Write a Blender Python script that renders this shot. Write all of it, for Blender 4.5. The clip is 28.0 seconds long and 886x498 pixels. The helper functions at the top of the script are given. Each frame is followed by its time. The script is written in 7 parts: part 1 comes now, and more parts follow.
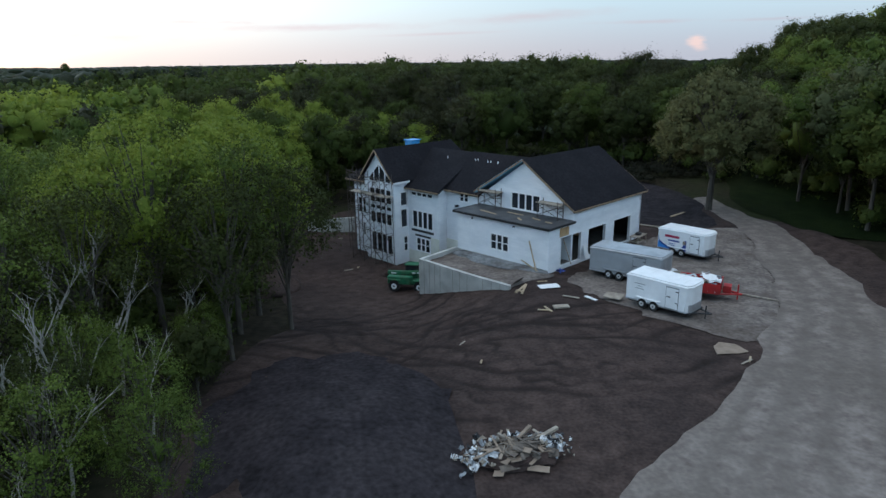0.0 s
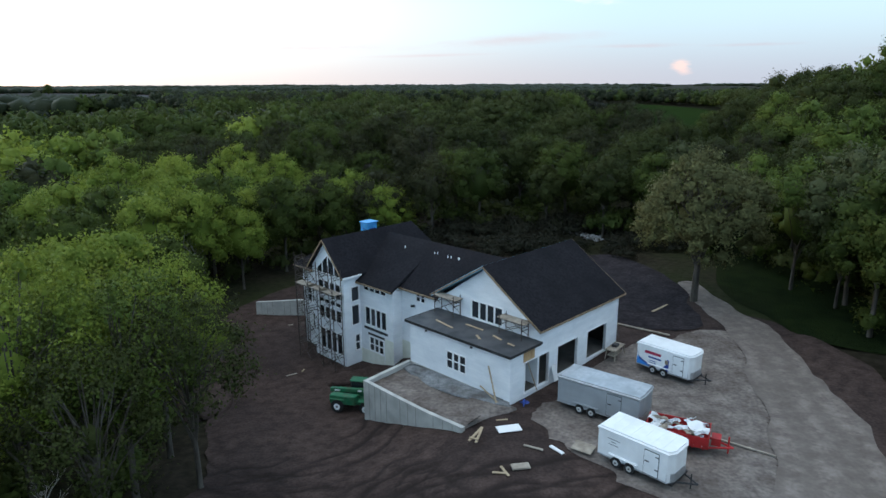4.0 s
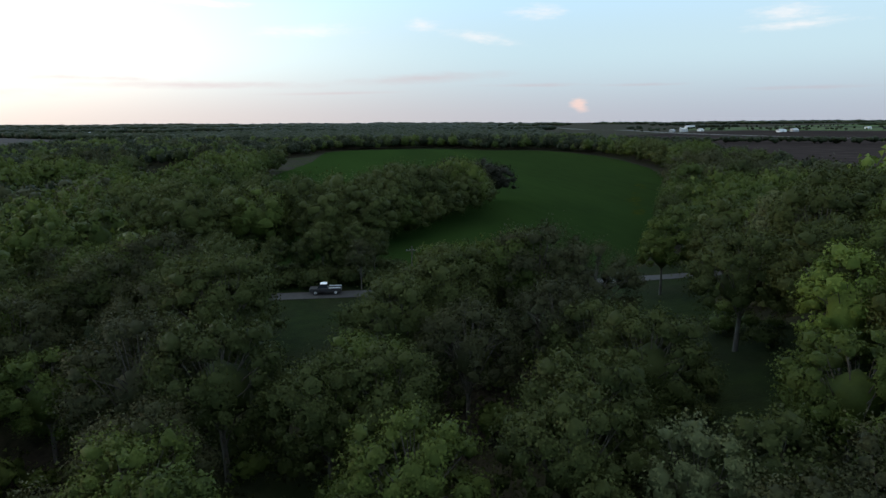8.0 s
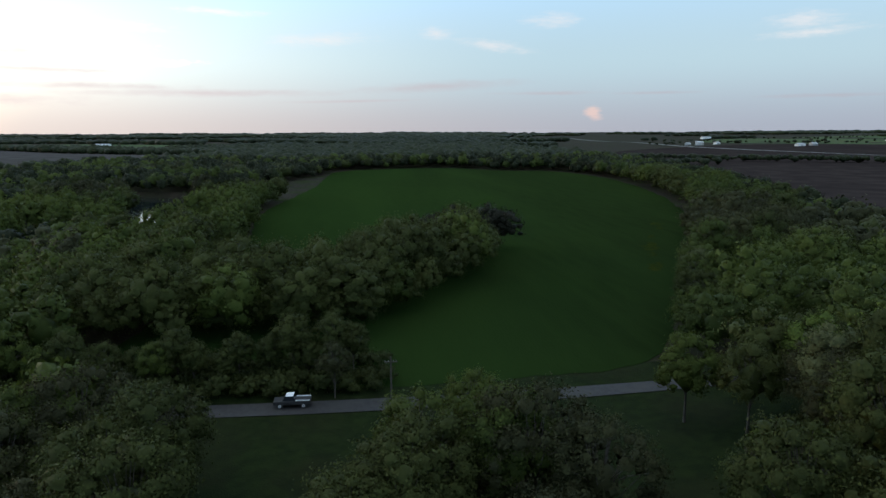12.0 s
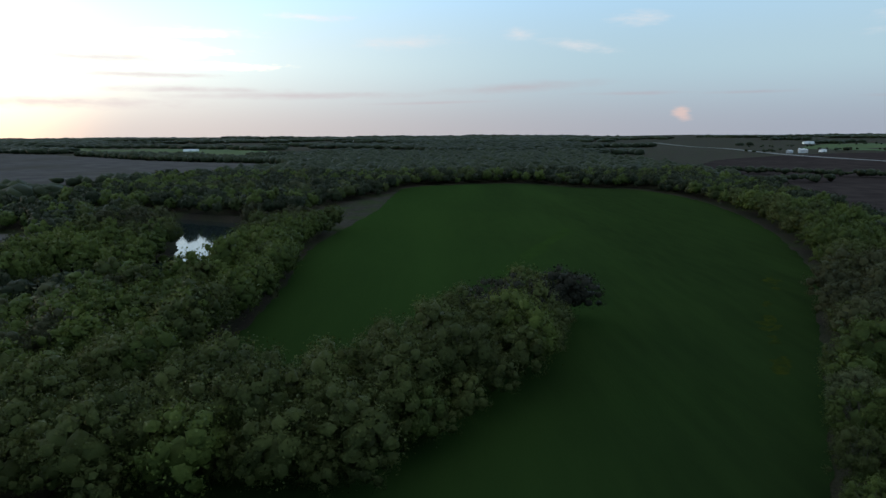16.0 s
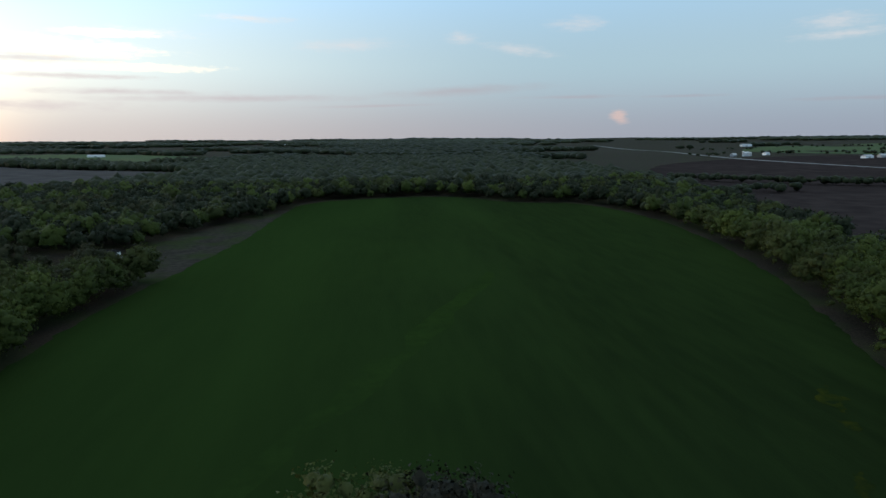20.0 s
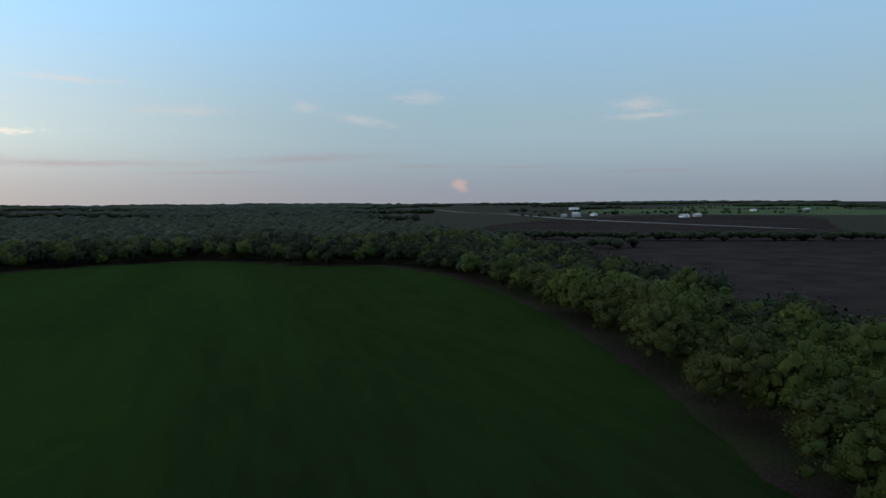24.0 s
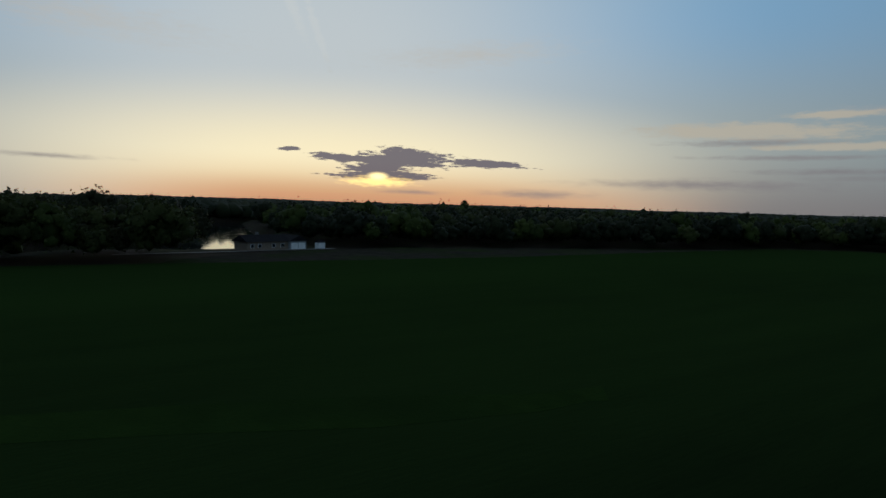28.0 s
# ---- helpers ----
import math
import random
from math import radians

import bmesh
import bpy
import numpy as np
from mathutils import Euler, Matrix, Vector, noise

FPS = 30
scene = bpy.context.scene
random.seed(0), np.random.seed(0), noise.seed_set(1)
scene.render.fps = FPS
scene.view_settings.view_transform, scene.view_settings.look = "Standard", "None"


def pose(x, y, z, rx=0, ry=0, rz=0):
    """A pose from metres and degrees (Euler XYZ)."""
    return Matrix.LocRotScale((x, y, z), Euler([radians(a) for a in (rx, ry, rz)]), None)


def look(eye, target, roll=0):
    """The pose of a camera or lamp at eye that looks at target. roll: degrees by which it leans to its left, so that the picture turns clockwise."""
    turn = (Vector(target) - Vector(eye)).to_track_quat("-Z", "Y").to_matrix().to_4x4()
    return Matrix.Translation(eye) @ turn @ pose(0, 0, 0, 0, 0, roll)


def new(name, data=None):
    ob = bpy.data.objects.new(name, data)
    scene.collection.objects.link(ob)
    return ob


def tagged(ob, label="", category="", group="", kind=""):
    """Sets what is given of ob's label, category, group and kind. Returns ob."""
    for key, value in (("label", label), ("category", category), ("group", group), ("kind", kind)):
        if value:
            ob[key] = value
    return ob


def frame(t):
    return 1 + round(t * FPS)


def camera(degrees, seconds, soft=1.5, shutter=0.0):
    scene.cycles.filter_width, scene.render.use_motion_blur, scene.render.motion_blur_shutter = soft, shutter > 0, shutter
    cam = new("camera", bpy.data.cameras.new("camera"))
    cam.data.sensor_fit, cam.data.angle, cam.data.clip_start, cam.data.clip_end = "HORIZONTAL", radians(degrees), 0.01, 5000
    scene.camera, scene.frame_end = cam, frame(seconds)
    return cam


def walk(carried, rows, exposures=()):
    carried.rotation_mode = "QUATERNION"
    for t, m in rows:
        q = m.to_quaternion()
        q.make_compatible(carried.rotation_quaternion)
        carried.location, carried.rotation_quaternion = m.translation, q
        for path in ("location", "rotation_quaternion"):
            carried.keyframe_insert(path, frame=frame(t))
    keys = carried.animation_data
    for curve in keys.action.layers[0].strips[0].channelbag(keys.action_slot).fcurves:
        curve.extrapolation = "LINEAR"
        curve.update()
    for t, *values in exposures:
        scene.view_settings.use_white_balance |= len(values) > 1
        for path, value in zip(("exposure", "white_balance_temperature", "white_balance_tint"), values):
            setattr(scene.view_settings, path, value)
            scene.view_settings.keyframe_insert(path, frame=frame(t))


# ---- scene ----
cam = camera(69.3, 28.0)
PATH = [
    (0, (-0.0, -0.0, 14.0), (-0.027, 19.211, 8.436), -0.82),
    (0.5, (0.31, 0.31, 13.85), (0.044, 19.578, 8.504), -0.64),
    (1, (0.37, 0.36, 13.86), (-0.026, 19.66, 8.622), -0.42),
    (1.5, (0.32, 0.26, 14.43), (-0.187, 19.579, 9.298), -0.24),
    (2, (0.51, 1.39, 15.54), (-0.134, 20.714, 10.418), -0.12),
    (2.5, (0.62, 4.56, 16.33), (-0.089, 23.915, 11.343), -0.14),
    (4.5, (4.02, 11.34, 20.15), (4.655, 30.699, 15.187), -0.18),
    (5, (5.45, 20.32, 21.68), (6.122, 39.693, 16.758), -0.14),
    (5.5, (7.39, 30.79, 22.91), (8.133, 50.199, 18.143), -0.35),
    (6, (10.58, 42.05, 23.44), (11.31, 61.505, 18.874), -0.38),
    (6.5, (12.35, 52.81, 24.66), (13.139, 72.287, 20.17), -0.32),
    (7, (12.83, 61.88, 25.72), (14.963, 81.346, 21.667), -0.69),
    (7.5, (16.1, 65.51, 26.27), (18.939, 84.914, 22.333), -0.57),
    (8, (18.61, 66.08, 26.93), (21.696, 85.456, 23.022), -0.30),
    (8.5, (20.13, 67.22, 27.07), (23.231, 86.582, 23.149), -0.40),
    (9, (21.08, 69.42, 27.51), (24.118, 88.801, 23.619), -0.39),
    (9.5, (21.65, 72.25, 29.57), (24.691, 91.651, 25.794), -0.44),
    (10, (22.44, 74.95, 31.89), (25.473, 94.37, 28.196), -0.48),
    (10.5, (23.1, 77.0, 33.28), (26.109, 96.433, 29.612), -0.38),
    (11, (23.67, 79.1, 34.55), (26.699, 98.528, 30.864), -0.14),
    (11.5, (24.52, 81.18, 35.73), (27.443, 100.622, 32.051), -0.23),
    (13.5, (26.73, 84.23, 47.48), (28.566, 103.806, 43.817), 0.14),
    (14, (27.67, 85.67, 49.67), (29.311, 105.264, 46.016), 0.05),
    (14.5, (28.96, 90.77, 49.41), (30.209, 110.389, 45.753), -0.17),
    (15, (31.04, 99.3, 49.36), (31.656, 118.955, 45.707), -0.22),
    (15.5, (32.94, 109.55, 49.06), (33.387, 129.212, 45.421), -0.32),
    (16, (35.59, 121.64, 48.98), (35.842, 141.306, 45.354), -0.31),
    (16.5, (38.27, 134.16, 48.79), (38.423, 153.827, 45.177), -0.40),
    (17, (41.55, 147.06, 48.71), (41.697, 166.741, 45.135), -0.44),
    (17.5, (45.19, 160.13, 49.01), (45.24, 179.816, 45.458), -0.44),
    (18, (49.39, 174.13, 48.97), (49.503, 193.811, 45.416), -0.48),
    (18.5, (53.48, 187.76, 48.14), (54.135, 207.437, 44.597), -0.33),
    (19, (56.56, 198.81, 48.41), (57.495, 218.471, 44.869), -0.31),
    (19.5, (60.45, 210.93, 48.54), (61.843, 230.568, 45.004), -0.42),
    (20, (64.31, 223.12, 48.8), (66.257, 242.707, 45.257), -0.40),
    (20.5, (68.87, 235.72, 48.58), (72.218, 255.109, 45.012), -0.45),
    (21, (75.48, 249.33, 48.3), (79.836, 268.512, 44.704), -0.72),
    (21.5, (83.56, 263.19, 46.61), (88.147, 282.322, 43.027), -0.66),
    (23.5, (113.61, 311.26, 37.44), (119.536, 330.166, 34.681), -0.30),
    (24, (120.66, 324.04, 35.15), (127.243, 342.867, 33.63), -0.33),
    (24.5, (129.22, 336.69, 32.05), (133.751, 356.119, 30.65), -0.08),
    (25, (136.05, 347.51, 28.41), (137.669, 367.4, 27.112), 0.19),
    (25.5, (141.22, 357.18, 25.24), (139.301, 377.045, 23.986), 0.84),
    (26, (144.71, 363.79, 24.02), (138.351, 382.711, 22.691), 1.06),
    (26.5, (142.67, 375.72, 21.8), (134.651, 393.993, 20.416), 1.27),
    (27, (137.46, 388.68, 18.54), (126.238, 405.185, 17.203), 1.59),
    (27.5, (136.64, 398.15, 16.01), (122.961, 412.682, 14.679), 1.74),
    (28, (135.09, 407.27, 13.54), (119.383, 419.575, 12.182), 1.71),
]
EXPOSURES = [(0.0, 0.78, 6850, 15), (1.0, 1.38, 6750, 14), (2.0, 1.3, 6850, 14), (5.0, 0.98, 7050, 14), (6.0, 1.04, 7150, 14), (7.0, 0.90, 7100, 14), (8.0, 0.76, 7100, 14), (11.0, 0.60, 7000, 14), (15.0, 0.46, 6850, 13), (18.0, 0.33, 6750, 12), (21.0, 0.28, 6750, 12), (23.5, 0.10, 6800, 12), (25.0, -0.32, 6700, 11), (26.0, -0.76, 6450, 10), (27.0, -1.14, 6300, 10), (28.0, -1.38, 6300, 10)]
walk(cam, [(t, look(eye, target, roll)) for t, eye, target, roll in PATH], EXPOSURES)

# tones of the sky
SKY_STRENGTH, SKY_GAIN, SUN_POWER = 0.10, 4.0, 0.22
SKY_LOW, SKY_HIGH, SKY_TOP = (3.5, 5.1, 6.1), (3.3, 5.9, 8.6), (5.2, 6.2, 7.2)
HAZE_FAR, HAZE_SUN = (2.5, 2.85, 3.6), (4.6, 4.05, 3.9)
GLOW, BELT, EMBER, VEIL = (20.5, 17.8, 11.6), (15.0, 9.2, 4.4), (12.5, 5.4, 3.2), (9.4, 8.8, 7.2)
CLOUD_PALE, CLOUD_MAUVE, CLOUD_WARM = (5.7, 5.9, 6.2), (3.0, 3.2, 3.8), (4.6, 4.1, 4.3)
PUFF, CLOUD_BANK, CREAM = (6.4, 4.6, 4.1), (2.1, 1.9, 2.8), (9.6, 8.8, 7.2)
SKY_WEST, LOW_WEST, BLOOM = (4.6, 8.4, 12.4), (7.4, 8.5, 8.6), (11.2, 12.0, 12.2)

# ---- sky and light ----
SUN_AZ, SUN_EL = 57.9, 1.7      # degrees left of +y, and above the horizon
world = bpy.data.worlds.new("dusk_sky")
scene.world = world
world.use_nodes = True
wt = world.node_tree
wt.nodes.clear()


def wmath(op, a, b=None, c=None, clamp=False):
    n = wt.nodes.new("ShaderNodeMath")
    n.operation, n.use_clamp = op, clamp
    for i, val in enumerate((a, b, c)):
        if val is None:
            continue
        if isinstance(val, (int, float)):
            n.inputs[i].default_value = val
        else:
            wt.links.new(val, n.inputs[i])
    return n.outputs[0]


def wstep(val, lo, hi):
    n = wt.nodes.new("ShaderNodeMapRange")
    n.interpolation_type = "SMOOTHSTEP"
    wt.links.new(val, n.inputs["Value"])
    n.inputs["From Min"].default_value, n.inputs["From Max"].default_value = lo, hi
    return n.outputs["Result"]


def wmix(f, a, b, mode="MIX"):
    n = wt.nodes.new("ShaderNodeMix")
    n.data_type, n.blend_type = "RGBA", mode
    for sock, val in ((n.inputs[0], f), (n.inputs[6], a), (n.inputs[7], b)):
        if isinstance(val, (int, float)):
            sock.default_value = val
        elif isinstance(val, tuple):
            sock.default_value = (*val, 1)
        else:
            wt.links.new(val, sock)
    return n.outputs[2]


sky = wt.nodes.new("ShaderNodeTexSky")
sky.sky_type, sky.sun_disc = "NISHITA", False
sky.sun_elevation, sky.sun_rotation = radians(4.5), radians(-SUN_AZ)
sky.altitude, sky.air_density, sky.dust_density, sky.ozone_density = 300, 1.0, 1.6, 2.0
coord = wt.nodes.new("ShaderNodeTexCoord")
sep = wt.nodes.new("ShaderNodeSeparateXYZ")
wt.links.new(coord.outputs["Generated"], sep.inputs[0])
dx, dy, dz = sep.outputs
azim = wmath("MULTIPLY", wmath("ARCTAN2", wmath("MULTIPLY", dx, -1.0), dy), 57.2958)
elev = wmath("MULTIPLY", wmath("ARCSINE", dz), 57.2958)
# sky haze: a pale band low over the horizon, warm towards the sun
sun_off = wmath("ABSOLUTE", wmath("SUBTRACT", azim, SUN_AZ))
near_sun = wstep(sun_off, 100.0, 15.0)
haze_col = wmix(near_sun, HAZE_FAR, HAZE_SUN)
haze = wmath("MULTIPLY", wstep(elev, 6.0, -0.6), 0.9)
high = wmix(wstep(elev, 26.0, 62.0), wmix(wstep(elev, 5.0, 16.0), wmix(wstep(sun_off, 78.0, 14.0), SKY_LOW, LOW_WEST), wmix(wstep(sun_off, 90.0, 14.0), SKY_HIGH, SKY_WEST)), SKY_TOP)
base_sky = wmix(0.88, sky.outputs[0], high)
veil = wmath("MULTIPLY", wstep(sun_off, 50.0, 6.0), wstep(elev, 10.0, 2.0))
base_sky = wmix(wmath("MULTIPLY", veil, 0.5), base_sky, VEIL)
col = wmix(haze, base_sky, haze_col)
# pale glow round the sun's place
glow_d = wmath("SQRT", wmath("ADD", wmath("POWER", wmath("MULTIPLY", wmath("SUBTRACT", azim, SUN_AZ + 4.0), 0.55), 2.0), wmath("POWER", wmath("MULTIPLY", wmath("SUBTRACT", elev, 3.0), 2.5), 2.0)))
bloom_d = wmath("SQRT", wmath("ADD", wmath("POWER", wmath("SUBTRACT", azim, SUN_AZ + 6.0), 2.0), wmath("POWER", wmath("MULTIPLY", wmath("SUBTRACT", elev, 11.0), 1.4), 2.0)))
col = wmix(wmath("MULTIPLY", wstep(bloom_d, 40.0, 4.0), 0.9), col, BLOOM)
col = wmix(wmath("MULTIPLY", wstep(glow_d, 22.0, 2.0), 0.95), col, GLOW)
# the low sunset belt
belt = wmath("MULTIPLY", wstep(elev, 4.4, 0.0), wstep(sun_off, 32.0, 6.0))
col = wmix(belt, col, BELT)
ember = wmath("MULTIPLY", wstep(elev, 2.8, -0.6), wstep(sun_off, 34.0, 8.0))
col = wmix(wmath("MULTIPLY", ember, 0.8), col, EMBER)
disc_d = wmath("SQRT", wmath("ADD", wmath("POWER", wmath("SUBTRACT", azim, SUN_AZ), 2.0), wmath("POWER", wmath("MULTIPLY", wmath("SUBTRACT", elev, SUN_EL + 0.7), 2.6), 2.0)))
col = wmix(wstep(disc_d, 1.2, 0.2), col, (SKY_GAIN * 9.0, SKY_GAIN * 6.5, SKY_GAIN * 2.2))
# clouds, each a ragged streak: azimuth, elevation, half width, half height, kind
cvec = wt.nodes.new("ShaderNodeCombineXYZ")
wt.links.new(wmath("MULTIPLY", azim, 0.35), cvec.inputs[0])
wt.links.new(wmath("MULTIPLY", elev, 1.5), cvec.inputs[1])


def cloud_noise(scale, detail):
    n = wt.nodes.new("ShaderNodeTexNoise")
    n.inputs["Scale"].default_value, n.inputs["Detail"].default_value, n.inputs["Roughness"].default_value = scale, detail, 0.62
    wt.links.new(cvec.outputs[0], n.inputs["Vector"])
    return n.outputs[0]


rag = cloud_noise(1.3, 6.0)
fine_rag = cloud_noise(3.4, 5.0)


def cloud_mask(a, e, w, h, ragged, tilt=0.0):
    da = wmath("SUBTRACT", azim, a)
    de = wmath("SUBTRACT", wmath("SUBTRACT", elev, e), wmath("MULTIPLY", da, tilt))
    d = wmath("SQRT", wmath("ADD", wmath("POWER", wmath("DIVIDE", da, w), 2.0), wmath("POWER", wmath("DIVIDE", de, h), 2.0)))
    return wmath("ADD", wmath("SUBTRACT", 1.0, d), wmath("MULTIPLY", wmath("SUBTRACT", rag, 0.5), ragged))


def cloud_sum(rows, soft, torn=0.0):
    total = None
    for a, e, w, h, ragged, tilt in rows:
        m = cloud_mask(a, e, w, h, ragged, tilt)
        if torn:
            m = wmath("ADD", m, wmath("MULTIPLY", wmath("SUBTRACT", fine_rag, 0.5), torn))
        m = wstep(m, 0.0, soft)
        total = m if total is None else wmath("MAXIMUM", total, m)
    return total


pale = cloud_sum([(2.6, 7.4, 6.0, 0.7, 1.3, -0.03), (-7.4, 8.0, 1.9, 0.75, 1.2, 0.0), (-12.2, 7.0, 4.4, 0.6, 1.2, 0.14), (-17.2, 8.9, 3.0, 0.8, 1.3, 0.0),
                  (-36.2, 7.9, 3.6, 0.9, 1.3, 0.0), (-36.8, 7.0, 5.0, 0.5, 1.3, -0.03), (10.0, 9.3, 5.0, 0.4, 2.2, 0.0), (18.0, 7.9, 5.0, 0.5, 2.0, 0.03),
                  (82.0, 13.5, 15.0, 2.4, 1.3, 0.05), (50.0, 13.0, 12.0, 1.6, 1.2, -0.08), (-62.0, 7.2, 7.0, 0.7, 1.6, 0.0)], 1.5, 0.9)
col = wmix(wmath("MULTIPLY", pale, 0.8), col, wmix(wstep(sun_off, 55.0, 20.0), CLOUD_PALE, (10.2, 9.9, 9.2)))
mauve = cloud_sum([(-7.6, 3.65, 10.0, 0.62, 0.9, -0.05), (0.0, 2.4, 8.0, 0.2, 0.7, -0.02), (12.0, 3.0, 16.0, 0.45, 1.0, -0.01), (-17.0, 3.0, 6.0, 0.24, 1.1, 0.0), (-26.0, 2.9, 5.0, 0.2, 1.0, 0.0),
                   (-38.0, 2.4, 6.0, 0.25, 1.3, 0.0), (30.0, 2.3, 14.0, 0.7, 1.3, 0.0), (44.0, 1.2, 6.5, 0.6, 1.2, 0.0), (55.0, 1.1, 4.5, 0.3, 1.2, 0.0), (20.0, 3.4, 9.0, 0.4, 1.3, 0.0),
                   (24.0, 20.0, 8.0, 1.8, 1.4, 0.08), (84.0, 2.9, 7.0, 0.3, 1.3, 0.0)], 1.2)
col = wmix(wmath("MULTIPLY", mauve, 0.72), col, wmix(near_sun, CLOUD_MAUVE, CLOUD_WARM))
puff = wstep(cloud_mask(-20.8, 1.3, 1.0, 0.85, 1.6, 0.25), 0.0, 0.8)
col = wmix(wmath("MULTIPLY", puff, 0.6), col, PUFF)
bank = cloud_sum([(56.0, 3.9, 5.6, 0.85, 1.9, 0.0), (48.5, 3.75, 4.2, 0.42, 1.5, 0.04), (57.5, 2.35, 5.6, 0.38, 1.2, 0.0), (58.0, 3.1, 3.4, 0.7, 1.9, 0.0), (55.6, 4.2, 3.4, 0.9, 1.3, 0.0), (57.0, 2.55, 4.6, 0.4, 1.0, 0.0), (65.4, 4.5, 1.1, 0.22, 1.0, 0.0), (61.0, 3.9, 3.2, 0.4, 1.6, 0.05)], 0.3, 1.5)
col = wmix(wmath("MULTIPLY", bank, 0.9), col, CLOUD_BANK)
# the sun breaking through the lower edge of the bank
break_d = wmath("SQRT", wmath("ADD", wmath("POWER", wmath("DIVIDE", wmath("SUBTRACT", azim, SUN_AZ), 4.2), 2.0), wmath("POWER", wmath("DIVIDE", wmath("SUBTRACT", elev, SUN_EL + 0.25), 0.62), 2.0)))
break_m = wmath("MULTIPLY", wstep(wmath("SUBTRACT", break_d, wmath("MULTIPLY", wmath("SUBTRACT", fine_rag, 0.5), 1.4)), 1.0, 0.1), 0.9)
col = wmix(break_m, col, (33.0, 23.0, 8.0))
col = wmix(wmath("MULTIPLY", wstep(disc_d, 1.25, 0.2), 0.9), col, (40.0, 31.0, 14.0))
cream = cloud_sum([(27.0, 6.6, 11.0, 0.95, 1.1, 0.02), (21.0, 7.7, 4.5, 0.4, 1.3, 0.0), (20.0, 5.3, 9.0, 0.4, 1.3, 0.0), (66.2, 17.6, 2.6, 1.5, 1.6, 2.0), (63.4, 14.4, 1.4, 1.2, 1.6, 2.4)], 0.65, 0.6)
col = wmix(wmath("MULTIPLY", cream, 0.88), col, wmix(wstep(elev, 9.0, 13.0), CREAM, BLOOM))
under = cloud_sum([(27.0, 5.7, 8.0, 0.4, 1.3, 0.0), (24.0, 4.5, 10.0, 0.3, 1.3, 0.0)], 1.0, 0.5)
col = wmix(wmath("MULTIPLY", under, 0.6), col, CLOUD_WARM)
# brighter towards the sunset
col = wmix(wstep(sun_off, 70.0, 18.0), col, wmix(1.0, col, (1.27, 1.26, 1.23), "MULTIPLY"))
# the paler anti-twilight half of the sky
col = wmix(wstep(sun_off, 112.0, 190.0), col, wmix(1.0, col, (1.22, 1.18, 1.14), "MULTIPLY"))
backdrop = wt.nodes.new("ShaderNodeBackground")
backdrop.inputs["Strength"].default_value = SKY_STRENGTH
wt.links.new(col, backdrop.inputs[0])
wo = wt.nodes.new("ShaderNodeOutputWorld")
wt.links.new(backdrop.outputs[0], wo.inputs[0])

sun = new("sun", bpy.data.lights.new("sun", "SUN"))
sun.data.energy, sun.data.angle, sun.data.color = SUN_POWER, radians(6), (1.0, 0.72, 0.42)
sa, se = radians(SUN_AZ), radians(5.0)
sun.matrix_world = look((0, 0, 0), (math.sin(sa) * math.cos(se), -math.cos(sa) * math.cos(se), -math.sin(se)))

# ---- materials ----
def rgb(*c):
    return (*c, 1.0)


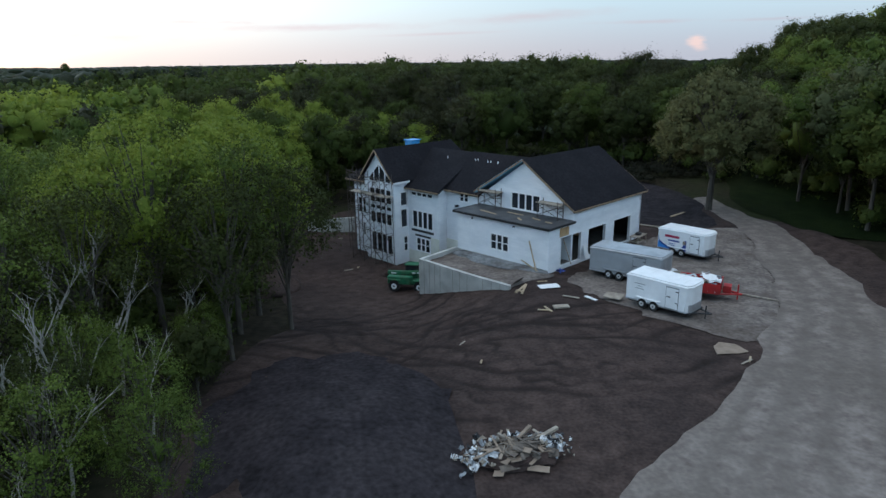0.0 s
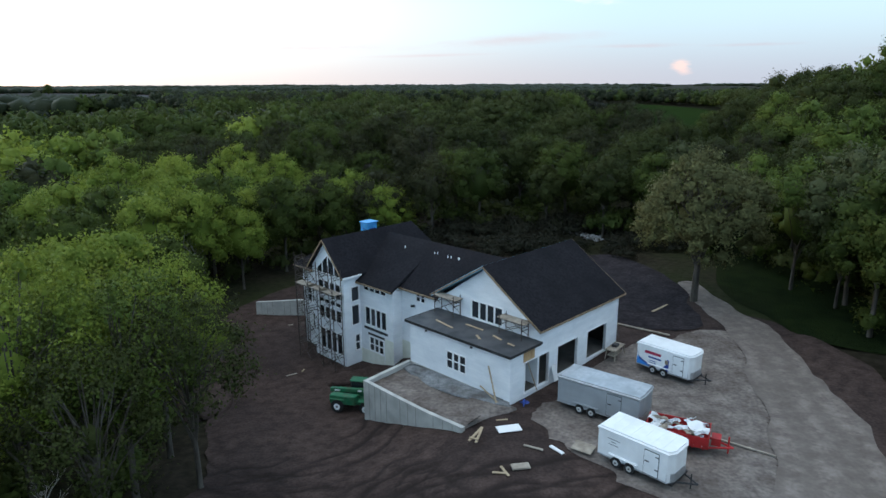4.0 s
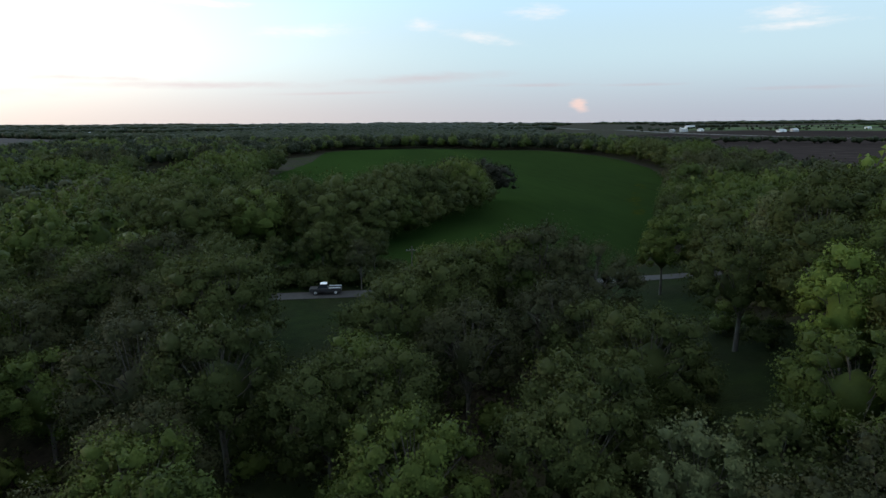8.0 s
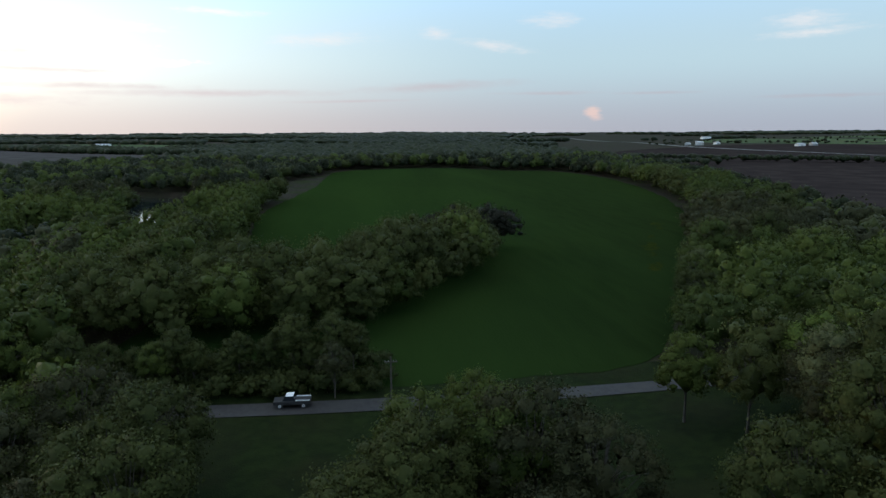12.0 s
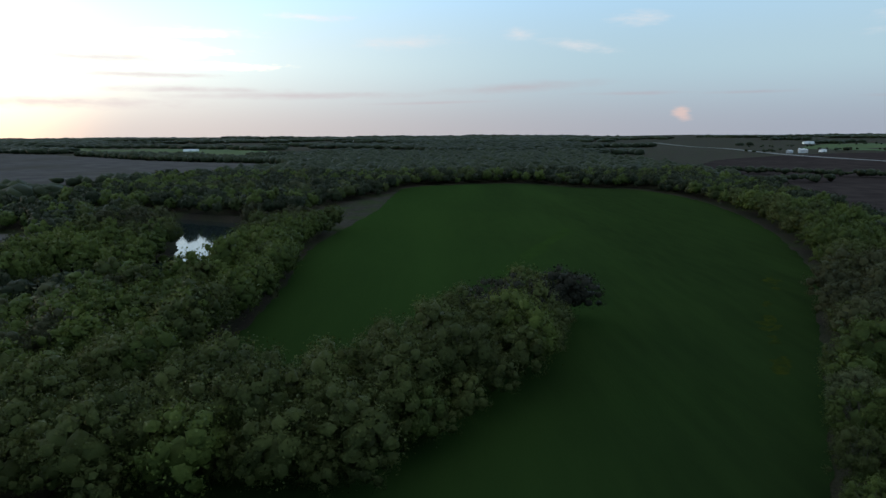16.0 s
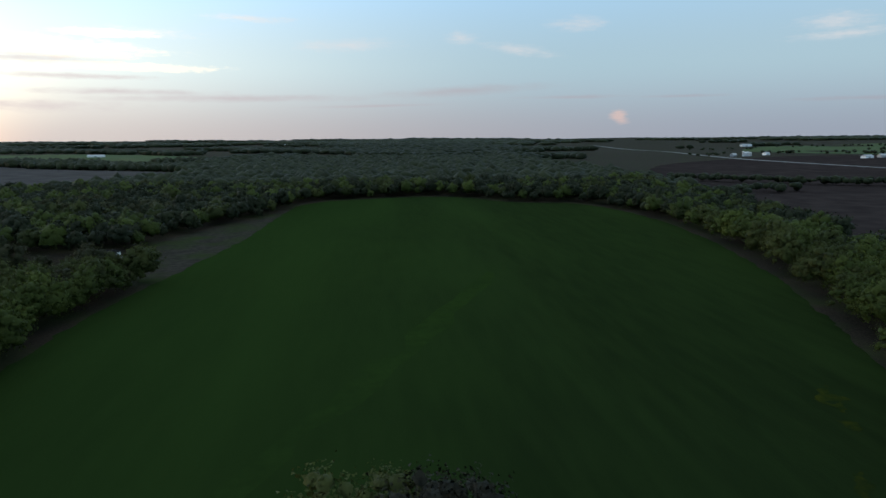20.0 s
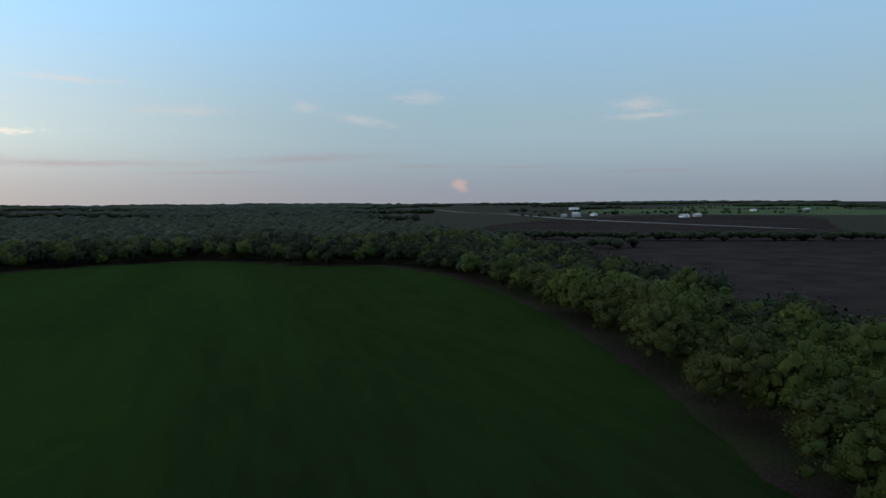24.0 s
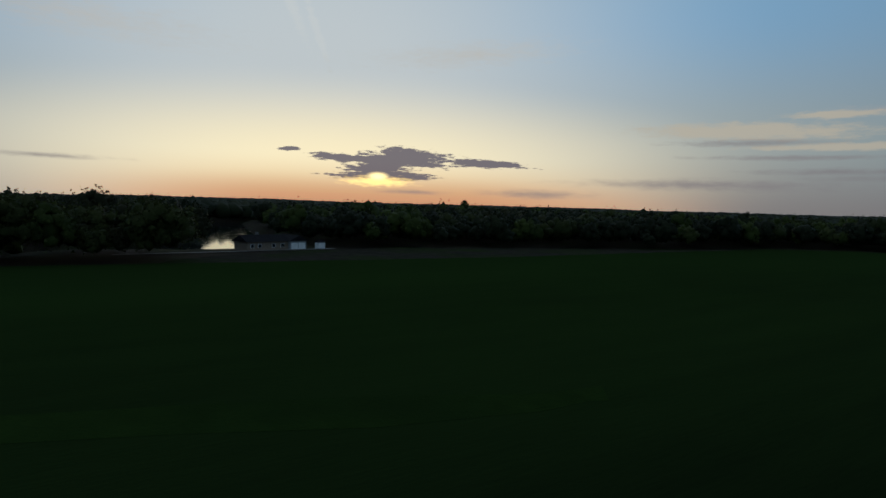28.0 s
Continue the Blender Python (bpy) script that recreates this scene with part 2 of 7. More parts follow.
def surface(name, c1, c2, scale=3.0, rough=0.8, bump=0.0, bump_scale=None, metal=0.0, stains=None, stain_scale=0.4, spec=0.3, detail=8.0, stretch=(1, 1, 1), grain=0.0, grain_scale=9.0):
    """A surface in two tones at two scales: fine grain, and broad stains; with relief."""
    m = bpy.data.materials.new(name)
    m.use_nodes = True
    t = m.node_tree
    b = t.nodes["Principled BSDF"]
    b.inputs["Roughness"].default_value, b.inputs["Metallic"].default_value, b.inputs["Specular IOR Level"].default_value = rough, metal, spec
    tc = t.nodes.new("ShaderNodeTexCoord")
    mp = t.nodes.new("ShaderNodeMapping")
    mp.inputs["Scale"].default_value = stretch
    t.links.new(tc.outputs["Object"], mp.inputs[0])
    n1 = t.nodes.new("ShaderNodeTexNoise")
    n1.inputs["Scale"].default_value, n1.inputs["Detail"].default_value = scale, detail
    t.links.new(mp.outputs[0], n1.inputs["Vector"])
    r = t.nodes.new("ShaderNodeMapRange")
    r.inputs["From Min"].default_value, r.inputs["From Max"].default_value = 0.35, 0.65
    t.links.new(n1.outputs[0], r.inputs[0])
    mx = t.nodes.new("ShaderNodeMix")
    mx.data_type = "RGBA"
    mx.inputs[6].default_value, mx.inputs[7].default_value = rgb(*c1), rgb(*c2)
    t.links.new(r.outputs[0], mx.inputs[0])
    out = mx.outputs[2]
    if stains:
        n2 = t.nodes.new("ShaderNodeTexNoise")
        n2.inputs["Scale"].default_value, n2.inputs["Detail"].default_value = stain_scale, 5
        t.links.new(mp.outputs[0], n2.inputs["Vector"])
        r2 = t.nodes.new("ShaderNodeMapRange")
        r2.inputs["From Min"].default_value, r2.inputs["From Max"].default_value, r2.inputs["To Max"].default_value = 0.45, 0.72, 0.85
        t.links.new(n2.outputs[0], r2.inputs[0])
        m2 = t.nodes.new("ShaderNodeMix")
        m2.data_type = "RGBA"
        m2.inputs[7].default_value = rgb(*stains)
        t.links.new(r2.outputs[0], m2.inputs[0])
        t.links.new(out, m2.inputs[6])
        out = m2.outputs[2]
    if grain:
        n4 = t.nodes.new("ShaderNodeTexNoise")
        n4.inputs["Scale"].default_value, n4.inputs["Detail"].default_value = grain_scale, 6
        t.links.new(mp.outputs[0], n4.inputs["Vector"])
        r4 = t.nodes.new("ShaderNodeMapRange")
        r4.inputs["From Min"].default_value, r4.inputs["From Max"].default_value = 0.3, 0.7
        r4.inputs["To Min"].default_value, r4.inputs["To Max"].default_value = 1 - grain, 1 + grain
        t.links.new(n4.outputs[0], r4.inputs[0])
        m4 = t.nodes.new("ShaderNodeVectorMath")
        m4.operation = "SCALE"
        t.links.new(out, m4.inputs[0]), t.links.new(r4.outputs[0], m4.inputs["Scale"])
        out = m4.outputs[0]
    t.links.new(out, b.inputs["Base Color"])
    if bump:
        n3 = t.nodes.new("ShaderNodeTexNoise")
        n3.inputs["Scale"].default_value, n3.inputs["Detail"].default_value = bump_scale or scale * 2, 8
        t.links.new(mp.outputs[0], n3.inputs["Vector"])
        bp = t.nodes.new("ShaderNodeBump")
        bp.inputs["Strength"].default_value, bp.inputs["Distance"].default_value = min(1.0, bump * 4), bump
        t.links.new(n3.outputs[0], bp.inputs["Height"])
        t.links.new(bp.outputs[0], b.inputs["Normal"])
    return m


def leaves(name, dark, light, translucent=0.30):
    """Foliage: each tree and each clump has its own tone; the tint also holds shade inside crowns."""
    m = bpy.data.materials.new(name)
    m.use_nodes = True
    t = m.node_tree
    b = t.nodes["Principled BSDF"]
    b.inputs["Roughness"].default_value, b.inputs["Specular IOR Level"].default_value = 0.7, 0.14
    at = t.nodes.new("ShaderNodeAttribute")
    at.attribute_name = "tint"
    oi = t.nodes.new("ShaderNodeObjectInfo")
    ad = t.nodes.new("ShaderNodeMath")
    ad.operation = "MULTIPLY_ADD"
    t.links.new(oi.outputs["Random"], ad.inputs[0])
    ad.inputs[1].default_value = 0.45
    t.links.new(at.outputs["Fac"], ad.inputs[2])
    sb = t.nodes.new("ShaderNodeMath")
    sb.operation = "SUBTRACT"
    t.links.new(ad.outputs[0], sb.inputs[0])
    sb.inputs[1].default_value = 0.22
    tc = t.nodes.new("ShaderNodeTexCoord")
    for scale, share in ((0.9, 0.55), (4.5, 0.45)):
        nz = t.nodes.new("ShaderNodeTexNoise")
        nz.inputs["Scale"].default_value, nz.inputs["Detail"].default_value = scale, 3
        t.links.new(tc.outputs["Object"], nz.inputs["Vector"])
        more = t.nodes.new("ShaderNodeMath")
        more.operation = "MULTIPLY_ADD"
        more.inputs[1].default_value = share * 1.6
        t.links.new(nz.outputs[0], more.inputs[0]), t.links.new(sb.outputs[0], more.inputs[2])
        sb = t.nodes.new("ShaderNodeMath")
        sb.operation = "SUBTRACT"
        sb.inputs[1].default_value = share * 0.8
        t.links.new(more.outputs[0], sb.inputs[0])
    mx = t.nodes.new("ShaderNodeMix")
    mx.data_type, mx.clamp_factor = "RGBA", True
    t.links.new(sb.outputs[0], mx.inputs[0])
    mx.inputs[6].default_value, mx.inputs[7].default_value = rgb(*dark), rgb(*light)
    t.links.new(mx.outputs[2], b.inputs["Base Color"])
    tr = t.nodes.new("ShaderNodeBsdfTranslucent")
    t.links.new(mx.outputs[2], tr.inputs[0])
    ms = t.nodes.new("ShaderNodeMixShader")
    ms.inputs[0].default_value = translucent
    t.links.new(b.outputs[0], ms.inputs[1])
    t.links.new(tr.outputs[0], ms.inputs[2])
    t.links.new(ms.outputs[0], t.nodes["Material Output"].inputs[0])
    return m


def damp(m, tone, amount=0.85):
    """Darker damp soil where the wheels have pressed it, kept in the mesh's own tint."""
    t = m.node_tree
    b = t.nodes["Principled BSDF"]
    src = b.inputs["Base Color"].links[0].from_socket
    at = t.nodes.new("ShaderNodeAttribute")
    at.attribute_name = "tint"
    ml = t.nodes.new("ShaderNodeMath")
    ml.operation, ml.use_clamp = "MULTIPLY", True
    ml.inputs[1].default_value = amount
    t.links.new(at.outputs["Fac"], ml.inputs[0])
    mx = t.nodes.new("ShaderNodeMix")
    mx.data_type = "RGBA"
    mx.inputs[7].default_value = rgb(*tone)
    t.links.new(ml.outputs[0], mx.inputs[0]), t.links.new(src, mx.inputs[6])
    t.links.new(mx.outputs[2], b.inputs["Base Color"])
    return m


def glass(name, tone=(0.02, 0.024, 0.03), rough=0.04):
    m = bpy.data.materials.new(name)
    m.use_nodes = True
    b = m.node_tree.nodes["Principled BSDF"]
    b.inputs["Base Color"].default_value, b.inputs["Roughness"].default_value, b.inputs["Specular IOR Level"].default_value = rgb(*tone), rough, 0.6
    return m


def wrap(name, c1, c2, *args, **sets):
    """House wrap: pale sheet with lapped courses and faint rows of grey print."""
    m = surface(name, c1, c2, *args, **sets)
    t = m.node_tree
    b = t.nodes["Principled BSDF"]
    src = b.inputs["Base Color"].links[0].from_socket
    tc = t.nodes.new("ShaderNodeTexCoord")
    sp = t.nodes.new("ShaderNodeSeparateXYZ")
    t.links.new(tc.outputs["Object"], sp.inputs[0])
    add = t.nodes.new("ShaderNodeMath")
    t.links.new(sp.outputs[0], add.inputs[0]), t.links.new(sp.outputs[1], add.inputs[1])
    cv = t.nodes.new("ShaderNodeCombineXYZ")
    t.links.new(add.outputs[0], cv.inputs[0]), t.links.new(sp.outputs[2], cv.inputs[1])
    br = t.nodes.new("ShaderNodeTexBrick")
    br.inputs["Scale"].default_value, br.inputs["Mortar Size"].default_value, br.inputs["Brick Width"].default_value, br.inputs["Row Height"].default_value = 1.0, 0.008, 0.55, 0.23
    br.inputs["Color1"].default_value, br.inputs["Color2"].default_value, br.inputs["Mortar"].default_value = rgb(1, 1, 1), rgb(0.80, 0.81, 0.83), rgb(0.62, 0.64, 0.67)
    t.links.new(cv.outputs[0], br.inputs["Vector"])
    mu = t.nodes.new("ShaderNodeMix")
    mu.data_type, mu.blend_type = "RGBA", "MULTIPLY"
    mu.inputs[0].default_value = 0.26
    t.links.new(src, mu.inputs[6]), t.links.new(br.outputs[0], mu.inputs[7])
    t.links.new(mu.outputs[2], b.inputs["Base Color"])
    return m


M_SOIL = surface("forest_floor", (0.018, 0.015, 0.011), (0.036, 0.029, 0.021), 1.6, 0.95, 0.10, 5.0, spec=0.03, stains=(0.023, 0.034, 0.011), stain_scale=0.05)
M_YARD = surface("bare_soil", (0.041, 0.029, 0.026), (0.072, 0.050, 0.044), 1.1, 0.95, 0.10, 6.0, spec=0.05, stains=(0.032, 0.024, 0.023), stain_scale=0.13, grain=0.26, grain_scale=6.0)
damp(M_YARD, (0.019, 0.0145, 0.0135), 0.85)
M_BLACKSOIL = surface("black_topsoil", (0.020, 0.0175, 0.0195), (0.034, 0.029, 0.032), 0.9, 0.95, 0.10, 3.0, spec=0.03, stains=(0.036, 0.031, 0.033), stain_scale=0.3, grain=0.35, grain_scale=4.0)
M_GRAVEL = surface("gravel_track", (0.145, 0.120, 0.108), (0.225, 0.192, 0.174), 1.3, 0.95, 0.05, 9.0, spec=0.03, stains=(0.14, 0.118, 0.104), stain_scale=0.16, grain=0.16, grain_scale=4.0)
damp(M_GRAVEL, (0.125, 0.106, 0.094), 0.7)
M_APRON = surface("gravel_apron", (0.128, 0.107, 0.097), (0.205, 0.176, 0.160), 0.9, 0.95, 0.06, 7.0, spec=0.03, stains=(0.085, 0.067, 0.058), stain_scale=0.22, grain=0.28, grain_scale=4.0)
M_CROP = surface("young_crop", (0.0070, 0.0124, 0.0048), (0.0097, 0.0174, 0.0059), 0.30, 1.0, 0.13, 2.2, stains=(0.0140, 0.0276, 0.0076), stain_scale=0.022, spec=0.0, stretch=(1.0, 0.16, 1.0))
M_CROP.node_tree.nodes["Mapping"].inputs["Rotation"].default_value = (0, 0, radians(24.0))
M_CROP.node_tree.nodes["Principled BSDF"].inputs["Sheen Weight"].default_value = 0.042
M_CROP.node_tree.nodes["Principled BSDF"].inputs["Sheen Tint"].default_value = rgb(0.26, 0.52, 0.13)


def lusher(m, tone, x_from, x_to, amount):
    """Taller and brighter growth on one side of a field, fading unevenly into the rest."""
    t = m.node_tree
    b = t.nodes["Principled BSDF"]
    src = b.inputs["Base Color"].links[0].from_socket
    at, sp, nz = t.nodes.new("ShaderNodeNewGeometry"), t.nodes.new("ShaderNodeSeparateXYZ"), t.nodes.new("ShaderNodeTexNoise")
    nz.inputs["Scale"].default_value, nz.inputs["Detail"].default_value = 0.021, 3.0
    t.links.new(at.outputs["Position"], sp.inputs[0]), t.links.new(at.outputs["Position"], nz.inputs["Vector"])
    ad = t.nodes.new("ShaderNodeMath")
    ad.operation = "MULTIPLY_ADD"
    ad.inputs[1].default_value = 90.0
    t.links.new(nz.outputs[0], ad.inputs[0]), t.links.new(sp.outputs[0], ad.inputs[2])
    mr = t.nodes.new("ShaderNodeMapRange")
    mr.interpolation_type = "SMOOTHSTEP"
    mr.inputs["From Min"].default_value, mr.inputs["From Max"].default_value, mr.inputs["To Max"].default_value = x_from + 45.0, x_to + 45.0, amount
    t.links.new(ad.outputs[0], mr.inputs["Value"])
    mx = t.nodes.new("ShaderNodeMix")
    mx.data_type = "RGBA"
    mx.inputs[7].default_value = rgb(*tone)
    t.links.new(mr.outputs["Result"], mx.inputs[0]), t.links.new(src, mx.inputs[6])
    t.links.new(mx.outputs[2], b.inputs["Base Color"])


lusher(M_CROP, (0.0150, 0.0330, 0.0070), 122.0, 28.0, 0.48)
M_PLOUGH = surface("ploughed_soil", (0.026, 0.021, 0.0205), (0.041, 0.033, 0.031), 0.05, 0.95, spec=0.0, stains=(0.025, 0.020, 0.0195), stain_scale=0.006)
M_STUBBLE = surface("grey_stubble", (0.056, 0.053, 0.053), (0.080, 0.075, 0.073), 0.04, 0.95, spec=0.0, stains=(0.055, 0.052, 0.044), stain_scale=0.008)
M_STRIP = surface("field_margin", (0.026, 0.025, 0.020), (0.041, 0.038, 0.031), 0.4, 0.95, 0.1, 2.0, spec=0.0, stains=(0.026, 0.044, 0.012), stain_scale=0.05)
M_FARGREEN = surface("far_pasture", (0.040, 0.068, 0.028), (0.058, 0.088, 0.036), 0.02, 0.95, spec=0.03, stains=(0.07, 0.08, 0.035), stain_scale=0.004)
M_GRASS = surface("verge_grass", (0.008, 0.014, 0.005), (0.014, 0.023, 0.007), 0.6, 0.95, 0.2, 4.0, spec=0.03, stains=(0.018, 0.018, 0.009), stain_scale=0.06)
M_TAR = surface("road_surface", (0.024, 0.023, 0.024), (0.036, 0.035, 0.035), 1.5, 0.85, 0.01, 20, stains=(0.040, 0.038, 0.036), stain_scale=0.2)
M_WRAP = wrap("white_house_wrap", (0.74, 0.76, 0.79), (0.80, 0.815, 0.835), 0.8, 0.55, 0.012, 3.0, stains=(0.66, 0.69, 0.72), stain_scale=0.5, stretch=(1, 1, 2.5))
M_FOUND = surface("pale_foundation", (0.62, 0.63, 0.55), (0.72, 0.72, 0.65), 1.2, 0.8, 0.01, 12, stains=(0.54, 0.55, 0.48), stain_scale=0.8)
M_SHINGLE = surface("dark_shingles", (0.011, 0.0105, 0.013), (0.020, 0.019, 0.022), 5.0, 0.95, 0.012, 10.0, spec=0.08, stains=(0.010, 0.010, 0.012), stain_scale=0.5)
M_MEMBRANE = surface("blue_membrane", (0.17, 0.42, 0.60), (0.24, 0.50, 0.66), 1.4, 0.5, 0.006, 6, stains=(0.10, 0.34, 0.55), stain_scale=0.5)
M_BLUE = surface("bright_blue_wrap", (0.03, 0.27, 0.58), (0.05, 0.34, 0.66), 2.0, 0.45, 0.01, 6, stains=(0.02, 0.18, 0.42), stain_scale=1.2)
M_FLAT = surface("black_roof_sheet", (0.030, 0.032, 0.036), (0.055, 0.057, 0.062), 0.9, 0.6, 0.01, 4, stains=(0.085, 0.085, 0.088), stain_scale=0.45)
M_OSB = surface("raw_sheathing", (0.36, 0.22, 0.11), (0.50, 0.33, 0.18), 5.0, 0.8, 0.006, 20, stains=(0.28, 0.17, 0.09), stain_scale=1.0)
# concrete floor darkened: the garage's shade is put into its colour
M_SLAB = surface("slab_shade_colour", (0.07, 0.066, 0.06), (0.10, 0.094, 0.088), 1.5, 0.9)
M_LUMBER = surface("raw_lumber", (0.32, 0.24, 0.155), (0.44, 0.34, 0.23), 3.0, 0.75, 0.004, 14, stains=(0.24, 0.175, 0.11), stain_scale=1.3, stretch=(1, 1, 1))
M_FASCIA = surface("weathered_fascia", (0.20, 0.135, 0.085), (0.29, 0.205, 0.135), 3.0, 0.8, 0.004, 14, stains=(0.15, 0.10, 0.07), stain_scale=1.0)
M_GREYWOOD = surface("weathered_board", (0.25, 0.21, 0.17), (0.38, 0.33, 0.27), 3.0, 0.85, 0.006, 14, stains=(0.18, 0.15, 0.12), stain_scale=1.0)
M_WHITE = surface("white_paint", (0.74, 0.75, 0.76), (0.80, 0.81, 0.82), 2.0, 0.4, stains=(0.66, 0.67, 0.68), stain_scale=0.7)
M_TRIM = surface("white_window_frame", (0.76, 0.76, 0.77), (0.82, 0.82, 0.82), 3.0, 0.45)
M_GLASS = glass("dark_window_glass")
# near-black tone that carries the shade of indoor rooms in the colour
M_SHADE_DARK = surface("interior_shade_colour", (0.016, 0.014, 0.013), (0.028, 0.024, 0.022), 2.0, 0.9)
M_CONC = surface("cast_concrete", (0.36, 0.36, 0.34), (0.46, 0.455, 0.43), 1.3, 0.85, 0.01, 9, stains=(0.27, 0.265, 0.25), stain_scale=0.55)
M_SEAM = surface("concrete_joint", (0.20, 0.20, 0.19), (0.28, 0.275, 0.26), 2.0, 0.9)
M_GRIT = surface("blue_grey_grit", (0.15, 0.155, 0.16), (0.24, 0.245, 0.25), 2.0, 0.95, 0.03, 9.0, spec=0.03, stains=(0.085, 0.075, 0.07), stain_scale=0.7, grain=0.2)
M_STEEL = surface("scaffold_steel", (0.055, 0.045, 0.040), (0.10, 0.08, 0.07), 6.0, 0.6, metal=0.6)
M_GALV = surface("galvanised_steel", (0.42, 0.44, 0.46), (0.52, 0.53, 0.55), 4.0, 0.45, metal=0.7, stains=(0.33, 0.35, 0.37), stain_scale=1.0)
M_GREYPANEL = surface("grey_trailer_skin", (0.27, 0.285, 0.30), (0.32, 0.335, 0.35), 1.0, 0.4, stains=(0.23, 0.24, 0.25), stain_scale=0.6)
M_GREEN = surface("green_machine_paint", (0.008, 0.105, 0.052), (0.016, 0.150, 0.075), 3.0, 0.45, stains=(0.06, 0.09, 0.05), stain_scale=1.2)
M_RED = surface("red_trailer_paint", (0.36, 0.018, 0.02), (0.45, 0.03, 0.03), 3.0, 0.45, stains=(0.22, 0.02, 0.02), stain_scale=1.0)
M_TYRE = surface("black_rubber", (0.015, 0.015, 0.016), (0.03, 0.03, 0.03), 8.0, 0.85)
M_RIM = surface("pale_wheel_rim", (0.5, 0.5, 0.5), (0.62, 0.62, 0.61), 6.0, 0.4, stains=(0.3, 0.27, 0.24), stain_scale=3.0)
M_BLACK = surface("black_metal", (0.02, 0.02, 0.022), (0.04, 0.04, 0.042), 6.0, 0.5)
M_DECAL = surface("navy_decal", (0.02, 0.05, 0.22), (0.03, 0.07, 0.30), 4.0, 0.35)
M_DECALSKY = surface("sky_blue_decal", (0.03, 0.22, 0.62), (0.04, 0.27, 0.70), 4.0, 0.35)
M_DECALRED = surface("crimson_decal", (0.35, 0.02, 0.06), (0.42, 0.03, 0.08), 4.0, 0.35)
M_BARK = surface("bark", (0.040, 0.033, 0.027), (0.078, 0.067, 0.056), 5.0, 0.95, 0.03, 9, stains=(0.10, 0.092, 0.082), stain_scale=0.7, stretch=(1, 1, 0.25))
M_PALEBARK = surface("pale_dead_bark", (0.20, 0.18, 0.16), (0.32, 0.30, 0.27), 4.0, 0.9, 0.02, 9)
M_LEAF = [leaves("spring_leaves_yellow", (0.128, 0.182, 0.029), (0.250, 0.300, 0.050), 0.40),
          leaves("spring_leaves_green", (0.033, 0.050, 0.010), (0.072, 0.097, 0.019)),
          leaves("spring_leaves_dull", (0.029, 0.039, 0.010), (0.059, 0.072, 0.019)),
          leaves("spring_buds_brown", (0.028, 0.031, 0.013), (0.053, 0.057, 0.022)),
          leaves("spring_leaves_silver", (0.056, 0.068, 0.029), (0.115, 0.130, 0.056)),
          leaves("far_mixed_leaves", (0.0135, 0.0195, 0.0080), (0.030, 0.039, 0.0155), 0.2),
          leaves("spring_leaves_fresh", (0.060, 0.094, 0.019), (0.126, 0.172, 0.033)),
          leaves("brown_twigs", (0.0120, 0.0125, 0.0072), (0.0230, 0.0230, 0.0130), 0.1),
          leaves("oak_catkins", (0.088, 0.092, 0.038), (0.178, 0.180, 0.078))]
M_WATER = glass("still_water", (0.012, 0.018, 0.018), 0.06)
M_STONE = surface("pale_gravel_heap", (0.13, 0.13, 0.128), (0.21, 0.208, 0.205), 2.5, 0.95, 0.06, 8, stains=(0.12, 0.105, 0.095), stain_scale=0.8)
M_RUBBLE = surface("dirty_rubble", (0.075, 0.072, 0.070), (0.13, 0.125, 0.12), 2.5, 0.95, 0.06, 8, stains=(0.05, 0.044, 0.042), stain_scale=0.9)
M_FOIL = surface("silver_foil_scrap", (0.45, 0.47, 0.5), (0.62, 0.64, 0.66), 3.0, 0.35, metal=0.3)
M_BROWNCARD = surface("brown_board", (0.20, 0.15, 0.115), (0.28, 0.215, 0.165), 2.0, 0.9)
M_OLDBOARD = surface("dark_weathered_board", (0.085, 0.068, 0.056), (0.165, 0.135, 0.112), 3.0, 0.85, 0.006, 14, stains=(0.06, 0.05, 0.043), stain_scale=1.2)
M_ROOFGREY = surface("grey_barn_roof", (0.30, 0.31, 0.32), (0.42, 0.43, 0.44), 0.3, 0.5)

# ---- helpers for building ----
def part(name, bm, material, parent=None, label="", smooth=False):
    """Links a bmesh as one mesh object under a thing or a part."""
    me = bpy.data.meshes.new(name)
    bm.normal_update()
    bm.to_mesh(me)
    bm.free()
    me.materials.append(material)
    if smooth:
        for p in me.polygons:
            p.use_smooth = True
    ob = new(name, me)
    if parent is not None:
        ob.parent = parent
    if label:
        ob["label"] = label
    return ob


def np_mesh(name, verts, faces, material, tint=None, smooth=False, normals=None):
    """One mesh from whole arrays of corners and faces."""
    me = bpy.data.meshes.new(name)
    verts, faces = np.asarray(verts, np.float32), np.asarray(faces, np.int32)
    k = faces.shape[1]
    me.vertices.add(len(verts))
    me.vertices.foreach_set("co", verts.ravel())
    me.loops.add(faces.size)
    me.loops.foreach_set("vertex_index", faces.ravel())
    me.polygons.add(len(faces))
    me.polygons.foreach_set("loop_start", np.arange(0, faces.size, k, dtype=np.int32))
    me.update(calc_edges=True)
    if tint is not None:
        a = me.attributes.new("tint", "FLOAT", "POINT")
        a.data.foreach_set("value", np.asarray(tint, np.float32))
    if normals is not None:
        a = me.attributes.new("custom_normal", "FLOAT_VECTOR", "POINT")
        a.data.foreach_set("vector", np.asarray(normals, np.float32).ravel())
    if smooth:
        me.polygons.foreach_set("use_smooth", np.ones(len(faces), bool))
    me.materials.append(material)
    return me


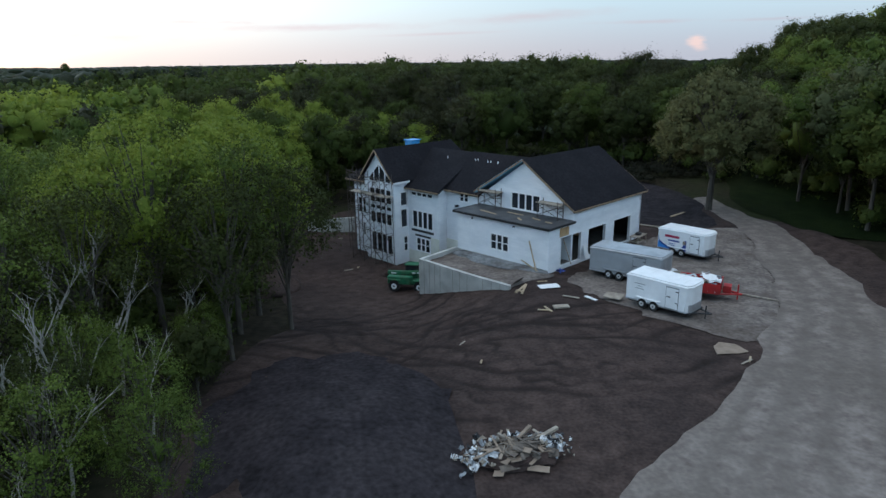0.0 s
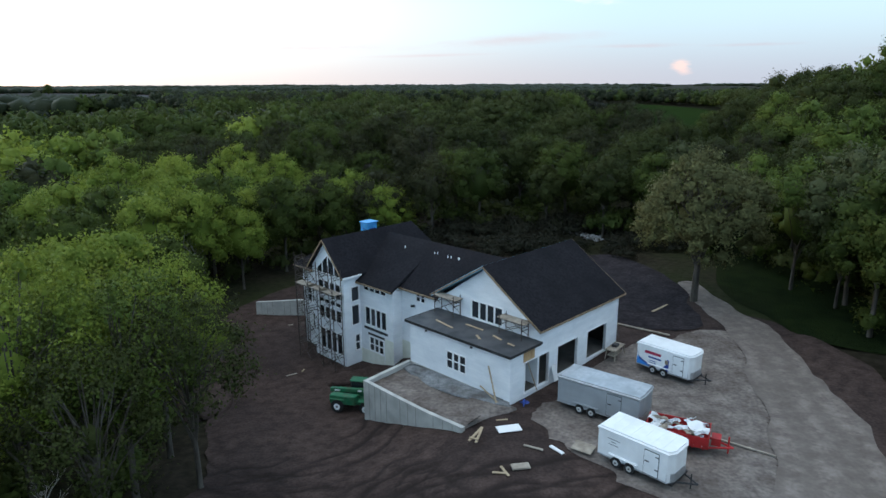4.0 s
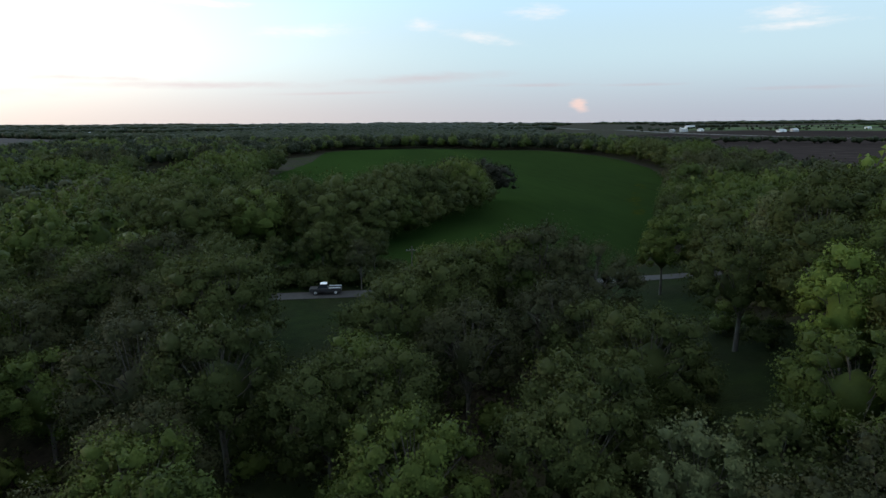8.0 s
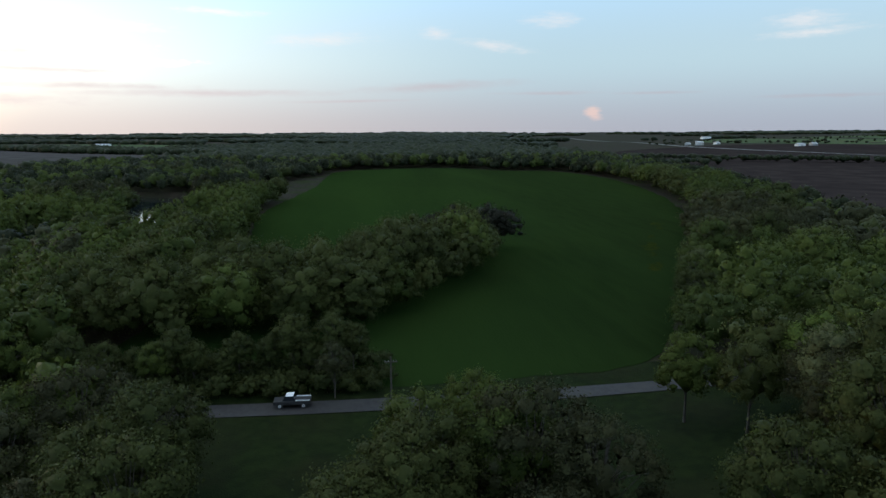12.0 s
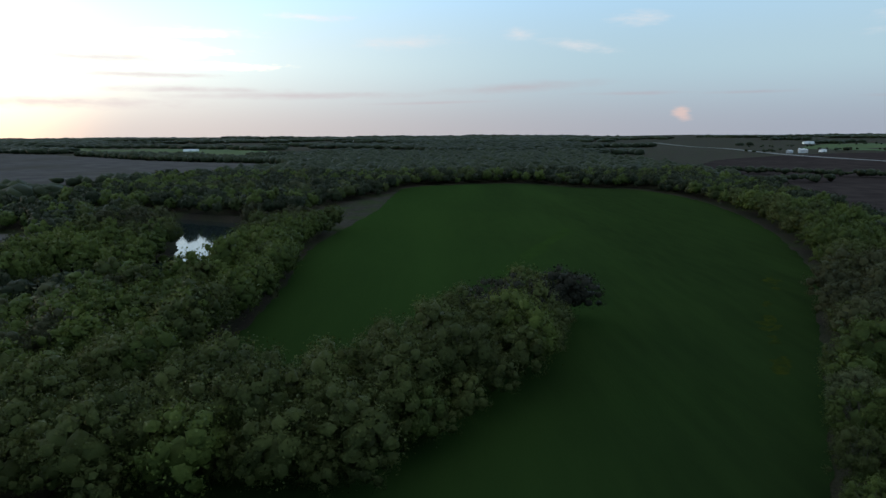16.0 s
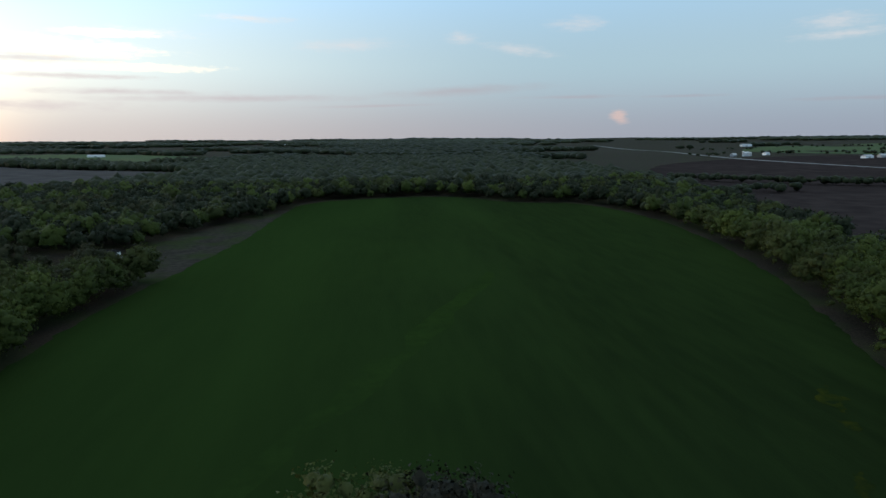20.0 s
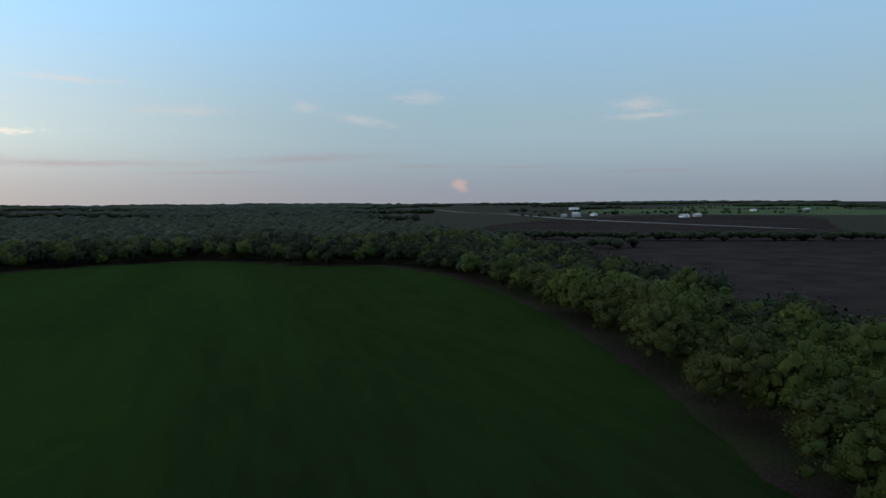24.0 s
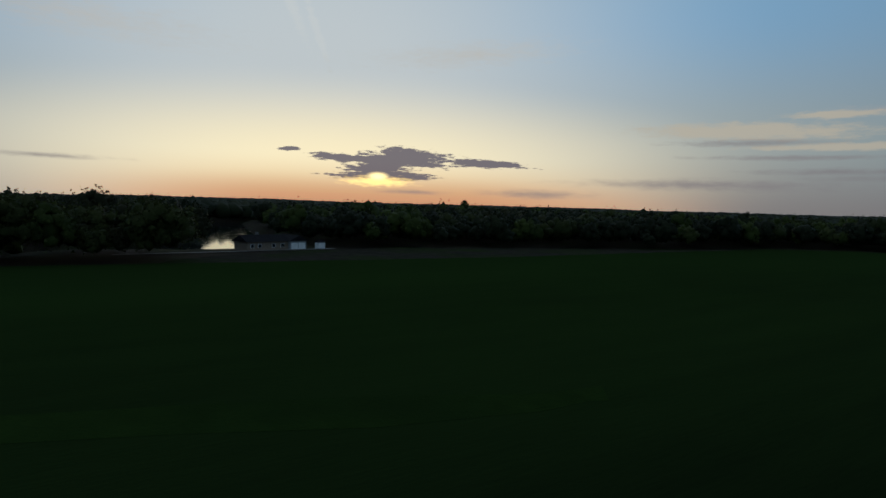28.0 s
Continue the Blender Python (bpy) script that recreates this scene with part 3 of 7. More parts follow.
def box(bm, x0, x1, y0, y1, z0, z1, m=None):
    vs = [bm.verts.new(Vector(p) if m is None else m @ Vector(p)) for p in
          ((x0, y0, z0), (x1, y0, z0), (x1, y1, z0), (x0, y1, z0), (x0, y0, z1), (x1, y0, z1), (x1, y1, z1), (x0, y1, z1))]
    for f in ((3, 2, 1, 0), (4, 5, 6, 7), (0, 1, 5, 4), (1, 2, 6, 5), (2, 3, 7, 6), (3, 0, 4, 7)):
        bm.faces.new([vs[i] for i in f])
    return vs


def boxes(*rows, m=None):
    bm = bmesh.new()
    for r in rows:
        box(bm, *r, m=m)
    return bm


def bevelled(bm, w, segments=2):
    bmesh.ops.bevel(bm, geom=bm.edges[:], offset=w, segments=segments, affect="EDGES", profile=0.5)
    return bm


def prism(bm, poly, z0, z1, m=None):
    """A plan outline pulled up from z0 to z1."""
    lo = [bm.verts.new((m or Matrix()) @ Vector((x, y, z0))) for x, y in poly]
    hi = [bm.verts.new((m or Matrix()) @ Vector((x, y, z1))) for x, y in poly]
    n = len(poly)
    bm.faces.new(lo[::-1]), bm.faces.new(hi)
    for i in range(n):
        bm.faces.new((lo[i], lo[(i + 1) % n], hi[(i + 1) % n], hi[i]))
    return bm


def tube(bm, pts, radii, sides=6, cap=True):
    """A round bar along points, with a radius at each."""
    rings = []
    for i, p in enumerate(pts):
        p = Vector(p)
        d = (Vector(pts[min(i + 1, len(pts) - 1)]) - Vector(pts[max(i - 1, 0)])).normalized()
        a = d.orthogonal().normalized() if abs(d.z) > 0.9 else Vector((0, 0, 1)).cross(d).normalized()
        b = d.cross(a)
        r = radii[i] if isinstance(radii, (list, tuple)) else radii
        rings.append([bm.verts.new(p + (a * math.cos(2 * math.pi * k / sides) + b * math.sin(2 * math.pi * k / sides)) * r) for k in range(sides)])
    for r0, r1 in zip(rings, rings[1:]):
        for k in range(sides):
            bm.faces.new((r0[k], r0[(k + 1) % sides], r1[(k + 1) % sides], r1[k]))
    if cap:
        bm.faces.new(rings[0][::-1]), bm.faces.new(rings[-1])
    return bm


def empty(name, m=None):
    e = new(name)
    e.empty_display_size = 0.3
    if m is not None:
        e.matrix_basis = m
    return e


def smooth01(t):
    t = min(1.0, max(0.0, t))
    return t * t * (3 - 2 * t)


def nsmooth(t):
    t = np.clip(t, 0, 1)
    return t * t * (3 - 2 * t)


def rolling(x, y):
    return np.sin(x / 310.0 + 1.3) * np.cos(y / 420.0 + 0.4) + 0.6 * np.sin(x / 140.0 + y / 190.0)


def height(x, y):
    """The lie of the land."""
    x, y = np.asarray(x, float), np.asarray(y, float)
    z = -1.1 + 0 * x
    z = z - 3.6 * nsmooth((7 - x) / 11) * nsmooth((y - 22) / 36) * nsmooth((150 - y) / 45) * nsmooth((x + 90) / 60)
    z = z - 3.4 * nsmooth((-24 - x) / 40) * nsmooth((440 - y) / 60) * (1 - nsmooth((x + 90) / 60) * nsmooth((150 - y) / 45) * 0)
    z = z + 15.0 * np.exp(-((x - 98) / 42) ** 2 - ((y - 108) / 38) ** 2)
    z = z - 0.2 * nsmooth((57 - y) / 8) * nsmooth((x - 5) / 5) * nsmooth((y - 27) / 8) * nsmooth((34 - x) / 6)
    r = np.hypot(x - 40, y - 300)
    z = z + nsmooth((r - 600) / 600) * 2.5 * rolling(x, y)
    z = z + nsmooth((r - 1800) / 2600) * 9.0
    return z


def h1(x, y):
    return float(height(x, y))


def inside(px, py, poly):
    """Which of the points lie in the outline."""
    px, py = np.asarray(px, float), np.asarray(py, float)
    hit = np.zeros(px.shape, bool)
    for (x0, y0), (x1, y1) in zip(poly, poly[1:] + poly[:1]):
        cross = ((y0 > py) != (y1 > py)) & (px < (x1 - x0) * (py - y0) / (y1 - y0 + 1e-12) + x0)
        hit ^= cross
    return hit


WATER = [(-100, 300), (-86, 330), (-72, 360), (-64, 385), (-63, 405), (-62, 430), (-57, 455), (-52, 470), (-60, 492), (-92, 505), (-140, 528), (-195, 540), (-195, 500), (-140, 484), (-122, 470), (-98, 445), (-82, 408), (-76, 385), (-84, 360), (-98, 335), (-112, 306)]
YARD = [(-8, 6), (-11.5, 24), (-12, 31), (-11.7, 36), (-9.8, 40), (-13, 48), (-17, 60), (-20, 73), (-13, 84), (-4, 90), (1, 89), (5, 84), (10, 79.5), (17, 79), (24, 80), (27, 70), (29, 62), (33, 57), (34.5, 50), (32.5, 40), (29, 30), (22, 18), (16, 4)]
TRACK_IN = [(27.6, 70), (27.3, 65), (27.2, 56), (24.3, 46), (21.8, 39), (18.4, 33.6), (15, 29), (11.3, 24.7), (8.2, 21.9), (6, 19.6), (2.5, 10), (1.5, 4)]
TRACK_OUT = [(14, 4), (17, 12), (22, 22), (26.3, 32.5), (28.4, 40.2), (29.2, 45.6), (30.4, 52.6), (30.9, 57.6), (29.9, 62.3), (29.6, 66), (29.8, 70)]
APRON = [(8.3, 43.2), (10.5, 39.5), (13.5, 36), (16.5, 32.6), (20, 32.5), (24, 38), (27, 45), (29, 52), (28.6, 58), (24.5, 57.5), (21.5, 55.2), (18.5, 55.2), (10.5, 46.5)]
CROP = [(-14, 236), (-15, 264), (-13, 288), (-13, 328), (-20, 389), (-11, 456), (-7, 489), (0, 534), (2, 620), (9, 707), (60, 728), (107, 741), (136, 722), (160, 682), (208, 672), (225, 600), (221, 520), (207, 450), (192, 400), (170, 342), (155, 310), (140, 290), (106, 227), (78, 182), (66, 175), (-22, 176)]
STRIP = [(-13, 440), (-33, 468), (-43, 505), (-38, 545), (-22, 590), (-2, 632), (9, 707), (2, 620), (0, 534), (-7, 489), (-11, 456)]
ISLE = [(-30, 195), (12, 196), (29, 202), (43, 225), (59, 247), (72, 275), (76, 286), (68, 290), (55, 287), (40, 277), (33, 256), (24, 241), (12, 226), (2, 227), (-7, 236), (-30, 240)]
LAKE_ARM = [(-24, 456), (-46, 463), (-91, 478), (-150, 496), (-345, 552), (-345, 594), (-150, 526), (-91, 497), (-46, 479), (-24, 473)]
BROWN_R = [(198, 250), (400, 250), (480, 400), (600, 600), (790, 880), (1150, 1180), (980, 1420), (660, 1340), (480, 1180), (362, 905), (318, 690), (296, 600), (274, 520), (256, 440), (232, 360)]
BROWN_L = [(-140, 1060), (-230, 800), (-420, 700), (-640, 780), (-1000, 1500), (-1000, 1700), (-470, 1270), (-250, 1190)]
GREEN_R = [(1250, 1250), (2300, 1500), (2700, 2300), (1500, 2400), (1000, 1900), (980, 1480)]
OPEN_L = [(-330, 1480), (-900, 1900), (-1500, 2300), (-900, 2300), (-260, 1700)]
STUBBLE_W = [(-280, 430), (-168, 446), (-148, 420), (-145, 350), (-165, 300), (-260, 330)]
FIELDS = (BROWN_R, BROWN_L, GREEN_R, OPEN_L, STUBBLE_W)

# ---- the ground, one sheet to the horizon ----
def spread(lo, hi, fine_lo, fine_hi, step):
    mid = list(np.arange(fine_lo, fine_hi + 0.1, step))
    up, down, s = [mid[-1]], [mid[0]], step
    while up[-1] < hi or down[-1] > lo:
        s *= 1.16
        if up[-1] < hi:
            up.append(min(hi, up[-1] + s))
        if down[-1] > lo:
            down.append(max(lo, down[-1] - s))
    return np.array(down[:0:-1] + mid + up[1:])


def carve(x, y, z):
    inwater = inside(x, y, WATER) | (inside(x, y, LAKE_ARM) & (x < -62))
    mid = np.array(YARD).mean(0)
    z = np.where(inside(x, y, [tuple(mid + (np.array(p) - mid) * 0.93) for p in YARD]), z - 0.4, z)
    return np.where(inwater, -6.5, z)


gx, gy = spread(-4600, 4600, -352, 120, 4.0), spread(-900, 4900, 0, 520, 4.0)
GX, GY = np.meshgrid(gx, gy, indexing="ij")
GZ = carve(GX, GY, height(GX, GY))
nx, ny = GX.shape
idx = np.arange(nx * ny).reshape(nx, ny)
quads = np.stack([idx[:-1, :-1], idx[1:, :-1], idx[1:, 1:], idx[:-1, 1:]], -1).reshape(-1, 4)
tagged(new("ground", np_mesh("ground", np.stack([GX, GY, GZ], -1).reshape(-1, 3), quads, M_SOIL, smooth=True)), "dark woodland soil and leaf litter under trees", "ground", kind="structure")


def sheet(name, poly, step, lift, material, label, category, relief=0.0, kind="structure", ragged=0.0, ruts=(), tracks=(), calm=()):
    """A patch of ground cover that lies on the land inside an outline, with a slightly uneven edge."""
    poly = rounded(poly, ragged)
    P = np.array(poly)
    xs, ys = np.arange(P[:, 0].min() - step, P[:, 0].max() + 2 * step, step), np.arange(P[:, 1].min() - step, P[:, 1].max() + 2 * step, step)
    X, Y = np.meshgrid(xs, ys, indexing="ij")
    within = inside(X, Y, poly)
    near_in = within.copy()
    near_in[:-1] |= within[1:]
    near_in[1:] |= within[:-1]
    tmp = near_in.copy()
    near_in[:, :-1] |= tmp[:, 1:]
    near_in[:, 1:] |= tmp[:, :-1]
    rim = np.argwhere(near_in & ~within)
    A, Bv = P, np.roll(P, -1, 0)
    for i, j in rim:
        q = np.array([X[i, j], Y[i, j]])
        d = Bv - A
        s = np.clip(((q - A) * d).sum(1) / ((d * d).sum(1) + 1e-9), 0, 1)
        c = A + d * s[:, None]
        X[i, j], Y[i, j] = c[np.argmin(((c - q) ** 2).sum(1))]
    w4 = within[:-1, :-1].astype(int) + within[1:, :-1] + within[1:, 1:] + within[:-1, 1:]
    keep = w4 > 0
    Z = height(X, Y) + lift
    if relief:
        Z = Z + relief * np.array([[noise.fractal(Vector((a * 0.45, b * 0.45, 0.0)), 0.8, 2.1, 5) for b in ys] for a in xs])
    wet = 0 * Z
    for cx, cy, rad, a0, a1 in ruts:
        ang = np.degrees(np.arctan2(Y - cy, X - cx)) % 360
        on = nsmooth((ang - a0) / 8) * nsmooth((a1 - ang) / 8)
        for r0 in (rad, rad + 1.9):
            off = np.hypot(X - cx, Y - cy) - r0 - 0.25 * np.sin(ang * 0.35 + rad)
            Z = Z + on * (0.02 * np.exp(-((np.abs(off) - 0.36) / 0.14) ** 2) - 0.035 * np.exp(-(off / 0.18) ** 2))
            wet = np.maximum(wet, on * np.exp(-(off / (0.24 + 0.1 * np.sin(ang * 0.21 + r0))) ** 2) * np.clip(0.72 + 0.5 * np.sin(ang * 0.13 + r0 * 3), 0, 1))
    for line, half in tracks:
        for (x0, y0), (x1, y1) in zip(line, line[1:]):
            d = np.array([x1 - x0, y1 - y0])
            s = np.clip(((X - x0) * d[0] + (Y - y0) * d[1]) / (d @ d), 0, 1)
            off = np.hypot(X - x0 - s * d[0], Y - y0 - s * d[1]) + 0.2 * np.sin(X * 0.7) * np.cos(Y * 0.5)
            wet = np.maximum(wet, np.exp(-((off - 0.8) / half) ** 2) * 0.8)
    for other in calm:
        Z = np.where(inside(X, Y, rounded(other, 0)), height(X, Y) - 0.005, Z)
    n0, n1 = X.shape
    ids = np.arange(n0 * n1).reshape(n0, n1)
    q = np.stack([ids[:-1, :-1], ids[1:, :-1], ids[1:, 1:], ids[:-1, 1:]], -1)[keep]
    used, inv = np.unique(q, return_inverse=True)
    V = np.stack([X, Y, Z], -1).reshape(-1, 3)[used]
    return tagged(new(name, np_mesh(name, V, inv.reshape(-1, 4), material, tint=wet.ravel()[used], smooth=True)), label, category, kind=kind)


def rounded(poly, ragged):
    """The outline with its corners cut and its edge shaken a little."""
    P = np.array(poly, float)
    for _ in range(2):
        Q = np.roll(P, -1, 0)
        P = np.stack([0.75 * P + 0.25 * Q, 0.25 * P + 0.75 * Q], 1).reshape(-1, 2)
    if ragged:
        Q, out = np.roll(P, -1, 0), []
        for p, q in zip(P, Q):
            n = max(1, int(np.hypot(*(q - p)) / max(0.8, ragged * 1.5)))
            out += [p + (q - p) * k / n for k in range(n)]
        P = np.array(out)
        P = P + ragged * np.array([[noise.noise(Vector((x * 0.37, y * 0.37, 1.0))) + 0.5 * noise.noise(Vector((x * 1.3, y * 1.3, 5.0))), noise.noise(Vector((x * 0.37, y * 0.37, 9.0))) + 0.5 * noise.noise(Vector((x * 1.3, y * 1.3, 7.0)))] for x, y in P])
    return [tuple(p) for p in P]


# wheel ruts: centre, radius, first and last angle
RUTS = [(3, 62, 24, 225, 300), (0, 58, 25, 230, 310), (6, 10, 24, 60, 140), (-4, 30, 9, 20, 150), (12, 52, 22, 190, 260), (4, 20, 14, 30, 130), (-2, 48, 9, 200, 330), (10, 20, 17, 60, 150), (-16, 40, 14, 290, 359), (7, 34.5, 4.5, 120, 300), (6, 33, 7.5, 100, 250), (12, 30, 13, 100, 200), (8, 44, 15, 195, 300), (-12, 52, 11, 250, 350), (-14, 55, 16, 260, 340)]
sheet("yard", YARD, 0.21, 0.05, M_YARD, "bare brown soil of a building yard with wheel ruts", "ground", relief=0.026, ragged=0.5, ruts=RUTS, calm=(APRON, TRACK_IN + TRACK_OUT))
sheet("gravel_apron", APRON, 0.3, 0.04, M_APRON, "grey compacted gravel in front of the garage", "ground", relief=0.02, ragged=1.3, calm=(TRACK_IN + TRACK_OUT,))
sheet("driveway", TRACK_IN + TRACK_OUT, 0.3, 0.06, M_GRAVEL, "pale gravel driveway curving round the yard", "driveway", relief=0.04, ragged=0.5, tracks=[([(8, 4), (11, 14), (15, 24), (21, 32.5), (25, 40), (27.5, 48), (29.5, 56), (28.8, 66)], 0.45), ([(11, 4), (14.5, 14), (19.5, 24), (24.5, 32.5), (27.5, 40), (29, 48), (30.5, 56), (29.5, 66)], 0.4), ([(5, 4), (7.5, 14), (11, 21.5), (17, 29), (22, 38), (25.5, 47), (28, 56)], 0.35)])
sheet("topsoil_patch", [(-11, 24), (-10.6, 29.3), (-9.1, 32.2), (-7.5, 33.2), (-5.1, 33.7), (-3, 32.1), (-1.1, 29.6), (0, 27.6), (0.8, 24), (0.2, 19), (-2, 14), (-8, 14)], 0.35, 0.1, M_BLACKSOIL, "spread of black topsoil at the edge of the yard", "ground", relief=0.12, ragged=1.9)
sheet("topsoil_patch", [(25, 81), (27.5, 71), (27.0, 64), (25.8, 58.5), (22.5, 57.0), (19, 59), (13.5, 64.5), (5, 71), (-4, 76), (-12, 80), (-13, 85), (-4, 91), (1, 90), (5, 85), (10, 80.5), (17, 80)], 0.4, 0.12, M_BLACKSOIL, "dark damp topsoil behind the house", "ground", relief=0.06, ragged=1.0)
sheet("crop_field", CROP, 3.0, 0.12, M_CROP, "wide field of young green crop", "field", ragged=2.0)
sheet("field_margin", STRIP, 2.0, 0.10, M_STRIP, "bare grey-brown strip beside the green field", "field", ragged=1.5)
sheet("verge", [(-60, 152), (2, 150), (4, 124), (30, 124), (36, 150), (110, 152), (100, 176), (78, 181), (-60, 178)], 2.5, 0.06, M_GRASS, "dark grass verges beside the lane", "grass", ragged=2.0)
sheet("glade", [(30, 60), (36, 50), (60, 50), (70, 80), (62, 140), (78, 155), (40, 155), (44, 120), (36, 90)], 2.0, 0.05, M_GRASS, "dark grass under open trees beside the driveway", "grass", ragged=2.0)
sheet("lane", [(-140, 172.2), (-24, 169.8), (40, 166.2), (120, 165.5), (180, 160), (180, 164), (120, 169.8), (40, 170.4), (-24, 174), (-140, 176.6)], 1.0, 0.16, M_TAR, "narrow grey country lane past the field", "road")
for nm, poly, mat_, lab in (("ploughed_field", BROWN_R, M_PLOUGH, "wide brown ploughed field"), ("stubble_field", BROWN_L, M_STUBBLE, "distant grey-brown stubble field among woods"), ("stubble_field", STUBBLE_W, M_STUBBLE, "small grey-brown field beyond the river woods"),
                            ("pasture", GREEN_R, M_FARGREEN, "distant pale green pasture round a farm"), ("pasture", OPEN_L, M_FARGREEN, "distant pale green pasture among woods")):
    sheet(nm, poly, 24.0, 0.5, mat_, lab, "field", ragged=9.0)
# the river behind the field
def widened(poly, by):
    """The outline pushed outwards."""
    P = np.array(poly, float)
    a, b = np.roll(P, 1, 0), np.roll(P, -1, 0)
    n = np.stack([b[:, 1] - a[:, 1], a[:, 0] - b[:, 0]], 1)
    n /= np.linalg.norm(n, axis=1)[:, None]
    area = (P[:, 0] * b[:, 1] - b[:, 0] * P[:, 1]).sum()
    return [tuple(p) for p in P + n * by * (1 if area > 0 else -1)]


bm = bmesh.new()
for poly, z in ((widened(WATER, 3.0), -4.3), ([p for p in widened(LAKE_ARM, 3.0) if p[0] < -50], -4.32)):
    bm.faces.new([bm.verts.new((x, y, z)) for x, y in poly])
bmesh.ops.triangulate(bm, faces=bm.faces[:])
for f in bm.faces:
    if f.normal.z < 0:
        f.normal_flip()
tagged(part("river", bm, M_WATER), "calm river bend that mirrors the evening sky", "river", kind="structure")

CROP_CLEAR = widened(CROP, 1.5)

# ---- trees ----
rng = np.random.default_rng(7)


def ico(level):
    bm = bmesh.new()
    bmesh.ops.create_icosphere(bm, subdivisions=level, radius=1.0)
    bm.verts.index_update()
    v, f = np.array([v.co[:] for v in bm.verts]), np.array([[v.index for v in f.verts] for f in bm.faces])
    bm.free()
    return v, f


ICO = {1: ico(1)}


def unit(v):
    return v / np.linalg.norm(v, axis=-1, keepdims=True)


def crown_arrays(r, n_lobe, per, size, wide, tall, base, heart=0.88, level=1, loose=0.10):
    """One crown: rounded lobes set round a dome, each a lumpy heart under a coat of small leaves. Corners, faces, tones, lobe centres, normals."""
    i = np.arange(n_lobe)
    zc = np.clip(1 - (i + 0.5) / n_lobe * 1.5 + 0.10 * r.normal(size=n_lobe), -0.55, 0.98)
    ang = i * 2.399963 + r.uniform(0, 6.28) + 0.35 * r.normal(size=n_lobe)
    s = np.sqrt(1 - zc * zc)
    dirs = np.stack([s * np.cos(ang), s * np.sin(ang), zc], 1)
    rl = wide * 1.72 / math.sqrt(n_lobe) * r.uniform(0.62, 1.30, n_lobe)
    reach = r.uniform(0.80, 1.08, n_lobe)
    c = dirs * reach[:, None] * [wide, wide, tall * 0.5] - dirs * rl[:, None] * 0.8
    c[:, 2] += base + tall * 0.5
    waves = unit(r.normal(size=(n_lobe, 3, 3))) * np.array([3.0, 5.5, 9.0])[None, :, None]
    phase = r.uniform(0, 6.28, (n_lobe, 3))

    def swell(which, v):
        w = np.sin((waves[which] * v[:, None]).sum(2) + phase[which])
        return 1 + w @ np.array([0.17, 0.15, 0.10])

    # the coat of leaves
    k = np.maximum(3, (per * (rl / rl.mean()) ** 2).astype(int))
    which = np.repeat(i, k)
    m = len(which)
    v = unit(r.normal(size=(m, 3)))
    out = unit(dirs + [0, 0, 0.45])[which]
    v = np.where(((v * out).sum(1) < -0.25)[:, None], -v, v)
    rad = rl[which] * swell(which, v) * (0.84 + loose * r.normal(size=m))
    flat = np.array([1, 1, 0.92])
    p = c[which] + v * flat * rad[:, None]
    nrm = unit(v + r.normal(size=(m, 3)) * 0.75 + [0, 0, 0.2])
    a = unit(np.cross(nrm, r.normal(size=(m, 3))))
    b = np.cross(nrm, a)
    sz = size * (0.6 + 0.8 * r.random(m))[:, None]
    q = np.stack([p - a * sz - b * sz * 0.5, p + a * sz - b * sz * 0.4, p + b * sz * 1.1 + nrm * sz * 0.2], 1).reshape(-1, 3)
    lobe_tone = 0.5 + 0.10 * r.normal(size=n_lobe)
    tone = np.repeat(lobe_tone[which] + 0.13 * r.normal(size=m), 3)
    soft = np.repeat(unit(v * 0.5 + dirs[which] * 0.55 + [0, 0, 0.15] + r.normal(size=(m, 3)) * 0.34), 3, 0)
    # the lumpy hearts, toned darker to stand for shade between the leaves
    cv, cf = ICO[level]
    n = len(cv)
    w = np.repeat(i, n)
    vv = np.tile(cv, (n_lobe, 1))
    core = c[w] + vv * flat * (rl[w] * swell(w, vv) * heart)[:, None]
    cn = unit(vv * 0.55 + dirs[w] * 0.5 + [0, 0, 0.1])
    faces = [np.arange(3 * m).reshape(-1, 3), (cf[None] + 3 * m + (i * n)[:, None, None]).reshape(-1, 3)]
    # the inside of the crown, its shade put into a low tone
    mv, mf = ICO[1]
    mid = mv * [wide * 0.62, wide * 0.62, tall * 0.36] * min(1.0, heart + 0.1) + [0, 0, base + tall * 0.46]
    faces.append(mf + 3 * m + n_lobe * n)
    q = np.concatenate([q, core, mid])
    # inner shade painted as tone: hearts below their leaves, the middle fixed low
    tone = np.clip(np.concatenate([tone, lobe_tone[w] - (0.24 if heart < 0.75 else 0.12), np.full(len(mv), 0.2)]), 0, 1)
    soft = np.concatenate([soft, cn, mv])
    return q, np.concatenate(faces), tone, c, soft


def trunk_bm(r, tall, base, clumps, thick):
    bm = bmesh.new()
    lean = r.normal(size=2) * 0.25
    top = base + (tall) * 0.55
    pts = [(lean[0] * s * s, lean[1] * s * s, -0.4 + (top + 0.4) * s) for s in (0, 0.06, 0.3, 0.6, 0.85, 1)]
    tube(bm, pts, [thick * 1.5, thick, thick * 0.85, thick * 0.65, thick * 0.4, thick * 0.15], 7)
    for c in clumps:
        s = 0.35 + 0.5 * r.random()
        root = Vector((lean[0] * s * s, lean[1] * s * s, -0.4 + (top + 0.4) * s))
        if c[2] < root.z - 1:
            continue
        mid = root.lerp(Vector(c), 0.5) + Vector((0, 0, 0.35))
        tube(bm, [root, mid, Vector(c)], [thick * 0.36, thick * 0.2, thick * 0.06], 4, cap=False)
    return bm


TREE_KINDS = []     # crown mesh, trunk mesh, height of the crown's top


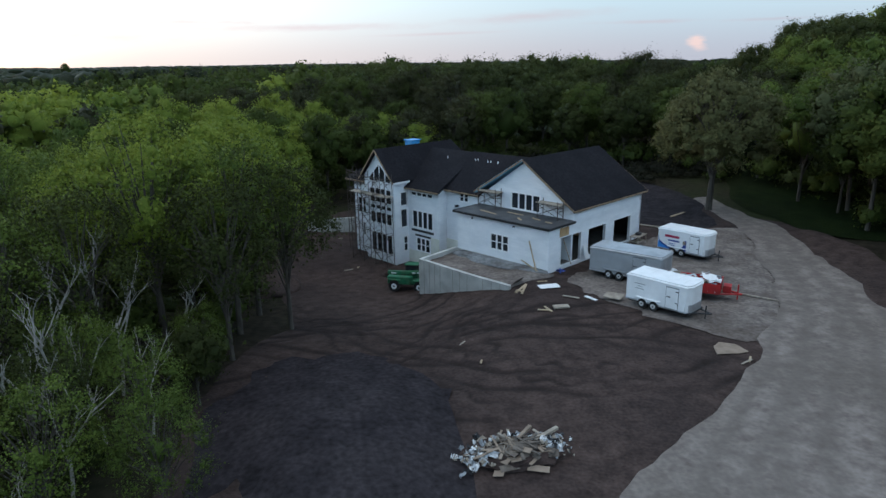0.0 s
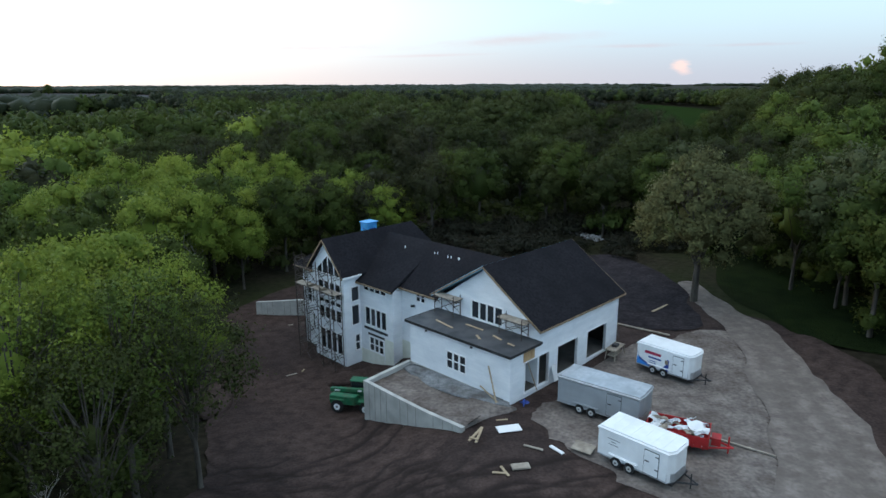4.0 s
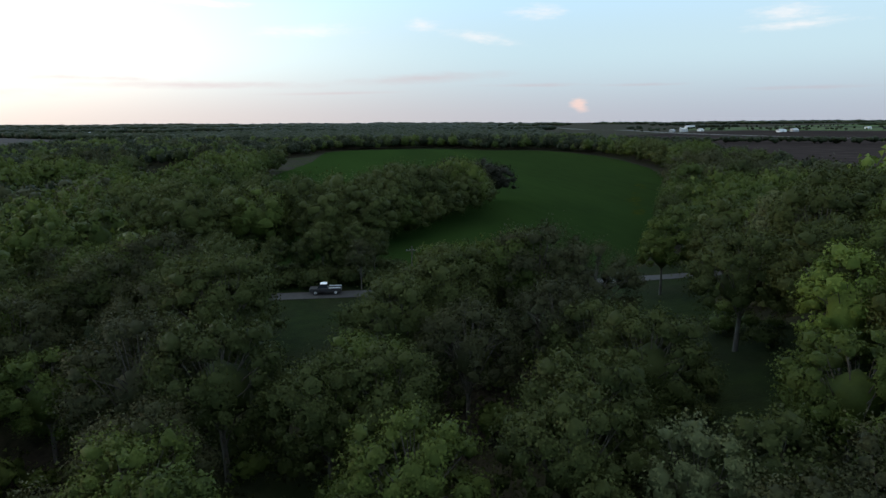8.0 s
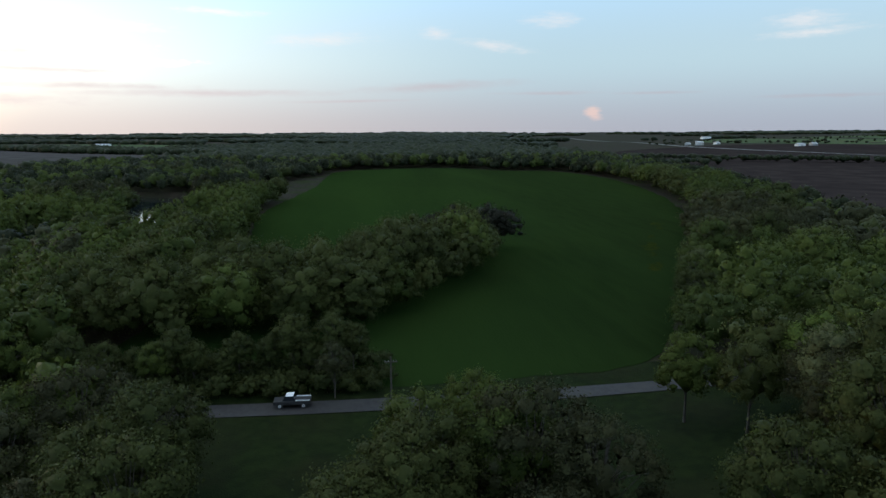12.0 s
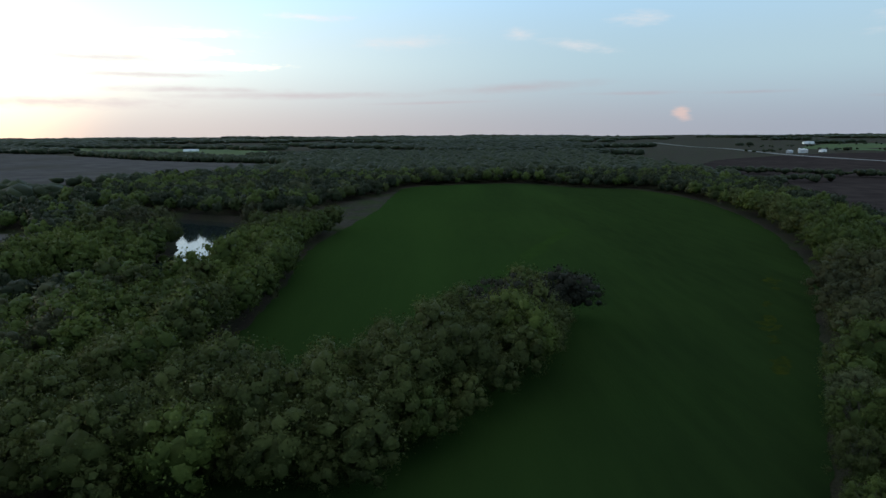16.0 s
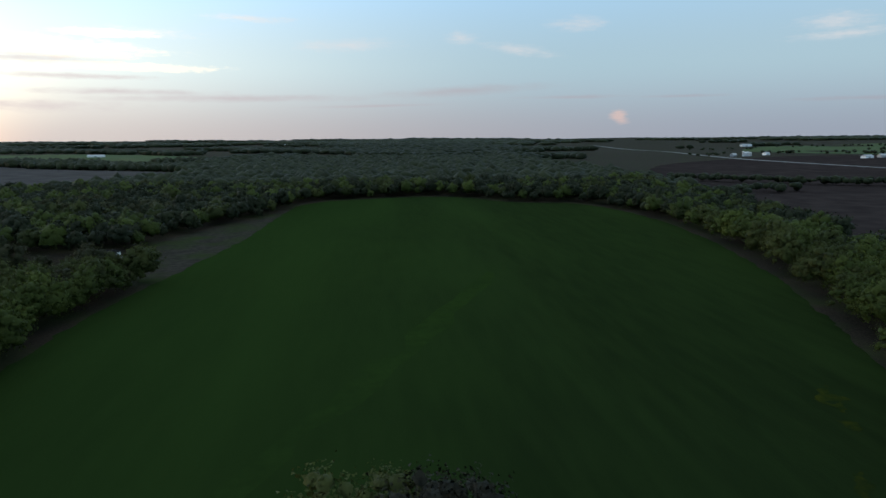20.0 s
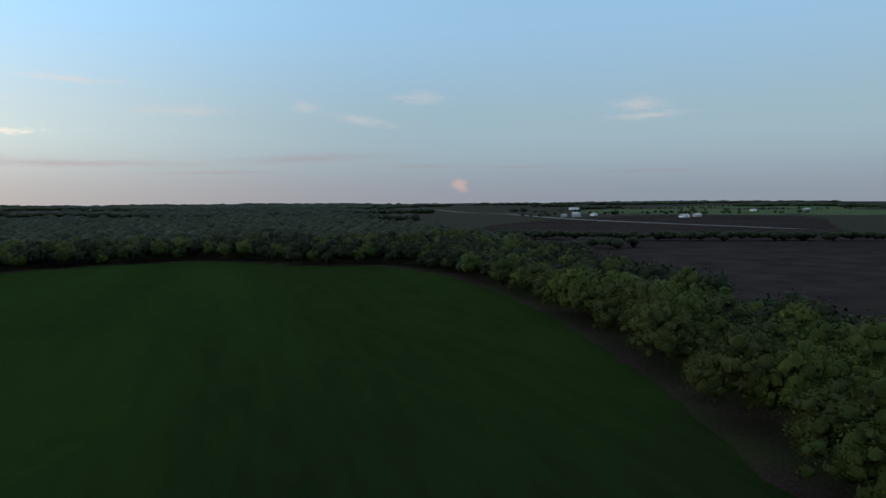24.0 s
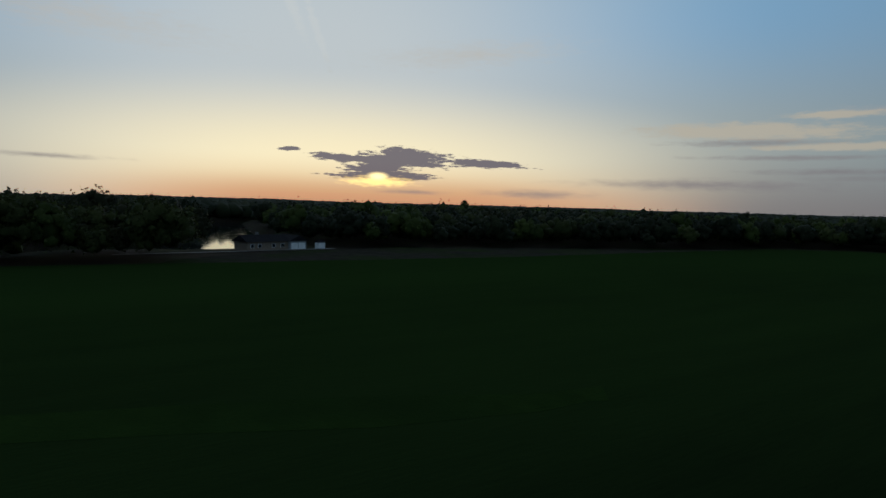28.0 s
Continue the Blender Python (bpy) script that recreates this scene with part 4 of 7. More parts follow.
def tree_kind(seed, leaf_no, n_lobe, per, size, wide, tall, base, thick, heart=0.86, loose=0.10, limbs=20):
    r = np.random.default_rng(seed)
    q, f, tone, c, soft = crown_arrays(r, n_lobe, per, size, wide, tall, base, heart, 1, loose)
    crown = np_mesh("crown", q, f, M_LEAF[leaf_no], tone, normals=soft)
    t = trunk_bm(r, tall, base, c[:limbs], thick)
    me = bpy.data.meshes.new("trunk")
    t.to_mesh(me)
    t.free()
    me.materials.append(M_BARK)
    for p in me.polygons:
        p.use_smooth = True
    TREE_KINDS.append((crown, me, base + tall))


# leaf sort, lobes, leaves on a lobe, leaf size, half width, crown height, bare stem, stem thickness, density of the hearts, looseness
for i, row in enumerate([(0, 40, 128, 0.125, 4.3, 10.4, 2.6, 0.20, 0.64, 0.19), (0, 34, 128, 0.12, 3.7, 9.6, 2.4, 0.17, 0.62, 0.20), (1, 42, 120, 0.125, 4.4, 10.6, 2.2, 0.21, 0.64, 0.19),
                         (6, 36, 125, 0.12, 3.8, 11.0, 2.4, 0.19, 0.62, 0.20), (2, 40, 125, 0.115, 4.2, 10.2, 2.8, 0.19, 0.60, 0.22), (3, 44, 130, 0.095, 4.2, 10.4, 3.0, 0.20, 0.42, 0.30),
                         (2, 30, 125, 0.115, 3.3, 8.8, 1.8, 0.15, 0.60, 0.22), (4, 44, 120, 0.115, 4.2, 10.0, 2.6, 0.20, 0.60, 0.22)]):
    tree_kind(100 + i, *row)
for i, row in enumerate([(0, 60, 170, 0.075, 4.2, 10.4, 2.4, 0.20, 0.26, 0.30), (2, 52, 130, 0.075, 3.7, 9.6, 2.2, 0.17, 0.16, 0.36), (6, 56, 150, 0.075, 4.1, 10.2, 2.0, 0.20, 0.18, 0.34)]):
    tree_kind(140 + i, *row, 34)
tree_kind(311, 8, 130, 170, 0.10, 5.6, 11.6, 2.0, 0.34, 0.56, 0.28, 40)
# broad old trees between the yard and the lane
for i, row in enumerate([(2, 66, 150, 0.11, 5.9, 11.6, 2.2, 0.28, 0.56, 0.24), (1, 62, 150, 0.11, 5.6, 12.0, 2.0, 0.28, 0.58, 0.22), (3, 66, 165, 0.095, 5.8, 11.4, 2.4, 0.28, 0.44, 0.28), (4, 66, 150, 0.11, 5.7, 11.2, 2.2, 0.28, 0.54, 0.26), (0, 62, 150, 0.11, 5.2, 11.4, 2.2, 0.26, 0.58, 0.22)]):
    tree_kind(180 + i, *row, 30)
TREE_LABELS = ["broadleaf tree with fresh yellow-green spring leaves", "slim broadleaf tree with yellow-green spring leaves", "full broadleaf tree with mid-green leaves",
               "tall broadleaf tree with mid-green leaves", "broadleaf tree with dull olive leaves", "late oak with sparse brownish buds and bare twigs",
               "young broadleaf tree with olive leaves", "broadleaf tree with silvery grey-green leaves",
               "broadleaf tree in yellow-green leaf at the yard's edge", "slim olive-green tree at the yard's edge", "fresh green tree at the yard's edge",
               "broad silvery-green oak with a wide open crown", "broad old tree with dull olive leaves", "broad old tree with mid-green leaves", "broad old oak in brownish bud", "broad old tree with silvery grey-green leaves", "broad tree with fresh yellow-green leaves"]


def plant(kind, x, y, scale, turn, z=None, group="woodland trees", label=None):
    crown, trunk, _ = TREE_KINDS[kind]
    m = pose(x, y, h1(x, y) if z is None else z, 0, 0, turn) @ Matrix.Diagonal((scale, scale, scale, 1))
    e = empty("tree", m)
    for nm, me in (("trunk", trunk), ("crown", crown)):
        o = new(nm, me)
        o.parent = e
    return tagged(e, label or TREE_LABELS[kind], "tree", group)


def scatter(x0, x1, y0, y1, gap, r):
    """Places at about even gaps, shaken."""
    xs, ys = np.arange(x0, x1, gap), np.arange(y0, y1, gap * 0.87)
    X, Y = np.meshgrid(xs, ys, indexing="ij")
    X = X + (np.arange(len(ys)) % 2)[None] * gap / 2
    X, Y = X + r.uniform(-0.36, 0.36, X.shape) * gap, Y + r.uniform(-0.36, 0.36, X.shape) * gap
    return X.ravel(), Y.ravel()


CLEAR = [[(-8, -5), (-11.8, 24), (-12.5, 31), (-12.2, 36), (-11, 40), (-14.5, 48), (-18.5, 60), (-21, 73), (-15, 87), (0, 95), (12, 95), (24, 88), (33, 74), (37, 60), (38, 48), (35, 38), (30, 26), (24, 12), (18, -5)],
         [(43, 120), (53, 119), (65, 136), (78, 162), (38, 162), (42, 130)], WATER, [(-80, 386), (-64, 432), (-38, 385), (-44, 318), (-56, 318)], [(10, 126), (22, 126), (28, 145), (30, 162), (4, 162)]]


def wooded(x, y):
    ok = np.ones(np.shape(x), bool)
    for poly in CLEAR:
        ok &= ~inside(x, y, poly)
    crop = inside(x, y, CROP_CLEAR) | inside(x, y, STRIP)
    ok &= ~crop | inside(x, y, ISLE)
    ok &= ~((y > 156) & (y < 166) & (x > -30) & (x < 92)) & ~((y > 164) & (y < 178) & (x > -18) & (x < 80))
    ok &= ~((np.abs(y - (172 - 0.03 * x)) < 6) & (x > -160) & (x < 190))
    ok &= ~inside(x, y, [(-30, 462), (-30, 512), (-64, 506), (-95, 492), (-58, 462)])
    for poly in (*FIELDS, LAKE_ARM):
        ok &= ~inside(x, y, poly)
    return ok


def kind_mix(x, y, r):
    """Which sort grows where: yellow-green to the west of the house, dull ones behind it, mid-green on the hill."""
    v = r.random()
    if -17 < x < -1 and 46 < y < 97:
        return int(r.choice([4, 5, 4, 6, 2, 0, 5]))
    if x < -6 and y < 122:
        return int(r.choice([0, 1, 0, 1, 0, 2, 3]))
    if x > 45 and 118 < y < 160:
        return int(r.choice([2, 4, 2, 7, 4, 5]))
    if x > 45 and y < 150:
        return int(r.choice([3, 2, 2, 3, 7, 5, 4, 2]))
    if y < 88:
        return int(r.choice([4, 2, 4, 6, 2, 3]))
    return int(r.choice([4, 2, 4, 5, 6, 5])) if v < 0.95 else 7


tx, ty = scatter(-52, 84, 14, 96, 6.6, rng)
bx_, by_ = scatter(-52, 84, 98, 152, 10.2, rng)
tx, ty = np.r_[tx, bx_], np.r_[ty, by_]
ok = wooded(tx, ty) & ~((tx > -9) & (tx < 22) & (ty < 30)) & ~((tx > -21) & (tx < 0) & (ty < 35))
tx, ty = tx[ok], ty[ok]
order = np.argsort(np.hypot(tx - 6, (ty - 70) * 0.8))
near_count = 300
close = (tx < -7) & (ty < 50)
CLOSE_KINDS = {0: 8, 1: 9, 2: 10, 3: 10}
BROAD_KINDS = {0: 16, 1: 16, 2: 13, 4: 12, 5: 14, 6: 12, 7: 15}
for i in order[:near_count]:
    x, y = float(tx[i]), float(ty[i])
    k = kind_mix(x, y, rng)
    s = rng.uniform(0.78, 1.12) * (1.06 if x > 60 else 1.0)
    if x < -4 and y < 30:
        s *= 0.72
    if 16 < x < 52 and 76 < y < 126:
        s = min(s, 0.86)
    if close[i]:
        k = CLOSE_KINDS.get(k, k)
    if y > 96:
        k = BROAD_KINDS.get(k, k)
    plant(k, x, y, s, rng.uniform(0, 360))
rest = order[near_count:]


def woods(name, X, Y, leaf_no, label, z_of, spec, lo=0.8, hi=1.2):
    """Trees too many to count, as one mesh of crowns made of leaf clumps."""
    if not len(X):
        return
    V, F_, T, N_, n = [], [], [], [], 0
    protos = []
    for j in range(4):
        r = np.random.default_rng(500 + leaf_no * 10 + j)
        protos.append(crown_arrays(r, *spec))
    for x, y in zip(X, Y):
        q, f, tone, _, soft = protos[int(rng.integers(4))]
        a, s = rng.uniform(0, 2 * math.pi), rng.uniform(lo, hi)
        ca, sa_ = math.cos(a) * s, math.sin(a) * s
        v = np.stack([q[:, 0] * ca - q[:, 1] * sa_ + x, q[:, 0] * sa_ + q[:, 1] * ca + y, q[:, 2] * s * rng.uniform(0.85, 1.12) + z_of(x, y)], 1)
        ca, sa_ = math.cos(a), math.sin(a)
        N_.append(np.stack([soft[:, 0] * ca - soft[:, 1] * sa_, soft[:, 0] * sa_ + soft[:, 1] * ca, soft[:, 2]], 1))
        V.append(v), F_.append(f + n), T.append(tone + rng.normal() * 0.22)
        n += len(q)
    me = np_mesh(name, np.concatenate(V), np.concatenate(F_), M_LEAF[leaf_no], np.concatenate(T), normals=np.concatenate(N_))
    return tagged(new(name, me), label, "woods", kind="stuff")


# undergrowth at the edges of the woods
ux, uy = scatter(-46, 80, 12, 150, 4.6, rng)
ok = wooded(ux, uy) & ~((ux > -9) & (ux < 22) & (uy < 30)) & (rng.random(len(ux)) < 0.75)
ux, uy = ux[ok], uy[ok]
for leaf_no, cut in ((1, 0.5), (2, 1.0)):
    a = (rng.random(len(ux)) < 0.5) if leaf_no == 1 else ~a
    woods("undergrowth", ux[a], uy[a], leaf_no, "low green and olive shrubs under the trees", h1, (12, 26, 0.13, 1.9, 2.6, 0.0, 0.5, 1, 0.28), 0.6, 1.5)
bx, by = scatter(-84, -36, 316, 436, 5.0, rng)
ok = inside(bx, by, CLEAR[3]) & ~inside(bx, by, WATER)
woods("undergrowth", bx[ok], by[ok], 1, "low green shrubs on the river bank", h1, (7, 16, 0.25, 1.9, 2.0, 0.0, 0.85, 1, 0.16), 0.6, 1.4)


bx, by = scatter(-2, 36, 79, 101, 2.3, rng)
ok = ~inside(bx, by, YARD) & (by > 79) & (rng.random(len(bx)) < 0.8) & (np.hypot(bx - 22.8, by - 87) > 3.2)
woods("undergrowth", bx[ok], by[ok], 7, "brown leafless brush behind the yard", h1, (12, 46, 0.085, 1.7, 1.6, 0.0, 0.35, 1, 0.34), 0.5, 1.25)


# scrub under the row of trees beside the lane
bx, by = scatter(-40, 30, 174.5, 186, 2.6, rng)
woods("undergrowth", bx, by, 2, "low olive scrub along the country lane", h1, (12, 26, 0.13, 1.9, 2.8, 0.0, 0.5, 1, 0.28), 0.6, 1.4)
# woods in the middle distance
mx_, my_ = scatter(-230, 300, 60, 800, 8.2, rng)
ok = wooded(mx_, my_) & ~((mx_ > -52) & (mx_ < 84) & (my_ < 152)) & ~inside(mx_, my_, ISLE)
# keep a belt round the field thick, and drop what lies hidden far from it
ix, iy = scatter(-34, 80, 190, 296, 6.2, rng)
in_isle = inside(ix, iy, ISLE)
# a close row of trees right at the western edge of the crop
ey_ = np.arange(238.0, 452.0, 5.2)
ex_ = np.interp(ey_, (236, 264, 288, 328, 389, 456), (-14, -15, -13, -13, -20, -11)) - 3.2 - 2.0 * rng.random(len(ey_))
ey_ = ey_ + rng.normal(size=len(ey_)) * 1.2
mx_, my_ = np.r_[mx_[ok], tx[rest], ix[in_isle], ex_], np.r_[my_[ok], ty[rest], iy[in_isle], ey_]
tone_field = np.sin(mx_ / 37.0 + 0.5) + np.cos(my_ / 29.0 - 0.4 * np.sin(mx_ / 50.0)) + rng.normal(size=len(mx_)) * 0.4
near_belt = (np.hypot(mx_ - 40, (my_ - 130)) < 165) | ((mx_ > 100) & (mx_ < 232) & (my_ > 250) & (my_ < 540) & inside(mx_, my_, widened(CROP, 30.0))) | ((mx_ > -62) & (mx_ < 0) & (my_ > 230) & (my_ < 480)) | ((mx_ > -130) & (mx_ <= -62) & (my_ > 330) & (my_ < 480))
sort = np.where(tone_field > 0.9, 0, np.where(tone_field > -0.5, 1, np.where(tone_field > -1.3, 2, 3)))
west = (mx_ < -16) & (tone_field > -1.4)
sort = np.where(west & (my_ < 170), 0, sort)
sort = np.where((sort == 0) & ((mx_ > -16) | inside(mx_, my_, ISLE) | (np.sin(mx_ / 19.0 + 2) + np.sin(my_ / 23.0) > np.where(mx_ > -60, 1.25, 1.4))), 1 + (rng.random(len(mx_)) < 0.6), sort)
sort = np.where((sort == 0) & (my_ > 240), 1, sort)
inner = inside(mx_, my_, ISLE)
fringe = inner | (np.hypot(mx_ - 92, my_ - 165) < 24) | ((mx_ > 84) & (mx_ < 215) & (my_ > 190) & (my_ < 460) & inside(mx_, my_, widened(CROP, 34.0)))
sort = np.where(inner, np.where(my_ + 5 * rng.normal(size=len(my_)) > 259, np.where(rng.random(len(my_)) < 0.5, 7, 2), 1 + (rng.random(len(my_)) < 0.93)), sort)
sort = np.where((mx_ < -14) & (my_ > 150) & (my_ < 330) & ~inner & (rng.random(len(mx_)) < 0.6), 1, sort)
hill = (np.hypot(mx_ - 100, my_ - 105) < 55) & (my_ < 148) & (rng.random(len(mx_)) < 0.6)
sort = np.where(hill, 6, sort)
sort = np.where((sort == 0) & (rng.random(len(mx_)) < 0.35), 6, sort)
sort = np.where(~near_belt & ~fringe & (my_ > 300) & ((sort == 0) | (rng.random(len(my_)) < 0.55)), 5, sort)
sort = np.where((sort == 6) & (my_ > 230), 1, sort)
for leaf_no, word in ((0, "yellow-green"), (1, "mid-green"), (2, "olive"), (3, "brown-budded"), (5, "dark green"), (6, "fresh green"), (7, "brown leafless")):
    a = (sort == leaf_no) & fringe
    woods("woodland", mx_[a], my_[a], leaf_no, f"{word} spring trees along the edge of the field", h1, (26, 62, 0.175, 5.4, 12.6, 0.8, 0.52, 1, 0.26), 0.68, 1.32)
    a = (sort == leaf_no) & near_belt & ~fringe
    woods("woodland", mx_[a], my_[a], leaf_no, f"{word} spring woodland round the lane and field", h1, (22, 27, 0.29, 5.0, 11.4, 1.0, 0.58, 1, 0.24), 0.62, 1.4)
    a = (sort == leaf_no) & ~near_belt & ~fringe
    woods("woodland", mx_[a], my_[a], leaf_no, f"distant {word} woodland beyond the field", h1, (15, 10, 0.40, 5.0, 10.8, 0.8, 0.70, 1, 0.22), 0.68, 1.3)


# far woods to the horizon, low crowns
def far_woods(name, X, Y, size, leaf_no, label):
    bm = bmesh.new()
    bmesh.ops.create_icosphere(bm, subdivisions=1, radius=1.0)
    V0 = np.array([v.co[:] for v in bm.verts])
    F0 = np.array([[v.index for v in f.verts] for f in bm.faces])
    bm.free()
    n = len(X)
    if not n:
        return
    s = size * rng.uniform(0.7, 1.3, n)
    jit = 1 + rng.uniform(-0.3, 0.3, (n, len(V0)))
    V = V0[None] * jit[..., None] * np.stack([s, s, s * 0 + np.minimum(7.0, 0.75 * s) * rng.uniform(0.8, 1.2, n)], -1)[:, None]
    V += np.stack([X, Y, height(X, Y) + rng.uniform(4.0, 6.5, n)], -1)[:, None]
    Fs = F0[None] + (np.arange(n) * len(V0))[:, None, None]
    T = np.repeat(np.clip(0.35 + 0.25 * rng.normal(size=n), 0, 1), len(V0))
    N_ = np.tile(unit(V0 + [0, 0, 0.12]), (n, 1))
    tagged(new(name, np_mesh(name, V.reshape(-1, 3), Fs.reshape(-1, 3), M_LEAF[leaf_no], T, normals=N_)), label, "woods", kind="stuff")


def far_mask(x, y, cut):
    v = np.sin(x / 230.0 + 0.7) + np.cos(y / 170.0) + 0.8 * np.sin((x + y) / 97.0) + 0.6 * np.sin((x - 2 * y) / 143.0)
    return v > cut


fx, fy = scatter(-700, 340, 740, 1500, 13.0, rng)
ok = wooded(fx, fy) & ~((fx > -230) & (fx < 300) & (fy < 800)) & (far_mask(fx, fy, -1.6) | (fy < 1000))
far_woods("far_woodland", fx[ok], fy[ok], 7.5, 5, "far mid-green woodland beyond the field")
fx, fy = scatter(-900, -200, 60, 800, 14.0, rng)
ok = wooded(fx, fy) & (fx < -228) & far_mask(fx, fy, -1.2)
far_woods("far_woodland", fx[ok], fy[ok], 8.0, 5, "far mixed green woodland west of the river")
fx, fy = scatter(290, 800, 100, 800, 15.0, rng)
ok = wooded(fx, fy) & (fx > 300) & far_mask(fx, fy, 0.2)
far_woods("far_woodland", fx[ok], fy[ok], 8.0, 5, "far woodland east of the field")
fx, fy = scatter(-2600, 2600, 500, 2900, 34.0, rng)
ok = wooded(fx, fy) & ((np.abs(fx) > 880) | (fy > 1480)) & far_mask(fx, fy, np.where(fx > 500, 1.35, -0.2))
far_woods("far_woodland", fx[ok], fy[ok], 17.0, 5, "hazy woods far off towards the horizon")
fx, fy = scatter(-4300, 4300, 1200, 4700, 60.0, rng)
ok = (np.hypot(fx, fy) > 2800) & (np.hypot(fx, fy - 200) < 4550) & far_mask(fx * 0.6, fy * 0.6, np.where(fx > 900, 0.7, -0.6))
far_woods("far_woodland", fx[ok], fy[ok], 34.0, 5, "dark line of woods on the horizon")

# ---- the unfinished house ----
# local axes: x along the garage doors away from the front, y along the front to the west
house = tagged(empty("house", pose(9.9, 47.2, 0, 0, 0, 44.64)), "unfinished house in white wrap with a dark shingle roof", "house")


def wall(name, a, b, z0, top, openings=(), thick=0.2, material=M_WRAP, label="", breaks=(), parent=house, split=False):
    """An upright wall from a to b, its outer face on that line and its body to the left of it; holes go through. top: a height, or a function of the way along."""
    a, b = Vector(a), Vector(b)
    length = (b - a).length
    d = (b - a) / length
    n = Vector((-d.y, d.x))
    topf = top if callable(top) else (lambda s: top)
    cuts = sorted({0.0, length, *(c for o in openings for c in o[:2]), *breaks})
    bm = bmesh.new()
    for s0, s1 in zip(cuts, cuts[1:]):
        mid = (s0 + s1) / 2
        spans, z = [], z0
        for o in sorted((o for o in openings if o[0] < mid < o[1]), key=lambda o: o[2]):
            spans.append((z, z, o[2], o[2]))
            z = o[3]
        spans.append((z, z, topf(s0), topf(s1)))
        for zl0, zl1, zh0, zh1 in spans:
            if zh0 - zl0 < 0.005 and zh1 - zl1 < 0.005:
                continue
            vs = []
            for s, lo, hi in ((s0, zl0, zh0), (s1, zl1, zh1)):
                for off in (0.0, thick):
                    p = a + d * s + n * off
                    vs += [bm.verts.new((p.x, p.y, lo)), bm.verts.new((p.x, p.y, hi))]
            for f in ((0, 4, 5, 1), (2, 3, 7, 6), (0, 1, 3, 2), (4, 6, 7, 5), (1, 5, 7, 3), (0, 2, 6, 4)):
                bm.faces.new([vs[i] for i in f])
            if split:
                part(name, bm, material, parent, label)
                bm = bmesh.new()
    if split:
        bm.free()
        return None
    return part(name, bm, material, parent, label)


def window(a, b, s0, s1, z0, z1, cols=1, rows=1, material=M_TRIM, frame_w=0.07, name="window", rail=None, glass_mat=M_GLASS, proud=0.04, parent=house):
    """A framed window in the wall line a-b: frame, mullions and one pane a light."""
    a, b = Vector(a), Vector(b)
    d = (b - a).normalized()
    m = Matrix.Translation((a.x + d.x * s0, a.y + d.y * s0, z0)) @ Matrix.Rotation(math.atan2(d.y, d.x), 4, "Z")
    w, h = s1 - s0, z1 - z0
    bm = bmesh.new()
    fw = frame_w + 0.035
    for r in ((0, fw, -proud, 0.1, 0, h), (w - fw, w, -proud, 0.1, 0, h), (fw, w - fw, -proud, 0.1, 0, fw), (fw, w - fw, -proud, 0.1, h - fw, h)):
        box(bm, *r)
    win = part(name, bm, material, parent)
    win.matrix_local = m
    cw, rh = (w - 2 * fw) / cols, (h - 2 * fw) / rows
    for i in range(1, cols):
        part("mullion", boxes((fw + cw * i - 0.055, fw + cw * i + 0.055, -proud + 0.008, 0.09, fw, h - fw)), material, win)
    for j in range(1, rows):
        part("sash_rail", boxes((fw, w - fw, -proud + 0.012, 0.08, fw + rh * j - 0.025, fw + rh * j + 0.025)), material, win)
    for i in range(cols):
        for j in range(rows):
            part("pane", boxes((fw + cw * i, fw + cw * (i + 1), 0.05, 0.062, fw + rh * j, fw + rh * (j + 1))), glass_mat, win)
    return win


def slab(name, pts, thick, material, label="", parent=house):
    """A sloping roof plate: its upper face through the points, anticlockwise from above."""
    bm = bmesh.new()
    hi = [bm.verts.new(p) for p in pts]
    lo = [bm.verts.new((p[0], p[1], p[2] - thick)) for p in pts]
    bm.faces.new(hi), bm.faces.new(lo[::-1])
    n = len(pts)
    for i in range(n):
        bm.faces.new((hi[i], lo[i], lo[(i + 1) % n], hi[(i + 1) % n]))
    return part(name, bm, material, parent, label)


def board(name, p, q, w, h, material, parent=None, label=""):
    """A straight plank from p to q, w wide and h thick."""
    p, q = Vector(p), Vector(q)
    d = q - p
    m = Matrix.Translation(p) @ d.to_track_quat("X", "Z").to_matrix().to_4x4()
    return part(name, boxes((0, d.length, -w / 2, w / 2, -h / 2, h / 2), m=m), material, parent, label)


# -- garage --
G0, G1, GV = 0.3, 10.5, 0.2
GV2, PK, EZ, RZ = 9.8, 5.0, 3.05, 6.38
gable_top = lambda s: EZ + (RZ - EZ) * (1 - abs(s - (PK - GV)) / (PK - GV))
doors = [(-1.35, 1.3), (2.35, 4.85), (6.15, 8.8)]
A0 = -2.9
wall("side_wall", (A0, GV), (G1, GV), -1.5, lambda s: 2.185 if s < 3.19 else EZ, [(u0 - A0, u1 - A0, -0.95, 1.28) for u0, u1 in doors], breaks=(3.18, 3.2), label="white wrapped wall pier or lintel round the open garage doorways", split=True)
pd = (GV2 - 6.45, GV2 - 3.38, 2.36, 3.86)
wall("gable_wall", (G0, GV2), (G0, GV + 0.2), -1.5, lambda s: EZ + (RZ - EZ) * (1 - abs(GV2 - s - PK) / (PK - GV)), [pd], breaks=(GV2 - PK,))
wall("back_wall", (G1, GV), (G1, GV2), -1.5, gable_top, breaks=(PK - GV,))
wall("inner_wall", (G1, GV2), (G0, GV2), -4.6, EZ)
# floor in a darkened concrete tone, indoor shade included
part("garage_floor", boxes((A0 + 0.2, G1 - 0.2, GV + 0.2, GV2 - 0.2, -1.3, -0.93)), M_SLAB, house)
